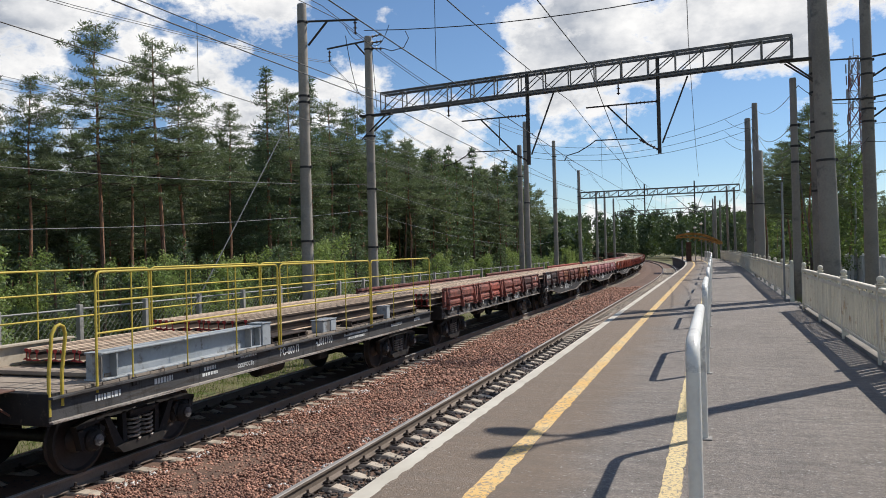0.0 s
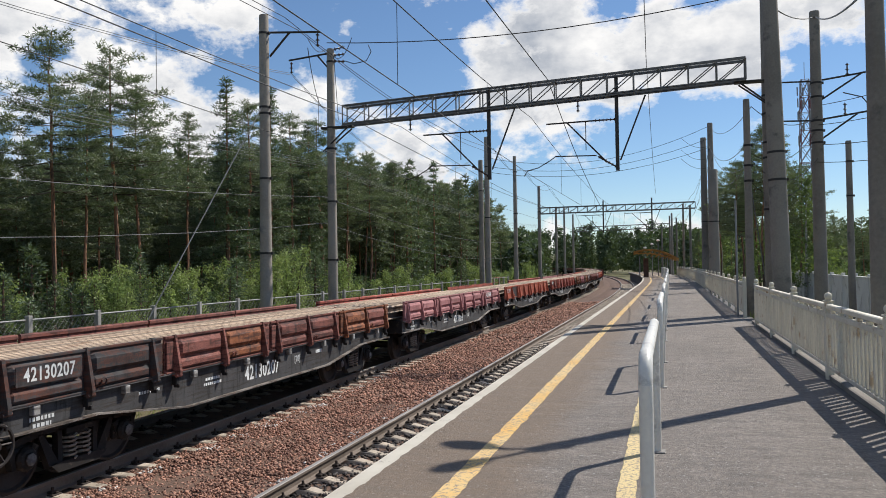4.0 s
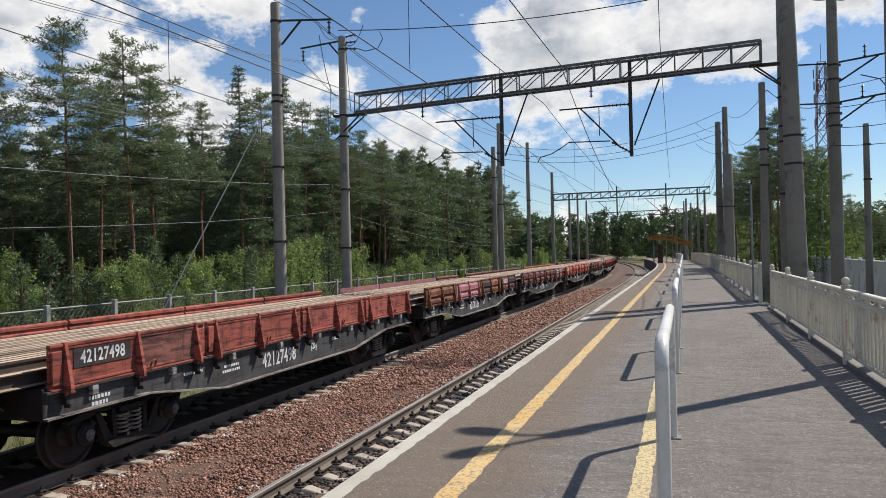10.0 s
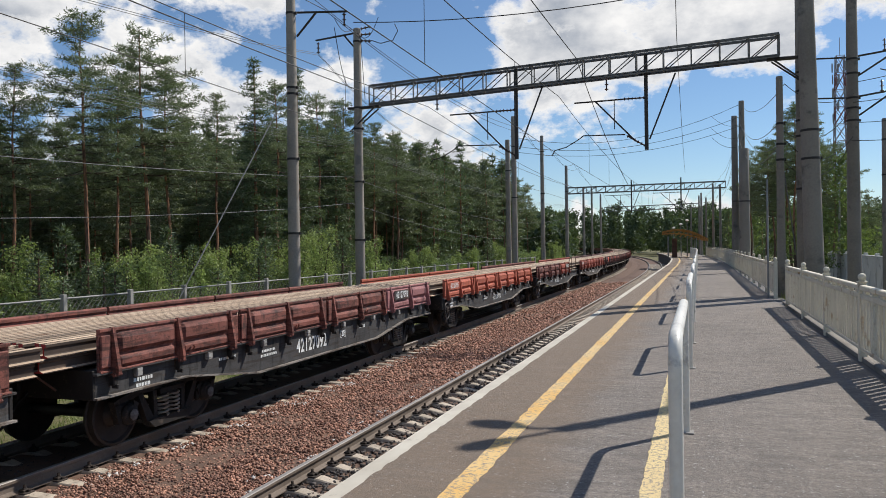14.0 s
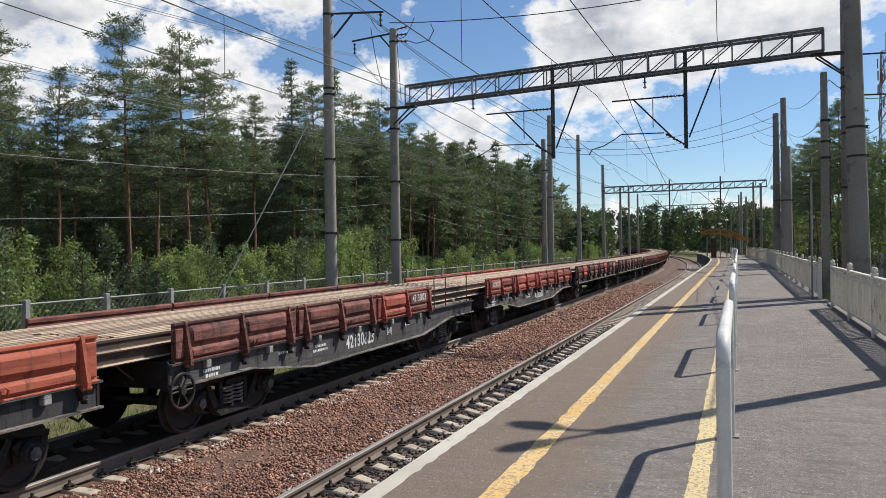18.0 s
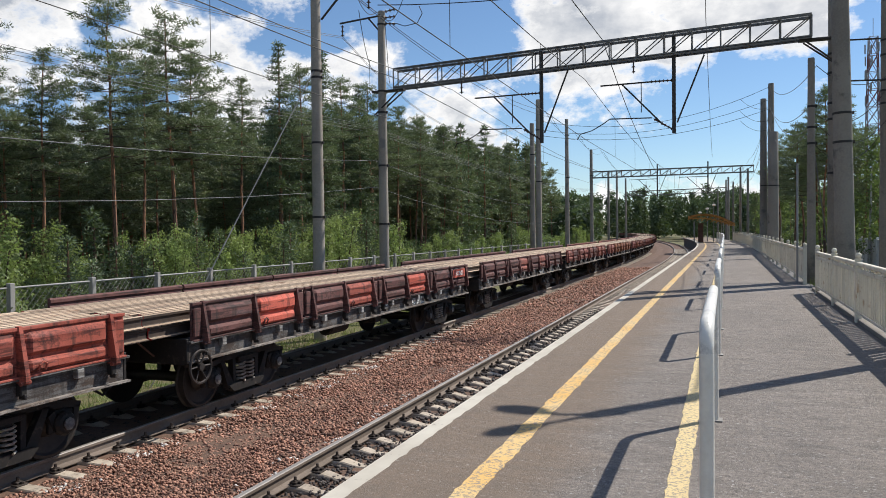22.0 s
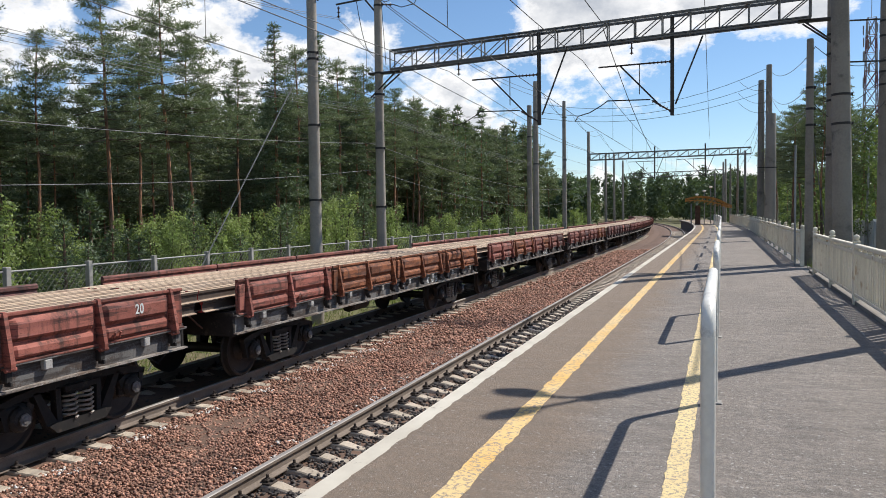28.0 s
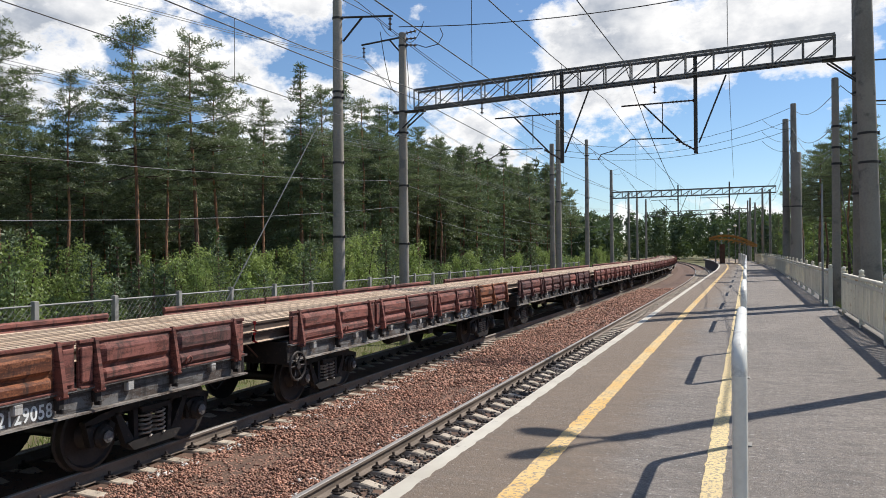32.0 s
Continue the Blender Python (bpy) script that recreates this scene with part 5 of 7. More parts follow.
# ---- platform furniture ----
def handrail(s0, s1):
    h, r = 1.17, 0.04
    m = at_line(-0.12, s0)
    t = thing("handrail", m, "white-painted tubular handrail standing on the platform", "handrail", "handrails along the platform")
    x1, y1, _ = along(-0.12, s1)
    end = m.inverted() @ Vector((x1, y1, 0))
    d = end.normalized()
    L = end.length
    bend = [(0, 0, h - 0.16)] + [tuple(d * (0.16 - 0.16 * math.cos(a)) + Vector((0, 0, h - 0.16 + 0.16 * math.sin(a)))) for a in (math.pi / 2 * i / 5 for i in range(1, 6))]
    other = [tuple(d * (L - 0.16 + 0.16 * math.sin(a)) + Vector((0, 0, h - 0.16 + 0.16 * math.cos(a)))) for a in (math.pi / 2 * i / 5 for i in range(6))]
    part("top_rail", Geo().tube(bend + other, r, 14).mesh("top_rail", WHITE_RAIL, smooth=True), t)
    for q in (Vector((0, 0, 0)), end):
        part("post", Geo().tube([(q.x, q.y, 0.0), (q.x, q.y, h - 0.15)], r, 14).mesh("post", WHITE_RAIL, smooth=True), t)
        part("foot_plate", Geo().box(q.x - 0.07, q.x + 0.07, q.y - 0.07, q.y + 0.07, 0.004, 0.018, 0.004).mesh("foot_plate", CONCRETE), t)


for i in range(0, 15):
    s = 4.4 + i * 6.46
    handrail(s, s + 2.75)


def fence_run(name, x, s0, bays, pitch, label, bars_to, lift=0.0):
    """Fence of square posts with ball tops, upright bars between rails and a pierced top band."""
    f = thing(name, None, label, "fence", "platform fences")
    bar = Geo().box(-0.04, 0.04, -0.03, 0.03, 0.2, 0.9, 0.012).mesh("bar", FENCE_PAINT)
    post = Geo().box(-0.055, 0.055, -0.055, 0.055, -0.1, 1.1, 0.012).box(-0.065, 0.065, -0.065, 0.065, 1.1, 1.12, 0.006).mesh("post", FENCE_PAINT)
    ball = Geo().lathe("z", [(0.0, 0.035), (0.015, 0.05)] + [(0.06 + 0.055 * math.sin(a), 0.055 * math.cos(a) + 0.001) for a in (radians(-50 + i * 20) for i in range(8))], 14).mesh("ball", FENCE_PAINT, smooth=True)
    rest = Geo()
    for i in range(bays + 1):
        s = s0 + i * pitch
        p = part("post", post, f, at_line(x, s, lift))
        part("ball_top", ball, p, (0, 0, 1.12))
        if i == bays:
            break
        mid = at_line(x, s + pitch / 2, lift)
        half = pitch / 2 - 0.055
        bottom = Geo().box(-0.035, 0.035, -half, half, 0.14, 0.2, 0.01).mesh("bottom_rail", FENCE_PAINT)
        mid_rail = Geo().box(-0.04, 0.04, -half, half, 0.88, 0.95, 0.01).mesh("middle_rail", FENCE_PAINT)
        top = Geo().box(-0.045, 0.045, -half, half, 1.0, 1.07, 0.012).mesh("top_rail", FENCE_PAINT)
        part("bottom_rail", bottom, f, mid)
        part("middle_rail", mid_rail, f, mid)
        part("top_rail", top, f, mid)
        for j in range(6):
            y = -half + (j + 0.5) * 2 * half / 6
            if s < 40:
                part("spacer", SPACER, f, mid @ pose(0, y, 0))
        n = round(2 * half / 0.19)
        for j in range(n):
            y = -half + (j + 0.5) * 2 * half / n
            if s + y < bars_to:
                part("bar", bar, f, mid @ pose(0, y, 0))
            else:
                rest.box(-0.04, 0.04, -0.03, 0.03, 0.2, 0.9, 0, 0, mid @ pose(0, y, 0))
    if rest.v:
        tagged(part("bar", rest.mesh("bar", FENCE_PAINT), f), kind="stuff")
    return f


SPACER = Geo().box(-0.03, 0.03, -0.06, 0.06, 0.95, 1.0, 0.008).mesh("spacer", FENCE_PAINT)
fence_run("platform_fence", FENCE_X, 2.54, 6, 3.21, "weathered off-white fence of upright bars with ball-topped posts", 22.5)
fence_run("platform_fence", FENCE_X - 0.01, 25.05, 25, 3.21, "off-white barred fence running on along the platform", 34)

# ---- masts, gantries, wires ----
def mast_mesh(height, r0, r1, name="shaft", mat=POLE_CONCRETE):
    g = Geo()
    n = 20
    g.lathe("z", [(-0.6, r0), (0, r0), (height * 0.33, r0 + (r1 - r0) * 0.33), (height * 0.66, r0 + (r1 - r0) * 0.66), (height - 0.04, r1), (height, r1 * 0.9)], n)
    return g.mesh(name, mat, smooth=True)


def band_mesh(r):
    g = Geo().lathe("z", [(-0.035, r), (-0.035, r + 0.014), (0.035, r + 0.014), (0.035, r)], 18)
    return g.box(r, r + 0.06, -0.03, 0.03, -0.045, 0.045, 0.006).mesh("band", DARK_STEEL)


def mast(x, y, top, r0=0.2, r1=0.13, bands=(), base=GROUND_Z, label="tall round concrete catenary mast", lean=0.0):
    t = thing("catenary_mast", (x, y, base, 0, lean, 0), label, "mast", "catenary masts")
    h = top - base
    # masts behind the platform fence get the concrete with shade painted in
    part("shaft", mast_mesh(h, r0, r1, mat=SHADED_CONCRETE if base > GROUND_Z else POLE_CONCRETE), t)
    for z in bands:
        part("band", band_mesh(r0 + (r1 - r0) * (z - base) / h), t, (0, 0, z - base))
    return t


def bars(name, lines, r, mat, label="", n=6):
    """A Geo mesh of straight round bars, each from one point to another."""
    g = Geo()
    for line in lines:
        g.tube(line, r, n)
    return g.mesh(name, mat)


def insulator_mesh(length, discs, r=0.07):
    prof = [(0, 0.012)]
    for i in range(discs):
        z = 0.06 + (length - 0.12) * i / max(1, discs - 1)
        prof += [(z - 0.02, 0.025), (z - 0.012, r), (z + 0.005, r * 0.8), (z + 0.02, 0.025)]
    prof.append((length, 0.012))
    return Geo().lathe("z", prof, 12).mesh("insulator", INSULATOR, smooth=True)


INS_SMALL, INS_LONG = insulator_mesh(0.45, 3), insulator_mesh(0.75, 6, 0.06)


def between(a, b):
    """The pose at a whose z axis points to b."""
    d = Vector(b) - Vector(a)
    return Matrix.Translation(a) @ d.to_track_quat("Z", "Y").to_matrix().to_4x4()


def gantry(name, s, x0, x1, z0, z1, h, label, bays=16):
    """A steel lattice beam across both tracks: four chords, uprights, diagonals."""
    t = thing(name, None, label, "gantry", "catenary gantries")

    def p(u, dx, dz):
        x, y, _ = along(x0 + (x1 - x0) * u, s)
        return Vector((x, y + dx, z0 + (z1 - z0) * u + dz))
    w = 0.22
    for dy in (-w, w):
        for dz in (0.0, h):
            a, b = p(0, dy, dz), p(1, dy, dz)
            m = between(a, b)
            part("chord", Geo().box(-0.045, 0.045, -0.012, 0.012, 0, (b - a).length, 0.003).box(-0.045, -0.03, -0.05, 0.05, 0, (b - a).length, 0.003).mesh("chord", GANTRY_STEEL), t, m)
    for i in range(bays + 1):
        u = i / bays
        for dy in (-w, w):
            part("upright", bars("upright", [(p(u, dy, 0), p(u, dy, h))], 0.026, GANTRY_STEEL, n=5), t)
        for dz in (0, h):
            part("cross_tie", bars("cross_tie", [(p(u, -w, dz), p(u, w, dz))], 0.018, GANTRY_STEEL, n=5), t)
        if i < bays:
            v = (i + 1) / bays
            for dy in (-w, w):
                a, b = p(u, dy, 0), p(v, dy, h)
                part("diagonal", bars("diagonal", [(a, b)], 0.02, GANTRY_STEEL, n=5), t)
    return t


def drop_post(s, x, top, bottom, arm_to, label):
    """A post hung from the gantry with a slanting stay and a hinged catenary arm."""
    t = thing("wire_cantilever", None, label, "cantilever", "wire cantilevers")
    x_, y_, _ = along(x, s)
    o = Vector((x_ - x, y_, 0))
    part("hanger", Geo().box(-0.06, 0.06, -0.05, -0.02, bottom, top, 0.004).box(-0.06, 0.06, 0.02, 0.05, bottom, top, 0.004).mesh("hanger", DARK_STEEL), t, (x_, y_, 0))
    part("stay", bars("stay", [(o + Vector((x + 0.95, 0, top - 0.7)), o + Vector((x + 0.1, 0, bottom + 0.35)))], 0.03, DARK_STEEL), t)
    up = bottom + 1.75
    part("top_tube", bars("top_tube", [(o + Vector((x - 0.5, 0, up)), o + Vector((arm_to, 0, up - 0.02)))], 0.028, DARK_STEEL), t)
    part("slanting_tube", bars("slanting_tube", [(o + Vector((x - 0.35, 0, bottom + 0.3)), o + Vector((arm_to + 0.7, 0, up)))], 0.03, DARK_STEEL), t)
    part("brace", bars("brace", [(o + Vector((x - 1.05, 0, bottom + 0.75)), o + Vector((x - 1.05, 0, up)))], 0.016, DARK_STEEL), t)
    part("insulator", INS_LONG, t, between(o + Vector((x - 0.02, 0, up)), o + Vector((x - 0.7, 0, up))))
    part("insulator", INS_LONG, t, between(o + Vector((x - 0.02, 0, bottom + 0.12)), o + Vector((x - 0.5, 0, bottom + 0.42))))
    reg = bottom + 0.55
    part("steady_tube", bars("steady_tube", [(o + Vector((x - 0.7, 0, reg)), o + Vector((arm_to + 0.3, 0, reg + 0.04)))], 0.022, DARK_STEEL), t)
    hook = [o + Vector((arm_to + 0.3, 0, reg + 0.04)), o + Vector((arm_to + 0.1, 0, reg - 0.1)), o + Vector((arm_to - 0.3, 0, reg - 0.32)), o + Vector((arm_to - 0.7, 0, reg - 0.42)), o + Vector((arm_to - 0.8, 0, reg - 0.6))]
    part("steady_arm", Geo().tube(hook, 0.018, 6).mesh("steady_arm", DARK_STEEL, smooth=True), t)
    return t


G1, G2 = 26.56, 76.7
mA = mast(-12.4, 22.0, 9.9, 0.21, 0.15, (6.9, 6.7, 4.6, 2.2, 9.3))
mB = mast(-12.16, G1, 10.0, 0.2, 0.14, (7.0, 6.2, 4.2, 2.0, 9.5))
mast(-11.95, 51.5, 10.57, 0.22, 0.16, (8.5, 5.0))
mast(-12.75, 53.0, 9.2, 0.2, 0.16, (7.0,))
mast(-12.28, 63.2, 10.82, 0.2, 0.14, (6.0, 9.5))
mast(along(-12.3, G2)[0], along(-12.3, G2)[1], 9.6, 0.2, 0.14, (7.0,))
gantry("gantry", G1, -11.6, 2.5, 7.05, 7.58, 0.68, "grey steel lattice gantry across both tracks")
gantry("gantry", G2, -12.15, 2.6, 6.78, 6.87, 0.6, "far grey steel lattice gantry across both tracks")
gantry("gantry", 127.0, -11.6, 3.0, 7.0, 7.3, 0.68, "distant steel lattice gantry across both tracks", 12)
for s in (127.0,):
    for x in (-12.2, 3.3):
        mast(along(x, s)[0], along(x, s)[1], 9.6, 0.2, 0.14)
big = mast(3.36, 25.5, 12.4, 0.29, 0.22, (5.05, 4.2), base=-1.4, label="thick concrete mast behind the fence, leaning a little", lean=-1.1)
mast(3.27, 27.2, 12.0, 0.25, 0.21, (7.15, 6.55, 5.6, 5.1, 3.4), base=-1.4, label="thick concrete gantry mast behind the fence")
for x, s, a in ((-11.6, G1, 7.05), (2.5, G1, 7.58)):
    side = -1 if x < 0 else 1
    b = thing("gantry_bracket", None, "dark steel bracket that carries the gantry's end on its mast", "bracket", "gantry brackets")
    part("beam", Geo().box(min(x - side * 0.35, x + side * 0.95), max(x - side * 0.35, x + side * 0.95), s - 0.12, s + 0.12, a - 0.1, a - 0.02, 0.01).mesh("beam", DARK_STEEL), b)
    for dy in (-0.2, 0.2):
        part("strut", bars("strut", [((x - side * 0.2, s + dy, a - 0.1), (x + side * 0.85, s + dy * 0.5, a - 0.95))], 0.03, DARK_STEEL), b)
drop_post(G1, -1.6, 8.05, 4.85, -4.0, "dark steel catenary arm hung from the gantry over the near track")
drop_post(G1, -6.05, 7.95, 4.75, -8.5, "dark steel catenary arm hung from the gantry over the far track")
drop_post(G2, -1.4, 8.0, 4.85, -4.0, "far catenary arm hung from the second gantry")
drop_post(G2, -6.0, 7.9, 4.75, -8.5, "far catenary arm hung from the second gantry")
line_mast = mast(5.14, 29.8, 10.57, 0.24, 0.17, (8.0, 7.5, 6.65, 6.3, 5.87), base=-1.4, label="concrete mast with cable brackets behind the fence")
near_mast = mast(2.85, 11.97, 7.15, 0.16, 0.108, (6.9, 5.9, 5.5), base=-1.4, label="concrete mast standing close behind the fence")
mast(2.5, 26.5, 6.95, 0.14, 0.1, (5.45, 4.8, 4.3), base=-1.4, label="slim concrete pole in the gap between two fences")
mast(2.46, 46.0, 6.95, 0.31, 0.26, (4.0,), base=-1.4, label="thick short concrete mast behind the fence")
mast(2.75, 53.5, 10.9, 0.25, 0.17, (5.0,), base=-1.4)
mast(2.82, 65.5, 11.8, 0.31, 0.22, (5.0,), base=-1.4)
mast(7.6, 37.0, 6.9, 0.16, 0.12, (6.0, 4.5), base=-1.4, label="short concrete pole with cross-arms behind the fence")
for i, s in enumerate((88, 100, 112, 124, 138)):
    mast(along(2.7, s)[0], along(2.7, s)[1], 8.0 + (i % 2), 0.16, 0.11, base=-1.4, label="distant concrete pole beside the platform fence")
for i, s in enumerate((92, 104, 131)):
    mast(along(-12.3, s)[0], along(-12.3, s)[1], 8.5 + (i % 3) * 0.8, 0.17, 0.12, label="distant concrete mast beside the far track")


def wire(name, points, r, mat, label, sag=0.0, group="overhead wires"):
    """A cable from mast to mast, hanging by sag between each two."""
    g = Geo()
    pts = []
    for a, b in zip(points, points[1:]):
        a, b = Vector(a), Vector(b)
        n = 12 if sag else 1
        for i in range(n):
            u = i / n
            pts.append(a.lerp(b, u) - Vector((0, 0, 4 * sag * u * (1 - u))))
    pts.append(Vector(points[-1]))
    g.tube(pts, r, 5)
    return solid(name, g.mesh(name, mat), label, "overhead wire", group)


def on(off, s, z):
    x, y, _ = along(off, s)
    return (x, y, z)


SUPPORTS = (-23.5, G1, G2, 127.0, 177.0)
for axis, stagger in ((NEAR_AXIS, 0.3), (FAR_AXIS, 0.3)):
    contact = [on(axis + stagger * (-1) ** i, s, 4.8 if axis > -6 else 5.02) for i, s in enumerate(SUPPORTS)]
    carrier = [on(axis + stagger * (-1) ** i, s, 6.85) for i, s in enumerate(SUPPORTS)]
    wire("contact_wire", contact, 0.009, WIRE, "thin copper contact wire over the track")
    wire("carrier_cable", carrier, 0.011, WIRE, "carrier cable hanging over the track", 0.8)
    for a, b, c, d in zip(contact, contact[1:], carrier, carrier[1:]):
        for i in range(1, 7):
            u = i / 7
            top = Vector(c).lerp(Vector(d), u) - Vector((0, 0, 4 * 0.8 * u * (1 - u)))
            if top.y < 130:
                solid("dropper", bars("dropper", [(Vector(a).lerp(Vector(b), u), top)], 0.006, WIRE), "thin dropper between carrier cable and contact wire", "dropper", "droppers")
left_poles = [(-12.4, -28), (-12.4, 22.0), (-12.2, 51.5), (-12.4, 63.2), (along(-12.3, G2)[0], along(-12.3, G2)[1]), on(-12.3, 118, 0)[:2]]
for dx, z, r, mat, sag in ((0.75, 9.75, 0.012, WIRE, 0.7), (1.2, 9.3, 0.012, WIRE, 0.7)):
    wire("line_cable", [(x + dx, y, z) for x, y in left_poles], r, mat, "cable strung along the masts beside the far track", sag)
wire("feeder_cable", [(-11.5, -24, 7.4), (-11.5, G1, 7.4), (-11.6, G2, 7.4)], 0.016, WIRE, "heavy feeder cable strung past the gantry's mast", 0.42)
for dz in (0.0, 0.06):
    wire("line_cable", [(-13.8, -24, 8.9 + dz), (-13.8, G1, 9.15 + dz), (-13.2, 51.5, 8.9 + dz)], 0.009, PALE_WIRE, "pale twin cable hung from the mast's cross-arm", 2.0)
wire("feeder_cable", [(0.4, -24, 11.6), (-0.6, G1, 8.6), on(-1.0, G2, 8.4)], 0.012, WIRE, "feeder cable high over the platform", 0.6)
for dx, z, sag in ((-0.25, 5.45, 0.55), (-0.3, 5.56, 0.55), (-0.35, 5.64, 0.54), (-0.4, 5.72, 0.54), (-0.3, 4.4, 1.03), (-0.3, 3.4, 1.24)):
    wire("line_cable", [(-12.2 + dx, -24.0, z), (-12.2 + dx, G1, z), (-12.3 + dx, G2, z)], 0.0055 if z > 5 else 0.008, PALE_WIRE, "pale cable strung low along the masts beside the wood", sag)
wire("cross_cable", [(-12.3, G1, 10.25), (3.36, G1, 10.5)], 0.018, WIRE, "heavy cable slung across the line", 0.5)
wire("anchor_cable", [(-4.2, -10.0, 7.6), (-4.2, 28.5, 8.6), (-4.2, 39.2, 6.7), (-4.2, 52.0, 5.3)], 0.016, WIRE, "heavy anchor cable over the near track", 0.1)
wire("stay_cable", [(2.47, 26.55, 5.0), (3.25, 28.0, 0.1)], 0.02, PALE_WIRE, "pale stay cable of the slim pole behind the fence")
wire("jumper_cable", [(3.1, 25.5, 9.7), (5.14, 29.7, 10.35), (2.85, 12.1, 5.6)], 0.02, WIRE, "slack cable slung between the mast heads behind the fence", 0.25)
wire("stay_cable", [(-12.4, 21.85, 6.9), (-12.4, 14.1, GROUND_Z)], 0.016, PALE_WIRE, "steel stay cable that anchors the mast")
for p, q, sag in (((-12.2, G1, 9.95), (-10.7, 25.2, 9.9), 0.5), ((-10.95, 22.2, 8.75), (-12.1, 25.8, 7.6), 0.5), ((-12.2, 26.2, 9.9), (-11.0, 22.3, 9.1), 0.25), ((-11.9, 26.3, 9.6), (-11.7, 26.2, 7.2), 0.0)):
    wire("jumper_cable", [p, q], 0.012, WIRE, "slack jumper cable between the mast heads", sag)
right_poles = [(2.85, 11.97), (5.14, 29.8), (2.5, 26.5), (2.75, 53.5), (2.72, 65.5), on(2.7, 88, 0)[:2], on(2.7, 124, 0)[:2]]
for dx, zs, sag in ((0.15, (6.9, 6.7, 10.4), 0.5), (-0.1, (6.2, 5.4, 9.4), 0.7), (0.12, (5.5, 4.95, 8.9), 0.8), (-0.15, (4.9, 4.6, 8.3), 0.9)):
    wire("line_cable", [(x + dx, y, z) for (x, y), z in zip(right_poles[1:4], zs)], 0.012, WIRE, "cable strung along the masts behind the fence", sag)
    wire("line_cable", [(x + dx, y, zs[2] - i * 0.7) for i, (x, y) in enumerate(right_poles[3:])], 0.011, WIRE, "cable strung along the far masts behind the fence", sag)
    wire("line_cable", [(5.1 + dx, 29.8, zs[0] + 0.3), (10.5 + dx, 22.0, zs[0] + 0.9), (17.0, 14.0, zs[0] + 1.6)], 0.012, WIRE, "cable leading away from the line behind the fence", sag * 0.6)
for z0, z1, sag in ((10.7, 9.2, 1.3), (9.9, 8.6, 1.1), (9.3, 8.2, 1.0)):
    wire("cross_cable", [(2.7, 53.5, z0), (-12.2, 51.5, z1)], 0.014, WIRE, "slack feeder cable slung across the tracks", sag)
    wire("jumper_cable", [(0.9, 53.3, z0 - 0.7), (2.7, 53.5, z0 - 1.3)], 0.012, WIRE, "drooping jumper loop beside the mast", 0.35)



def mast_arm(m, lines, hang):
    """A cross-arm with a hanging insulator on the mast m; places are given in the world."""
    o = -m.matrix_world.translation
    arm = part("cross_arm", bars("cross_arm", [(Vector(p) + o, Vector(q) + o) for p, q in lines], 0.035, DARK_STEEL), m, None, "dark steel cross-arm")
    if hang:
        part("insulator", INS_SMALL, arm, Matrix.Translation(Vector(hang) + o))


bpy.context.view_layer.update()
mast_arm(mA, [((-12.3, 22.2, 9.38), (-10.5, 22.2, 9.22)), ((-12.3, 22.2, 8.6), (-11.6, 22.2, 9.3))], (-10.6, 22.2, 8.75))
mast_arm(mB, [((-12.1, G1, 9.85), (-13.9, G1, 9.72)), ((-12.1, G1, 9.1), (-12.7, G1, 9.8))], (-13.8, G1, 9.2))
cluster = thing("insulator_cluster", None, "three brown porcelain insulators at the head of the mast", "insulator", "hanging insulators")
for dz in (-0.22, 0.0, 0.22):
    part("insulator", INS_SMALL, cluster, between((-12.02, G1, 9.75 + dz), (-11.5, G1, 9.75 + dz * 1.3)))
part("loop", Geo().tube([(-11.58, G1, 9.5), (-11.2, G1, 9.35), (-10.7, G1, 9.42), (-10.5, G1, 9.75), (-10.62, G1, 10.02)], 0.016, 6).mesh("loop", WIRE, smooth=True), cluster)
for x, z in ((-9.0, 6.68), (-2.9, 6.92)):
    part("insulator", INS_SMALL, thing("hanging_insulator", None, "brown porcelain insulator hung under the gantry", "insulator", "hanging insulators"), (x, G1, z))


# ---- back fence left of the line ----
def mesh_fence(x, s0, n, pitch):
    f = thing("mesh_fence", None, "low wire-mesh fence between pale concrete posts", "fence")
    post = Geo().box(-0.07, 0.07, -0.07, 0.07, -0.3, 2.38, 0.012).mesh("post", CONCRETE)
    base = GROUND_Z + 0.05
    for i in range(n):
        s = s0 + i * pitch
        m = at_line(x, s, base)
        part("post", post, f, m)
        if i == n - 1:
            break
        for z in (2.27, 0.5):
            part("frame_tube", Geo().tube([(0, 0.1, z), (0, pitch - 0.1, z)], 0.026, 6).mesh("frame_tube", FENCE_TUBE), f, m)
        if s < 45:
            w = Geo()
            d = 0.18 if s < 24 else 0.3
            u = -1.6
            while u < pitch:
                for q in (1, -1):
                    a, b = u, u + 1.6
                    z0, z1 = (0.52, 2.25) if q > 0 else (2.25, 0.52)
                    ya, yb = max(a, 0.1), min(b, pitch - 0.1)
                    if yb > ya:
                        w.tube([(0, ya, z0 + (z1 - z0) * (ya - a) / 1.6), (0, yb, z0 + (z1 - z0) * (yb - a) / 1.6)], 0.005, 3, cap=False)
                u += d
            part("wire_mesh", w.mesh("wire_mesh", FENCE_TUBE), f, m)


mesh_fence(-15.9, -4, 34, 2.5)


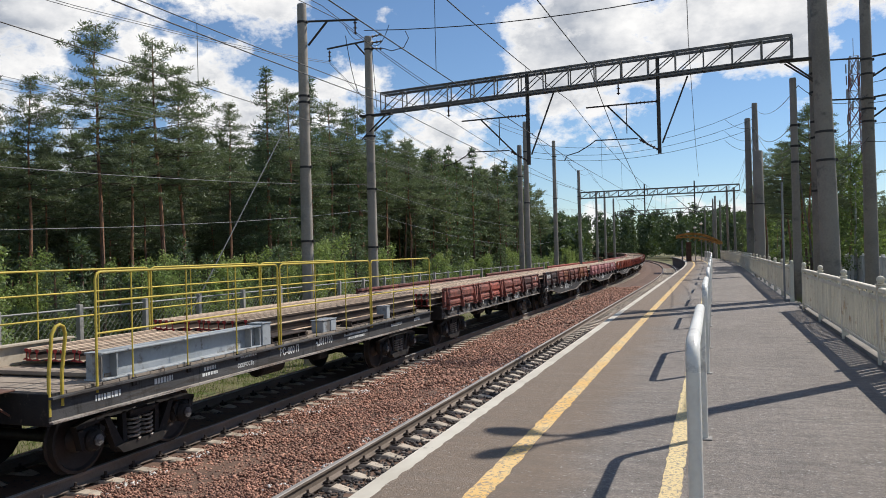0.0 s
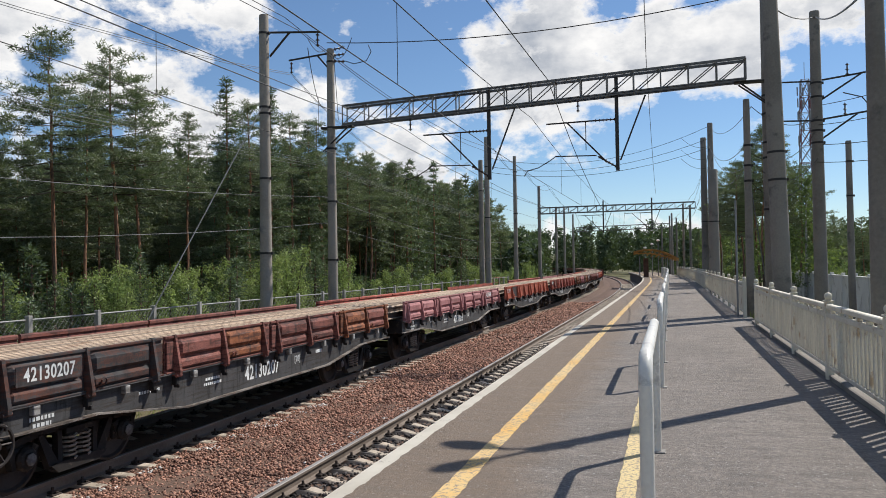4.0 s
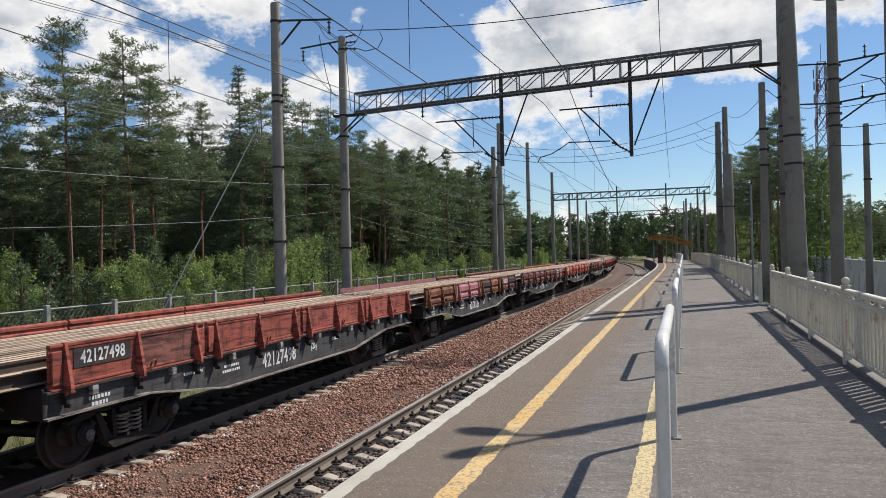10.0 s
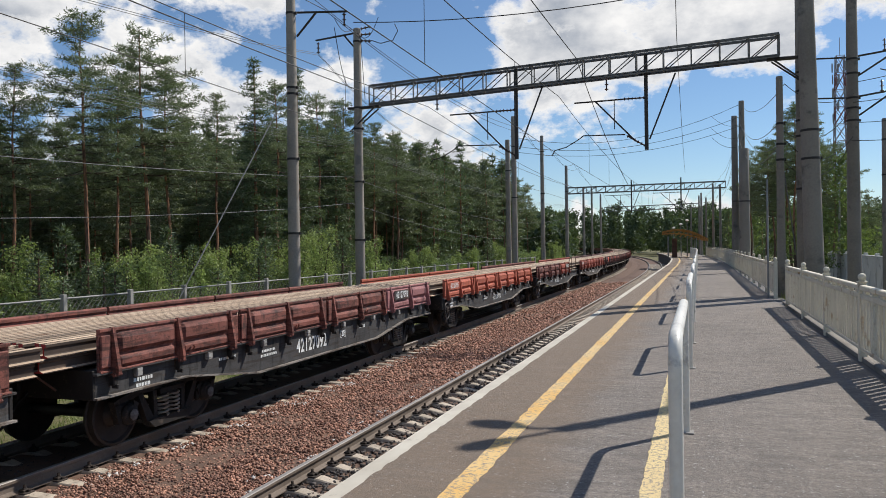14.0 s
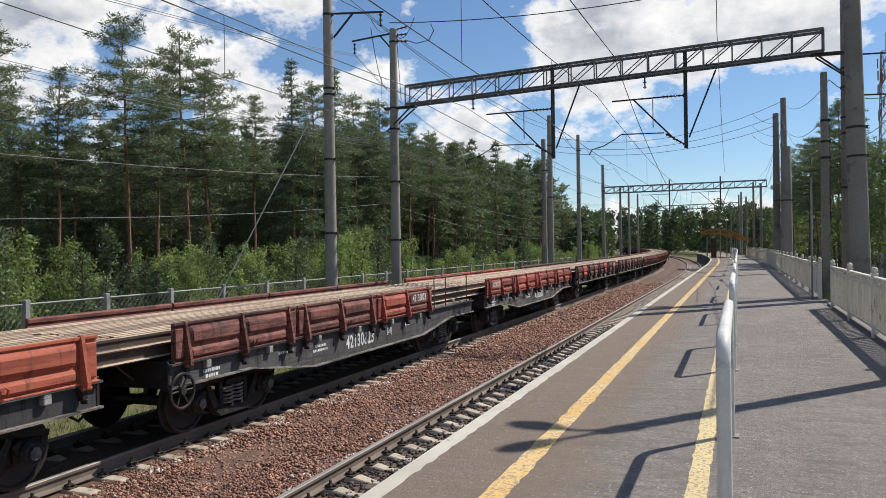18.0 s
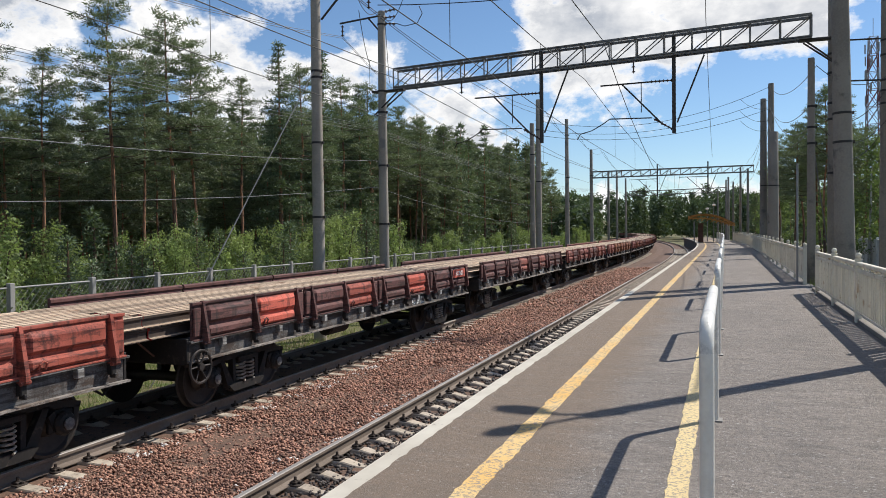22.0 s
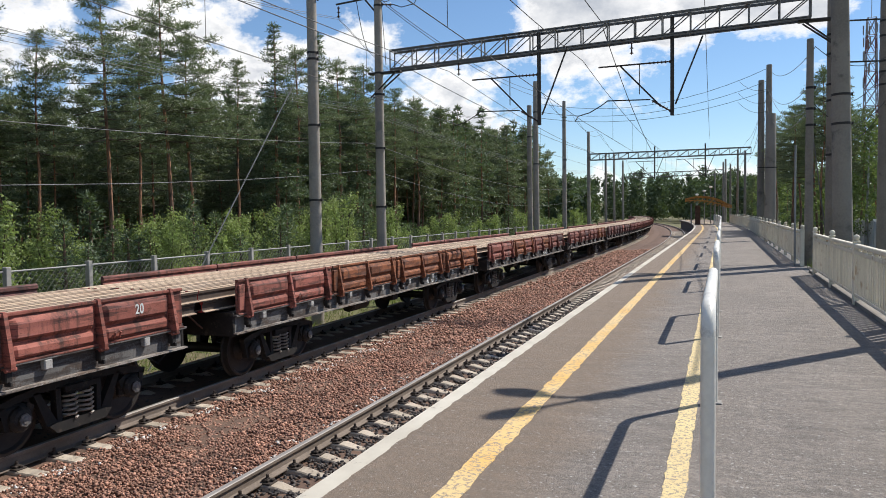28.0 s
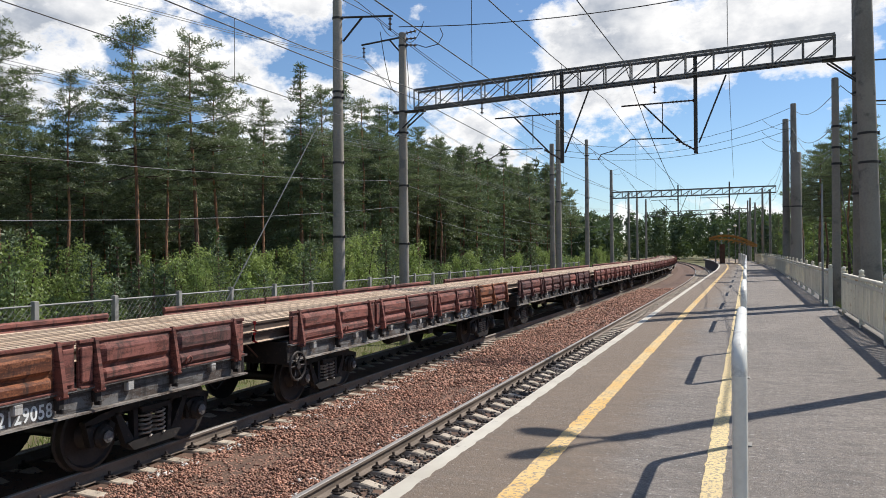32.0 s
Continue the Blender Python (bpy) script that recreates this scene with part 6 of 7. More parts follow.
def back_wall():
    f = thing("panel_wall", None, "pale whitewashed concrete panel wall beyond the platform fence", "wall", kind="structure")
    white = surface("whitewashed_panels", (0.72, 0.7, 0.65), (0.6, 0.58, 0.54), 0.8, 20, 0.9, c=(0.42, 0.39, 0.35))
    pan = Geo().box(-0.06, 0.06, -1.42, 1.42, -1.6, 0.8, 0.02).box(-0.1, 0.1, -1.42, 1.42, 0.8, 0.87, 0.02).mesh("panel", white)
    post = Geo().box(-0.1, 0.1, -0.09, 0.09, -1.7, 1.0, 0.02).mesh("post", white)
    for i in range(22):
        m = pose(9.2, 14 + i * 3.0, 0)
        part("panel", pan, f, m @ pose(0, 1.5, 0))
        part("post", post, f, m)


back_wall()


def shelter():
    """The platform shelter at the far end: arched ochre lattice roof on pillars."""
    m = at_line(-0.8, 98)
    t = thing("platform_shelter", m, "platform shelter with an arched ochre lattice roof on grey pillars", "shelter")
    ochre = surface("ochre_roof_paint", (0.5, 0.26, 0.07), (0.4, 0.2, 0.06), 1, 14, 0.7)
    for y in (-2.5, 2.5):
        for q in (0.0, 0.55):
            pts = [(-2.6 + 5.2 * i / 10, y, 3.0 - 0.9 * (i / 10) ** 1.4 + 0.55 * math.sin(math.pi * i / 10) * (1 - q) - q * 0.25) for i in range(11)]
            part("arch", Geo().tube(pts, 0.06, 6).mesh("arch", ochre), t)
        for i in range(10):
            x0 = -2.6 + 0.52 * i
            z = 3.0 - 0.9 * (i / 10) ** 1.4
            part("lattice", bars("lattice", [((x0, y, z - 0.25), (x0 + 0.52, y, z + 0.3 * math.sin(math.pi * (i + 1) / 10)))], 0.035, ochre), t)
    n = 10
    g = Geo()
    top = [(-2.6 + 5.2 * i / n, 3.06 - 0.9 * (i / n) ** 1.4 + 0.55 * math.sin(math.pi * i / n)) for i in range(n + 1)]
    vs = [(x, y, z + dz) for dz in (0, 0.06) for y in (-2.8, 2.8) for x, z in top]
    k = n + 1
    fs = []
    for i in range(n):
        fs += [(i, i + 1, k + i + 1, k + i), (2 * k + i, 3 * k + i, 3 * k + i + 1, 2 * k + i + 1), (i, 2 * k + i, 2 * k + i + 1, i + 1), (k + i, k + i + 1, 3 * k + i + 1, 3 * k + i)]
    fs += [(0, k, 3 * k, 2 * k), (n, 2 * k + n, 3 * k + n, k + n)]
    part("roof", g.add(vs, fs).mesh("roof", ochre), t)
    part("pillar", Geo().box(-1.45, -0.85, -0.6, 0.6, 0, 2.2, 0.03).box(-1.5, -0.8, -0.65, 0.65, 2.2, 2.3, 0.02).mesh("pillar", STEP_RUST), t)
    for x in (-1.9, 1.3):
        for y in (-2.3, 2.3):
            part("post", Geo().tube([(x, y, 0), (x, y, 2.5)], 0.05, 8).mesh("post", GALVANISED), t)


shelter()


def lamp_post(off, s, h):
    t = thing("platform_lamp", at_line(off, s), "slim grey platform lamp post with a white head", "lamp post", "platform lamps")
    part("pole", Geo().tube([(0, 0, 0), (0, 0, h)], 0.06, 8, r1=0.04).mesh("pole", GALVANISED), t)
    part("head", Geo().lathe("z", [(h, 0.05), (h + 0.08, 0.22), (h + 0.2, 0.2), (h + 0.26, 0.06)], 10).mesh("head", WHITE_RAIL, smooth=True), t)


for off, s, h in ((-1.7, 110, 3.7), (-1.0, 104, 4.05), (-0.35, 101, 4.45)):
    lamp_post(off, s, h)
slim = thing("thin_pole", at_line(FENCE_X - 0.2, 25.2), "thin grey steel pole on the platform by the fence", "pole")
part("shaft", Geo().tube([(0, 0, 0), (0, 0, 3.6)], 0.03, 8).mesh("shaft", GALVANISED), slim)


def cell_tower(x, y, base, h):
    t = thing("radio_tower", (x, y, base), "red and white lattice radio tower with aerials behind the trees", "radio tower")
    red = surface("tower_red", (0.2, 0.085, 0.085), (0.16, 0.07, 0.07), 1, 8, 0.6)
    white = surface("tower_white", (0.3, 0.28, 0.3), (0.24, 0.22, 0.24), 1, 8, 0.6)
    n = 12
    for i in range(n):
        z0, z1 = h * i / n, h * (i + 1) / n
        w0, w1 = 1.35 - 0.75 * i / n, 1.35 - 0.75 * (i + 1) / n
        colour = red if i % 2 == 0 else white
        for sx, sy in ((1, 1), (1, -1), (-1, -1), (-1, 1)):
            tx, ty = -sy, sx
            leg = part("leg", Geo().tube([(sx * w0, sy * w0, z0), (sx * w1, sy * w1, z1)], 0.09, 5).mesh("leg", colour), t)
            part("brace", Geo().tube([(sx * w0, sy * w0, z0), (tx * w1, ty * w1, z1)], 0.05, 4).mesh("brace", colour), leg)
            part("brace", Geo().tube([(tx * w0, ty * w0, z0), (sx * w1, sy * w1, z1)], 0.05, 4).mesh("brace", colour), leg)
            part("strut", Geo().tube([(sx * w1, sy * w1, z1), (tx * w1, ty * w1, z1)], 0.05, 4).mesh("strut", colour), leg)
    for i in range(20):
        a = i * math.pi / 4 + i
        part("aerial", Geo().box(-0.11, 0.11, -0.08, 0.08, 0, 1.5, 0.03).mesh("aerial", GALVANISED), t, (1.2 * math.cos(a), 1.2 * math.sin(a), h - 2.5 - (i % 5) * 2.1, 0, 0, math.degrees(a) + 90))
    part("mast_top", Geo().tube([(0, 0, h), (0, 0, h + 3)], 0.05, 5).mesh("mast_top", white), t)


cell_tower(22.3, 140, -1.5, 33.5)


def hut(x, y):
    t = thing("small_house", (x, y, -1.4), "small wooden house with a grey pitched roof among bushes", "house")
    part("wall", Geo().box(-3, 3, -2.5, 2.5, 0, 2.6, 0.02).mesh("wall", surface("weathered_boards", (0.3, 0.27, 0.23), (0.22, 0.2, 0.17), 1, 10)), t)
    part("roof", Geo().prism([(-2.9, 2.5), (0, 4.4), (2.9, 2.5), (2.9, 2.62), (0, 4.55), (-2.9, 2.62)], -3.4, 3.4, "x").mesh("roof", surface("slate_roof", (0.32, 0.32, 0.32), (0.25, 0.25, 0.25), 1, 10)), t)


hut(21.5, 74)


def mast_head(m):
    """Cross-arms and insulator strings on the mast that stands close behind the fence."""
    o = -m.matrix_world.translation
    for tip in ((2.12, 12.22, 7.36), (2.14, 11.02, 7.36)):
        foot, tip = Vector((2.85, 11.97, 7.02)), Vector(tip)
        bend = foot.lerp(tip, 0.35) + Vector((0, 0, 0.16))
        arm = part("lamp_arm", Geo().tube([foot + o, foot.lerp(bend, 0.6) + Vector((0, 0, 0.06)) + o, bend + o], 0.035, 8).mesh("lamp_arm", GALVANISED, smooth=True), m)
        part("lamp_head", LAMP_HEAD, arm, between(bend + o, tip + o))


LAMP_HEAD = Geo().lathe("z", [(-0.04, 0.04), (0.05, 0.07), (0.16, 0.13), (0.34, 0.15), (0.48, 0.11), (0.56, 0.03)], 12).mesh("lamp_head", GALVANISED, smooth=True)
bpy.context.view_layer.update()
mast_head(near_mast)


def line_mast_arms(m):
    """Brackets, insulators and slack loops on the mast with cable brackets."""
    o = -m.matrix_world.translation
    x, y = 5.1, 29.8
    for z, reach in ((8.07, 2.1), (6.67, 1.9)):
        mast_arm(m, [((x, y, z), (x + reach, y, z + 0.25)), ((x, y, z - 0.8), (x + reach * 0.7, y, z + 0.15))], (x + reach - 0.1, y, z + 0.25))
        arm = part("cross_arm", bars("cross_arm", [(Vector((x, y, z)) + o, Vector((x - 1.2, y, z + 0.05)) + o)], 0.03, DARK_STEEL), m)
        part("insulator", INS_SMALL, arm, Matrix.Translation(Vector((x - 1.15, y, z + 0.05)) + o))
        part("insulator", INS_SMALL, arm, Matrix.Translation(Vector((x + reach * 0.5, y, z + 0.12)) + o))
    loop = [(x + 0.9, y, 7.6), (x + 1.5, y, 7.4), (x + 2.0, y, 6.7), (x + 2.2, y, 5.7)]
    part("slack_loop", Geo().tube([Vector(p) + o for p in loop], 0.02, 6).mesh("slack_loop", WIRE), m)


line_mast_arms(line_mast)

# ---- trees ----
def leafy(centres, per, spread, size, rng, flat=1.0, long=1.6, brush=False):
    """Small leaf blades scattered round the centres, or bristling out of them: arrays of vertices and faces."""
    c = np.repeat(np.asarray(centres, float), per, axis=0)
    n = len(c)
    d = rng.normal(size=(n, 3))
    if brush:
        d[:, 2] = d[:, 2] * 0.6 + 0.35
    d /= np.linalg.norm(d, axis=1)[:, None]
    c = c + (d * spread * 0.5 * rng.uniform(0, 1, (n, 1)) if brush else rng.normal(size=(n, 3)) * np.array([spread, spread, spread * flat]))
    e = np.cross(d, rng.normal(size=(n, 3)))
    e /= np.linalg.norm(e, axis=1)[:, None] + 1e-9
    s = size * rng.uniform(0.55, 1.3, n)[:, None]
    if brush:
        v = np.stack([c - e * s * 0.33, c + e * s * 0.33, c + d * s * long], 1)
        return v.reshape(-1, 3), np.arange(n * 3).reshape(n, 3)
    v = np.stack([c - d * s * long * 0.5, c + e * s * 0.6, c + d * s * long * 0.5 - e * s * 0.35], 1)
    return v.reshape(-1, 3), np.arange(n * 3).reshape(n, 3)


def blades_mesh(name, v, f, mat, twigs=None, twig_mat=None):
    me = bpy.data.meshes.new(name)
    vs, fs, ms = v.tolist(), [tuple(q) for q in f.tolist()], [0] * len(f)
    if twigs is not None:
        n = len(vs)
        vs += twigs.v
        fs += [tuple(n + i for i in q) for q in twigs.f]
        ms += [1] * len(twigs.f)
    me.from_pydata(vs, [], fs)
    me.materials.append(mat)
    if twigs is not None:
        me.materials.append(twig_mat)
        me.polygons.foreach_set("material_index", ms)
    return me


def pine(seed, height, bare, wide, blades=32, dense=1.45, size=0.072, fine=True):
    """A Scots pine: tall bare trunk, whorls of limbs that carry flat sprays of needle tufts, dead twigs below."""
    rng, nr = random.Random(seed), np.random.default_rng(seed)
    t = thing("pine_tree", None, "tall Scots pine with an orange-brown trunk and ragged dark green crown", "tree", "pines of the wood")
    pts, x, y = [], 0.0, 0.0
    for i in range(9):
        pts.append((x, y, height * i / 8 - (0.4 if i == 0 else 0)))
        x += rng.uniform(-0.14, 0.14)
        y += rng.uniform(-0.14, 0.14)
    part("trunk", Geo().tube(pts, 0.135 if fine else 0.11, 8 if fine else 5, r1=0.025).mesh("trunk", BARK, smooth=True), t)

    def at(z):
        u = min(7.999, max(0, z / height * 8))
        i = int(u)
        a, b = Vector(pts[i]), Vector(pts[min(i + 1, 8)])
        return a.lerp(b, u - i)
    tufts, twigs = [], Geo()
    z = bare * height
    while z < height - 0.25:
        u = (z - bare * height) / (height * (1 - bare))
        reach = wide * (0.55 + 0.6 * math.sin(math.pi * min(1, u * 0.9 + 0.12))) * (1.08 - u * 0.66)
        a0 = rng.uniform(0, 6.283)
        limbs = rng.randint(4, 6)
        for b in range(limbs):
            if rng.random() < 0.14:
                continue
            a = a0 + 6.283 * b / limbs + rng.uniform(-0.35, 0.35)
            L = reach * rng.choice((0.55, 0.75, 0.9, 1.05, 1.3)) * rng.uniform(0.9, 1.1)
            o = at(z + rng.uniform(-0.1, 0.1))
            rise = rng.uniform(-0.14, 0.12) + 0.5 * u * u
            tip = o + Vector((math.cos(a) * L, math.sin(a) * L, L * rise))
            twigs.tube([o, o.lerp(tip, 0.5) + Vector((0, 0, -0.06 * L)), tip] if fine else [o, tip], 0.035 * (1.1 - u), 3, r1=0.008, cap=False)
            n = max(3, int(L / 0.24 * dense))
            for j in range(n):
                q = 0.28 + 0.74 * (j + rng.random()) / n
                side = Vector((-math.sin(a), math.cos(a), 0)) * rng.uniform(-0.34, 0.34) * L * min(q, 0.75)
                tufts.append(o.lerp(tip, q) + side + Vector((0, 0, rng.uniform(-0.05, 0.07))))
        z += rng.uniform(0.36, 0.54)
    for j in range(6):
        tufts.append(Vector(pts[-1]) + Vector((rng.uniform(-0.08, 0.08), rng.uniform(-0.08, 0.08), -1.0 + 0.2 * j)))
    z = 0.25 * height
    while z < bare * height:
        a = rng.uniform(0, 2 * math.pi)
        L = rng.uniform(0.4, 1.5)
        o = at(z)
        twigs.tube([o, o + Vector((math.cos(a) * L, math.sin(a) * L, rng.uniform(-0.35, 0.1) * L))], 0.018, 3, r1=0.005, cap=False)
        z += rng.uniform(0.35, 0.9)
    v, f = leafy(tufts, blades, 0.44, size, nr, 0.55, 2.0, True)
    part("crown", blades_mesh("crown", v, f, NEEDLES, twigs, TWIG), t)
    return t


def spruce(seed, height, wide, blades=9, size=0.09, gap=1.0):
    """A spruce: full cone of drooping limbs almost down to the ground."""
    rng, nr = random.Random(seed), np.random.default_rng(seed)
    t = thing("spruce_tree", None, "dark green spruce with drooping layered branches", "tree", "spruces of the wood")
    part("trunk", Geo().tube([(0, 0, -0.4), (0, 0, height)], 0.15, 7, r1=0.02).mesh("trunk", BARK), t)
    tufts, twigs = [], Geo()
    z = 0.08 * height
    while z < height:
        u = z / height
        reach = wide * (1 - u) ** 0.85 + 0.12
        for b in range(5 if height > 6 else 4):
            a = rng.uniform(0, 2 * math.pi)
            L = reach * rng.uniform(0.6, 1.1)
            o = Vector((0, 0, z))
            tip = o + Vector((math.cos(a) * L, math.sin(a) * L, -0.22 * L + 0.15))
            twigs.tube([o, tip], 0.02, 3, r1=0.005, cap=False)
            n = max(2, int(L / (0.24 * gap)))
            for j in range(n):
                q = 0.2 + 0.85 * (j + rng.random()) / n
                side = Vector((-math.sin(a), math.cos(a), 0)) * rng.uniform(-0.3, 0.3) * L
                tufts.append(o.lerp(tip, q) + side)
        z += (0.42 if height > 6 else 0.24) * gap
    v, f = leafy(tufts, blades, 0.5, size, nr, 0.5, 1.9, True)
    part("crown", blades_mesh("crown", v, f, SPRUCE, twigs, TWIG), t)
    return t


def birch(seed, height, wide, leaf, size, blades, trunk=True, label="young birch with light green leaves", per=1.0):
    """A young broadleaf: several stems, ascending twigs, a loose leafy outline with gaps."""
    rng, nr = random.Random(seed), np.random.default_rng(seed)
    t = thing("birch_sapling" if height < 7 else "birch_tree", None, label, "tree", "saplings along the wood's edge" if height < 7 else "birches")
    stems, tufts, twigs = Geo(), [], Geo()
    for k in range(rng.randint(2, 4) if height < 7 else 1):
        lean = Vector((rng.uniform(-0.22, 0.22), rng.uniform(-0.22, 0.22), 1)) if height < 7 else Vector((0.03, 0.02, 1))
        h = height * rng.uniform(0.7, 1.0)
        foot = Vector((rng.uniform(-0.4, 0.4), rng.uniform(-0.4, 0.4), 0)) * (wide * 0.5)
        top = foot + lean * h
        stems.tube([foot - Vector((0, 0, 0.3)), foot.lerp(top, 0.5), top], 0.012 * height + 0.01, 6, r1=0.006)
        z = 0.14 * h
        while z < h:
            u = z / h
            reach = wide * (1 - 0.72 * u) * (0.6 + 0.5 * math.sin(math.pi * min(1, u + 0.25)))
            for b in range(2):
                a = rng.uniform(0, 2 * math.pi)
                L = reach * rng.uniform(0.5, 1.15)
                o = foot.lerp(top, u)
                tip = o + Vector((math.cos(a) * L, math.sin(a) * L, L * rng.uniform(0.25, 0.9)))
                twigs.tube([o, tip], 0.01, 3, r1=0.003, cap=False)
                n = max(2, int(L / 0.2 * per))
                for j in range(n):
                    tufts.append(o.lerp(tip, 0.25 + 0.8 * (j + rng.random()) / n))
            z += (0.2 if height < 7 else 0.34)
    part("trunk", stems.mesh("trunk", BIRCH_BARK if height >= 7 else TWIG, smooth=True), t)
    v, f = leafy(tufts, blades, 0.13 if height < 7 else 0.25, size, nr, 0.9, 1.5)
    part("crown", blades_mesh("crown", v, f, leaf, twigs, TWIG), t)
    return t


def scatter(proto, places):
    """The first place takes the tree itself, the others copies of it."""
    for i, (x, y, z, turn, size) in enumerate(places):
        m = pose(x, y, z, 0, 0, turn)
        ob = proto if i == 0 else copy_thing(proto, m)
        ob.matrix_basis = m @ Matrix.Diagonal((size, size, size, 1))


def build_woods():
    rng = random.Random(77)
    tops = [pine(11, 15.0, 0.52, 2.6), pine(12, 16.5, 0.58, 2.3), pine(13, 14.0, 0.52, 2.8), pine(14, 17.0, 0.6, 2.1), pine(15, 15.5, 0.55, 2.6)]
    full = [15.0, 16.5, 14.0, 17.0, 15.5]
    deep = [pine(16, 15.0, 0.42, 2.6, 12, 1.1, 0.15, False), pine(17, 16.0, 0.34, 2.5, 12, 1.1, 0.15, False), spruce(23, 13.5, 2.6, 6, 0.2, 1.4)]
    spruces = [spruce(21, 13.5, 2.7, 14, 0.085, 0.72), spruce(22, 9.0, 2.1)]
    young = [birch(31, 4.2, 1.15, BIRCH_LEAF, 0.082, 16), birch(32, 3.4, 1.2, WILLOW_LEAF, 0.08, 16, label="bushy grey-green willow sapling"), birch(33, 4.9, 1.1, BIRCH_LEAF, 0.082, 15), birch(34, 2.6, 1.2, WILLOW_LEAF, 0.08, 17, label="low bushy willow sapling")]
    little = [spruce(41, 3.6, 1.0, 10), spruce(42, 4.6, 1.15, 10)]
    groups = tops + deep + spruces + young + little
    where = {id(p): [] for p in groups}
    ground = GROUND_Z + 0.2
    # pines that stand out against the sky: kind, stretch of the line, height of the top
    for p, y, top in ((0, 23.0, 10.6), (2, 26.9, 11.1), (4, 28.6, 9.9), (3, 31.4, 9.1), (1, 20.3, 8.1), (4, 37.6, 10.9), (0, 43.0, 11.3), (2, 46.8, 11.5), (1, 50.6, 10.6), (4, 55.3, 10.4), (3, 11.7, 9.2), (1, 13.9, 9.8), (2, 15.9, 9.9), (4, 17.7, 9.3), (0, 8.7, 8.9), (3, 5.5, 9.3), (2, 1.8, 9.3), (1, 24.7, 8.6)):
        where[id(tops[p])].append((-22.0 + rng.uniform(-0.5, 0.5), y, ground, rng.uniform(0, 360), (top - ground) / full[p]))
    for y, top in ((35.4, 11.6), (40.0, 12.0), (44.9, 11.0)):
        where[id(spruces[0])].append((-22.2, y, ground, rng.uniform(0, 360), (top - ground) / 13.5))

    def crest(y):
        """The height that the wood's tops reach along the line."""
        for a, b, ha, hb in ((-20, 22, 9.6, 8.8), (22, 35, 8.4, 8.8), (35, 40, 8.8, 10.8), (40, 52, 10.8, 11.6), (52, 62, 11.6, 10.6), (62, 110, 11.0, 13.0), (110, 140, 13.0, 11.0)):
            if a <= y < b:
                return ha + (hb - ha) * (y - a) / (b - a)
        return 9.5
    tall_of = {id(p): h for p, h in zip(tops + deep + spruces, full + [15.0, 16.0, 13.5, 13.5, 9.0])}
    y = -6.0
    while y < 126:
        for depth in range(6):
            off = -24.6 - depth * 2.5 + rng.uniform(-1.1, 1.1)
            yy = y + rng.uniform(-1.2, 1.2)
            p = rng.choice(tops + tops + [spruces[1]]) if depth < 1 and y < 62 else rng.choice(deep)
            if depth == 0 and rng.random() < 0.25:
                continue
            px, py, _ = along(off, yy)
            k = (crest(yy) - ground) / tall_of[id(p)] * (rng.uniform(0.92, 1.08) if y > 60 else rng.uniform(0.8, 0.97) if y > 42 else rng.uniform(0.72, 0.93) if depth else rng.uniform(0.62, 0.86))
            where[id(p)].append((px, py, ground, rng.uniform(0, 360), k))
            if depth == 3:
                qx, qy, _ = along(off + 1.4, yy + 1.3)
                where[id(deep[2])].append((qx, qy, ground, rng.uniform(0, 360), (crest(yy) - ground) / 13.5 * rng.uniform(0.55, 0.8)))
        y += 2.5 if y < 75 else 3.2
    # saplings and bushes before the wood
    y = -2.0
    while y < 112:
        for row in range(3 if y < 44 else 2 if y < 66 else 1):
            off = -17.3 - row * 1.5 + rng.uniform(-0.6, 0.6)
            px, py, _ = along(off, y + rng.uniform(-0.6, 0.6))
            p = rng.choice(young + young[:1] + little)
            where[id(p)].append((px, py, ground - 0.15, rng.uniform(0, 360), rng.choice((0.6, 0.68, 0.75, 0.82, 0.9)) * rng.uniform(0.9, 1.08)))
        y += 0.72 if y < 45 else 1.5
    # right of the platform
    tall = [birch(51, 13.5, 3.0, ALDER_LEAF, 0.19, 17, label="tall leafy birch behind the fence", per=0.55), birch(52, 11.0, 2.6, ALDER_LEAF, 0.19, 17, label="tall grey-green broadleaf tree behind the fence", per=0.55)]
    scatter(tall[0], [(along(o, s)[0], along(o, s)[1], -1.5, rng.uniform(0, 360), k) for o, s, k in ((8.9, 58, 0.85), (11.2, 66, 0.6), (8.0, 82, 0.9), (14.5, 78, 0.5), (7.5, 100, 0.9))])
    scatter(tall[1], [(along(o, s)[0], along(o, s)[1], -1.5, rng.uniform(0, 360), k) for o, s, k in ((7.4, 64, 0.9), (11.0, 74, 1.0), (18, 70, 0.42), (22, 64, 0.4), (27, 72, 0.45), (8.5, 118, 1.0))])
    for o, s, p, k in ((6.6, 60, 4, 0.84), (4.9, 63, 2, 0.72), (8.0, 64, 0, 0.88), (9.2, 61, 2, 0.7), (7.2, 67, 4, 0.82), (5.6, 70, 0, 0.78), (10.2, 62, 4, 0.55), (6.3, 72, 2, 0.85), (13.5, 62, 0, 0.42), (6.0, 90, 1, 0.8), (10, 96, 3, 0.85), (17, 92, 0, 0.5), (24, 86, 2, 0.5), (31, 84, 1, 0.46), (36, 78, 4, 0.46), (8, 106, 2, 0.8)):
        px, py, _ = along(o, s)
        where[id(tops[p])].append((px, py, -1.5, rng.uniform(0, 360), k))
    for i in range(40):
        o, s = rng.uniform(10.5, 30), rng.uniform(30, 80)
        px, py, _ = along(o, s)
        where[id(rng.choice(young))].append((px, py, -1.5, rng.uniform(0, 360), rng.uniform(0.6, 1.0)))
    for i in range(26):
        px, py, _ = along(rng.uniform(7, 40), rng.uniform(84, 135))
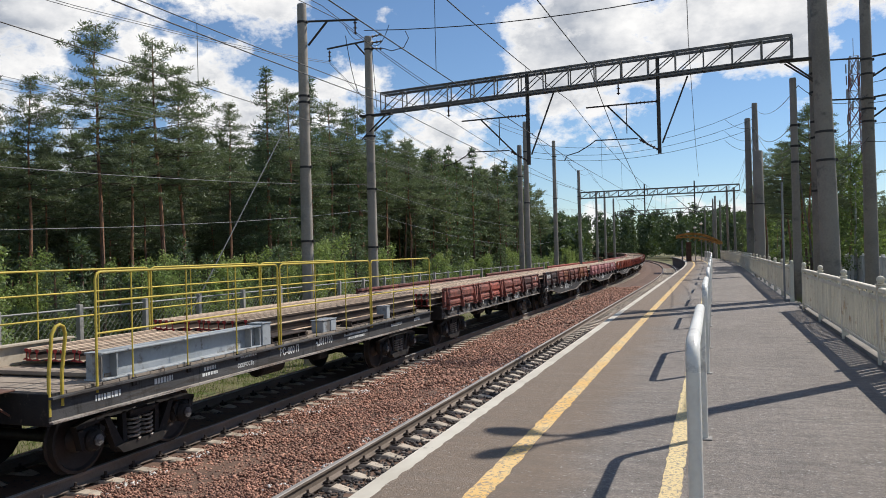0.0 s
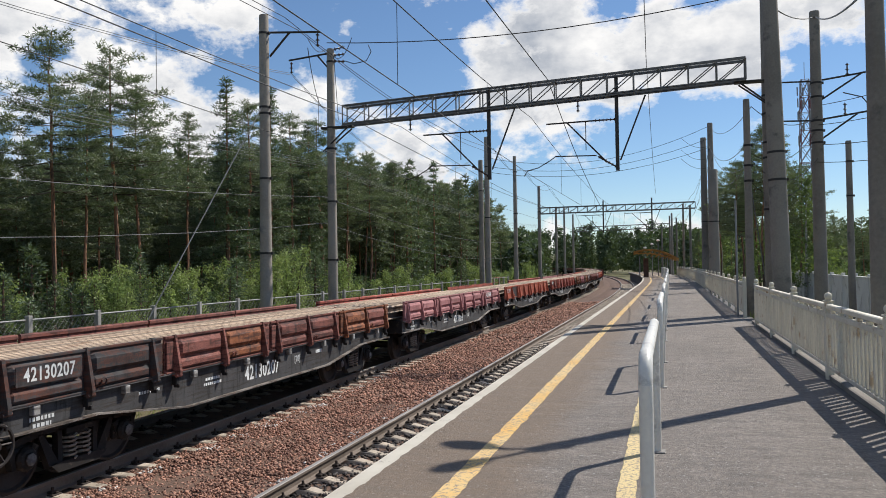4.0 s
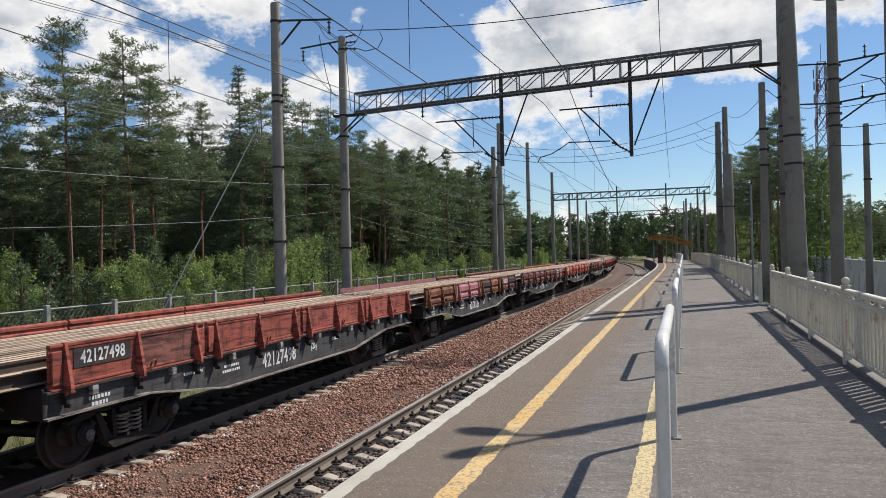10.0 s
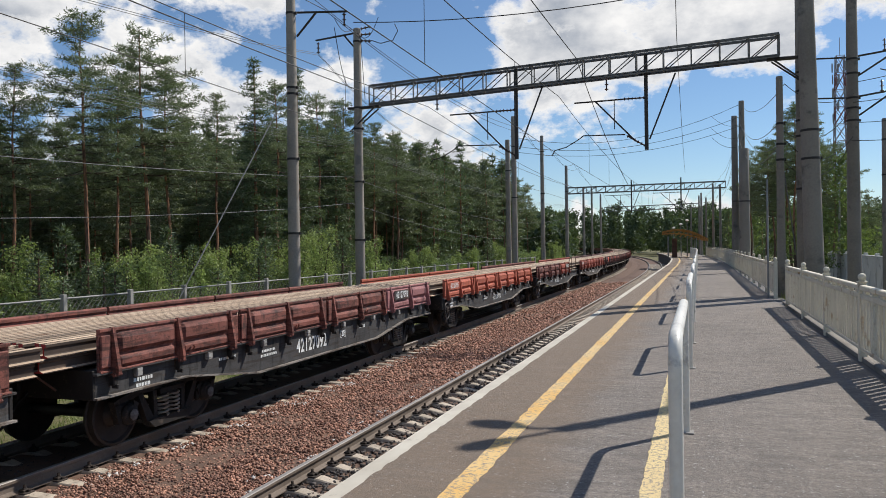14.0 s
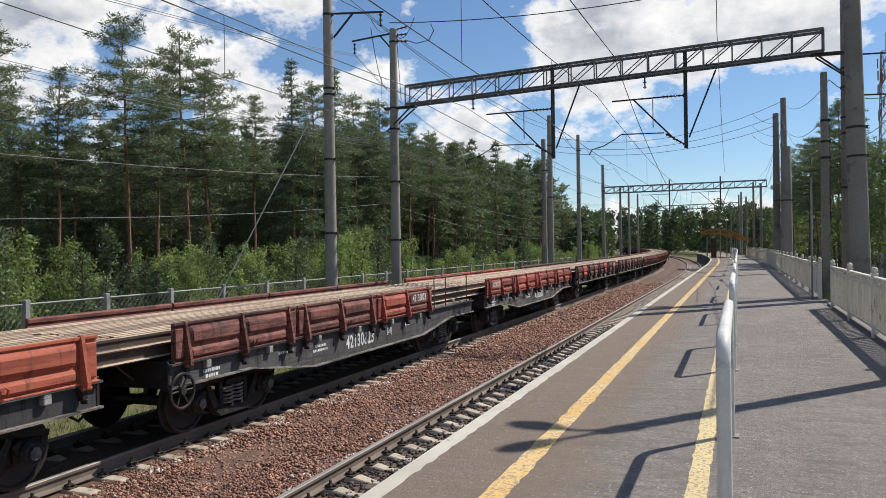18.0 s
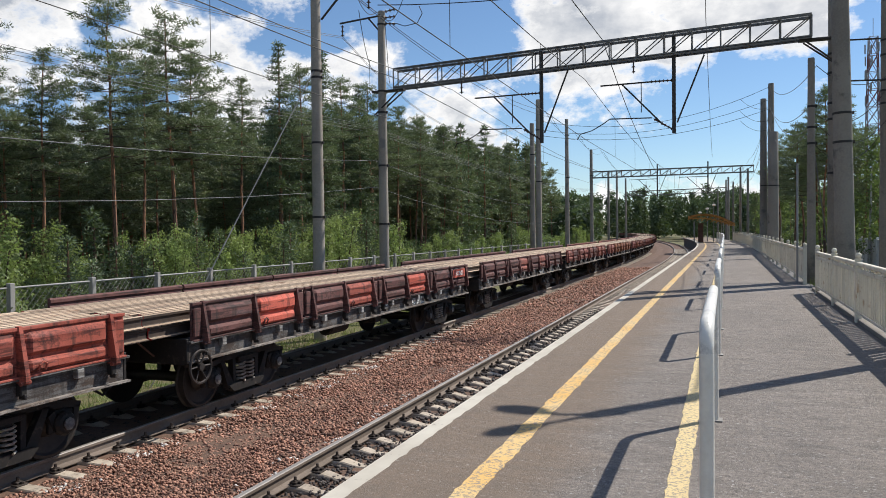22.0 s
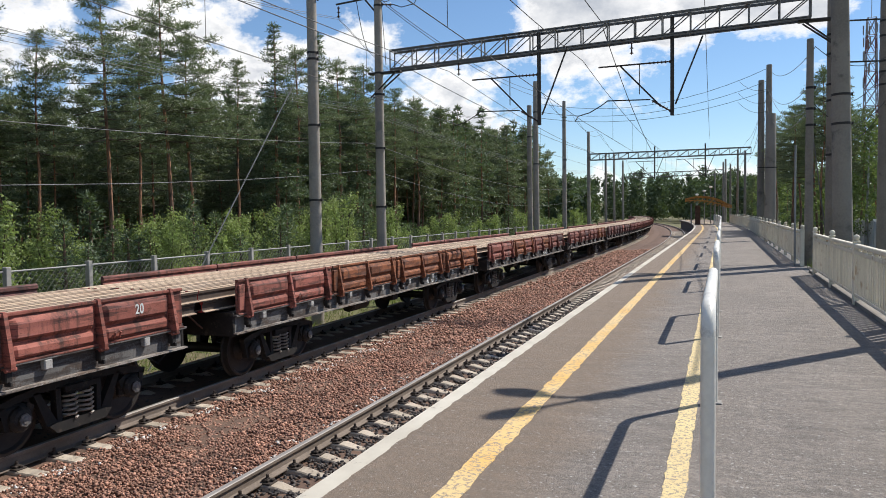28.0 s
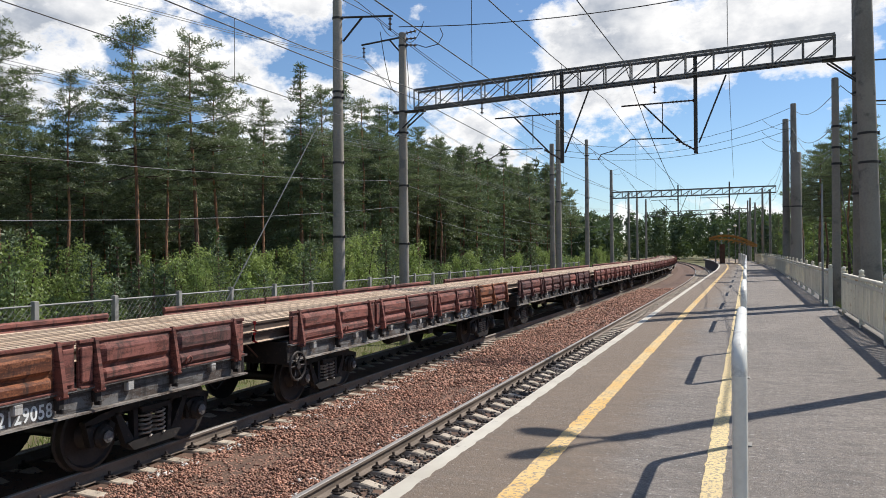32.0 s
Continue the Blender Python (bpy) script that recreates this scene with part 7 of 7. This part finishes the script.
        where[id(rng.choice(deep))].append((px, py, -1.5, rng.uniform(0, 360), rng.uniform(0.42, 0.6)))
    for i in range(10):
        px, py, _ = along(rng.uniform(3.2, 4.2), rng.uniform(24, 60))
        where[id(young[3])].append((px, py, -1.7, rng.uniform(0, 360), rng.uniform(0.4, 0.6)))
    for p in groups:
        scatter(p, where[id(p)])


def far_woods():
    """Crowns without number where the line bends out of sight, and the ridge beyond."""
    rng, nr = random.Random(5), np.random.default_rng(5)
    tufts = []
    places = []
    for i in range(300):
        s = rng.uniform(118, 330)
        places.append((*along(rng.choice((rng.uniform(-70, -19), rng.uniform(-70, -19), rng.uniform(7, 60))), s)[:2], 1.9 + s * 0.054 * rng.uniform(0.7, 1.0)))
    for i in range(330):
        places.append((rng.uniform(-130, 110), rng.uniform(230, 300), rng.uniform(11.5, 16.5)))
    for x, y, h in places:
        for k in range(48):
            u = rng.random() ** 1.1
            r = (0.3 + 1.9 * (1 - u)) * rng.random() ** 0.5
            a = rng.uniform(0, 6.283)
            tufts.append((x + r * math.cos(a), y + r * math.sin(a), GROUND_Z + h * (0.12 + 0.88 * u)))
    for i in range(420):
        x, y, _ = along(rng.uniform(-52, -40), rng.uniform(-12, 125))
        h = rng.uniform(6.5, 10.0)
        for k in range(20):
            u = rng.random()
            a, r = rng.uniform(0, 6.283), (0.5 + 1.7 * (1 - u)) * rng.random() ** 0.5
            tufts.append((x + r * math.cos(a), y + r * math.sin(a), GROUND_Z + h * u))
    v, f = leafy(tufts, 11, 0.55, 0.52, nr, 0.7, 1.9)
    solid("far_woods", blades_mesh("far_woods", v, f, FAR_LEAF), "dark pine woods that close the view along the line", "woods", kind="stuff")


build_woods()
far_woods()


def build_grass():
    rng = np.random.default_rng(3)
    spots = []
    for o0, o1, s0, s1, n in ((-15.6, -11.9, 0, 40, 2600), (FENCE_X + 0.25, FENCE_X + 1.6, 6, 30, 900)):
        spots.append(np.stack([rng.uniform(o0, o1, n), rng.uniform(s0, s1, n), np.full(n, GROUND_Z if o0 < 0 else -0.1)], 1))
    c = np.concatenate(spots)
    per = 7
    c = np.repeat(c, per, 0) + rng.normal(size=(len(c) * per, 3)) * (0.07, 0.07, 0)
    n = len(c)
    lean = rng.normal(size=(n, 3)) * (0.08, 0.08, 0)
    h = rng.uniform(0.12, 0.34, n)[:, None] * np.array([0, 0, 1.0])
    w = rng.normal(size=(n, 3)) * (1, 1, 0)
    w = w / (np.linalg.norm(w, axis=1)[:, None] + 1e-9) * 0.008
    v = np.stack([c - w, c + w, c + h + lean], 1).reshape(-1, 3)
    me = bpy.data.meshes.new("grass")
    me.from_pydata(v.tolist(), [], [tuple(q) for q in np.arange(n * 3).reshape(n, 3).tolist()])
    me.materials.append(GRASS_BLADE)
    solid("grass", me, "rough yellow-green grass beside the line", "grass", kind="stuff")


build_grass()

motions()
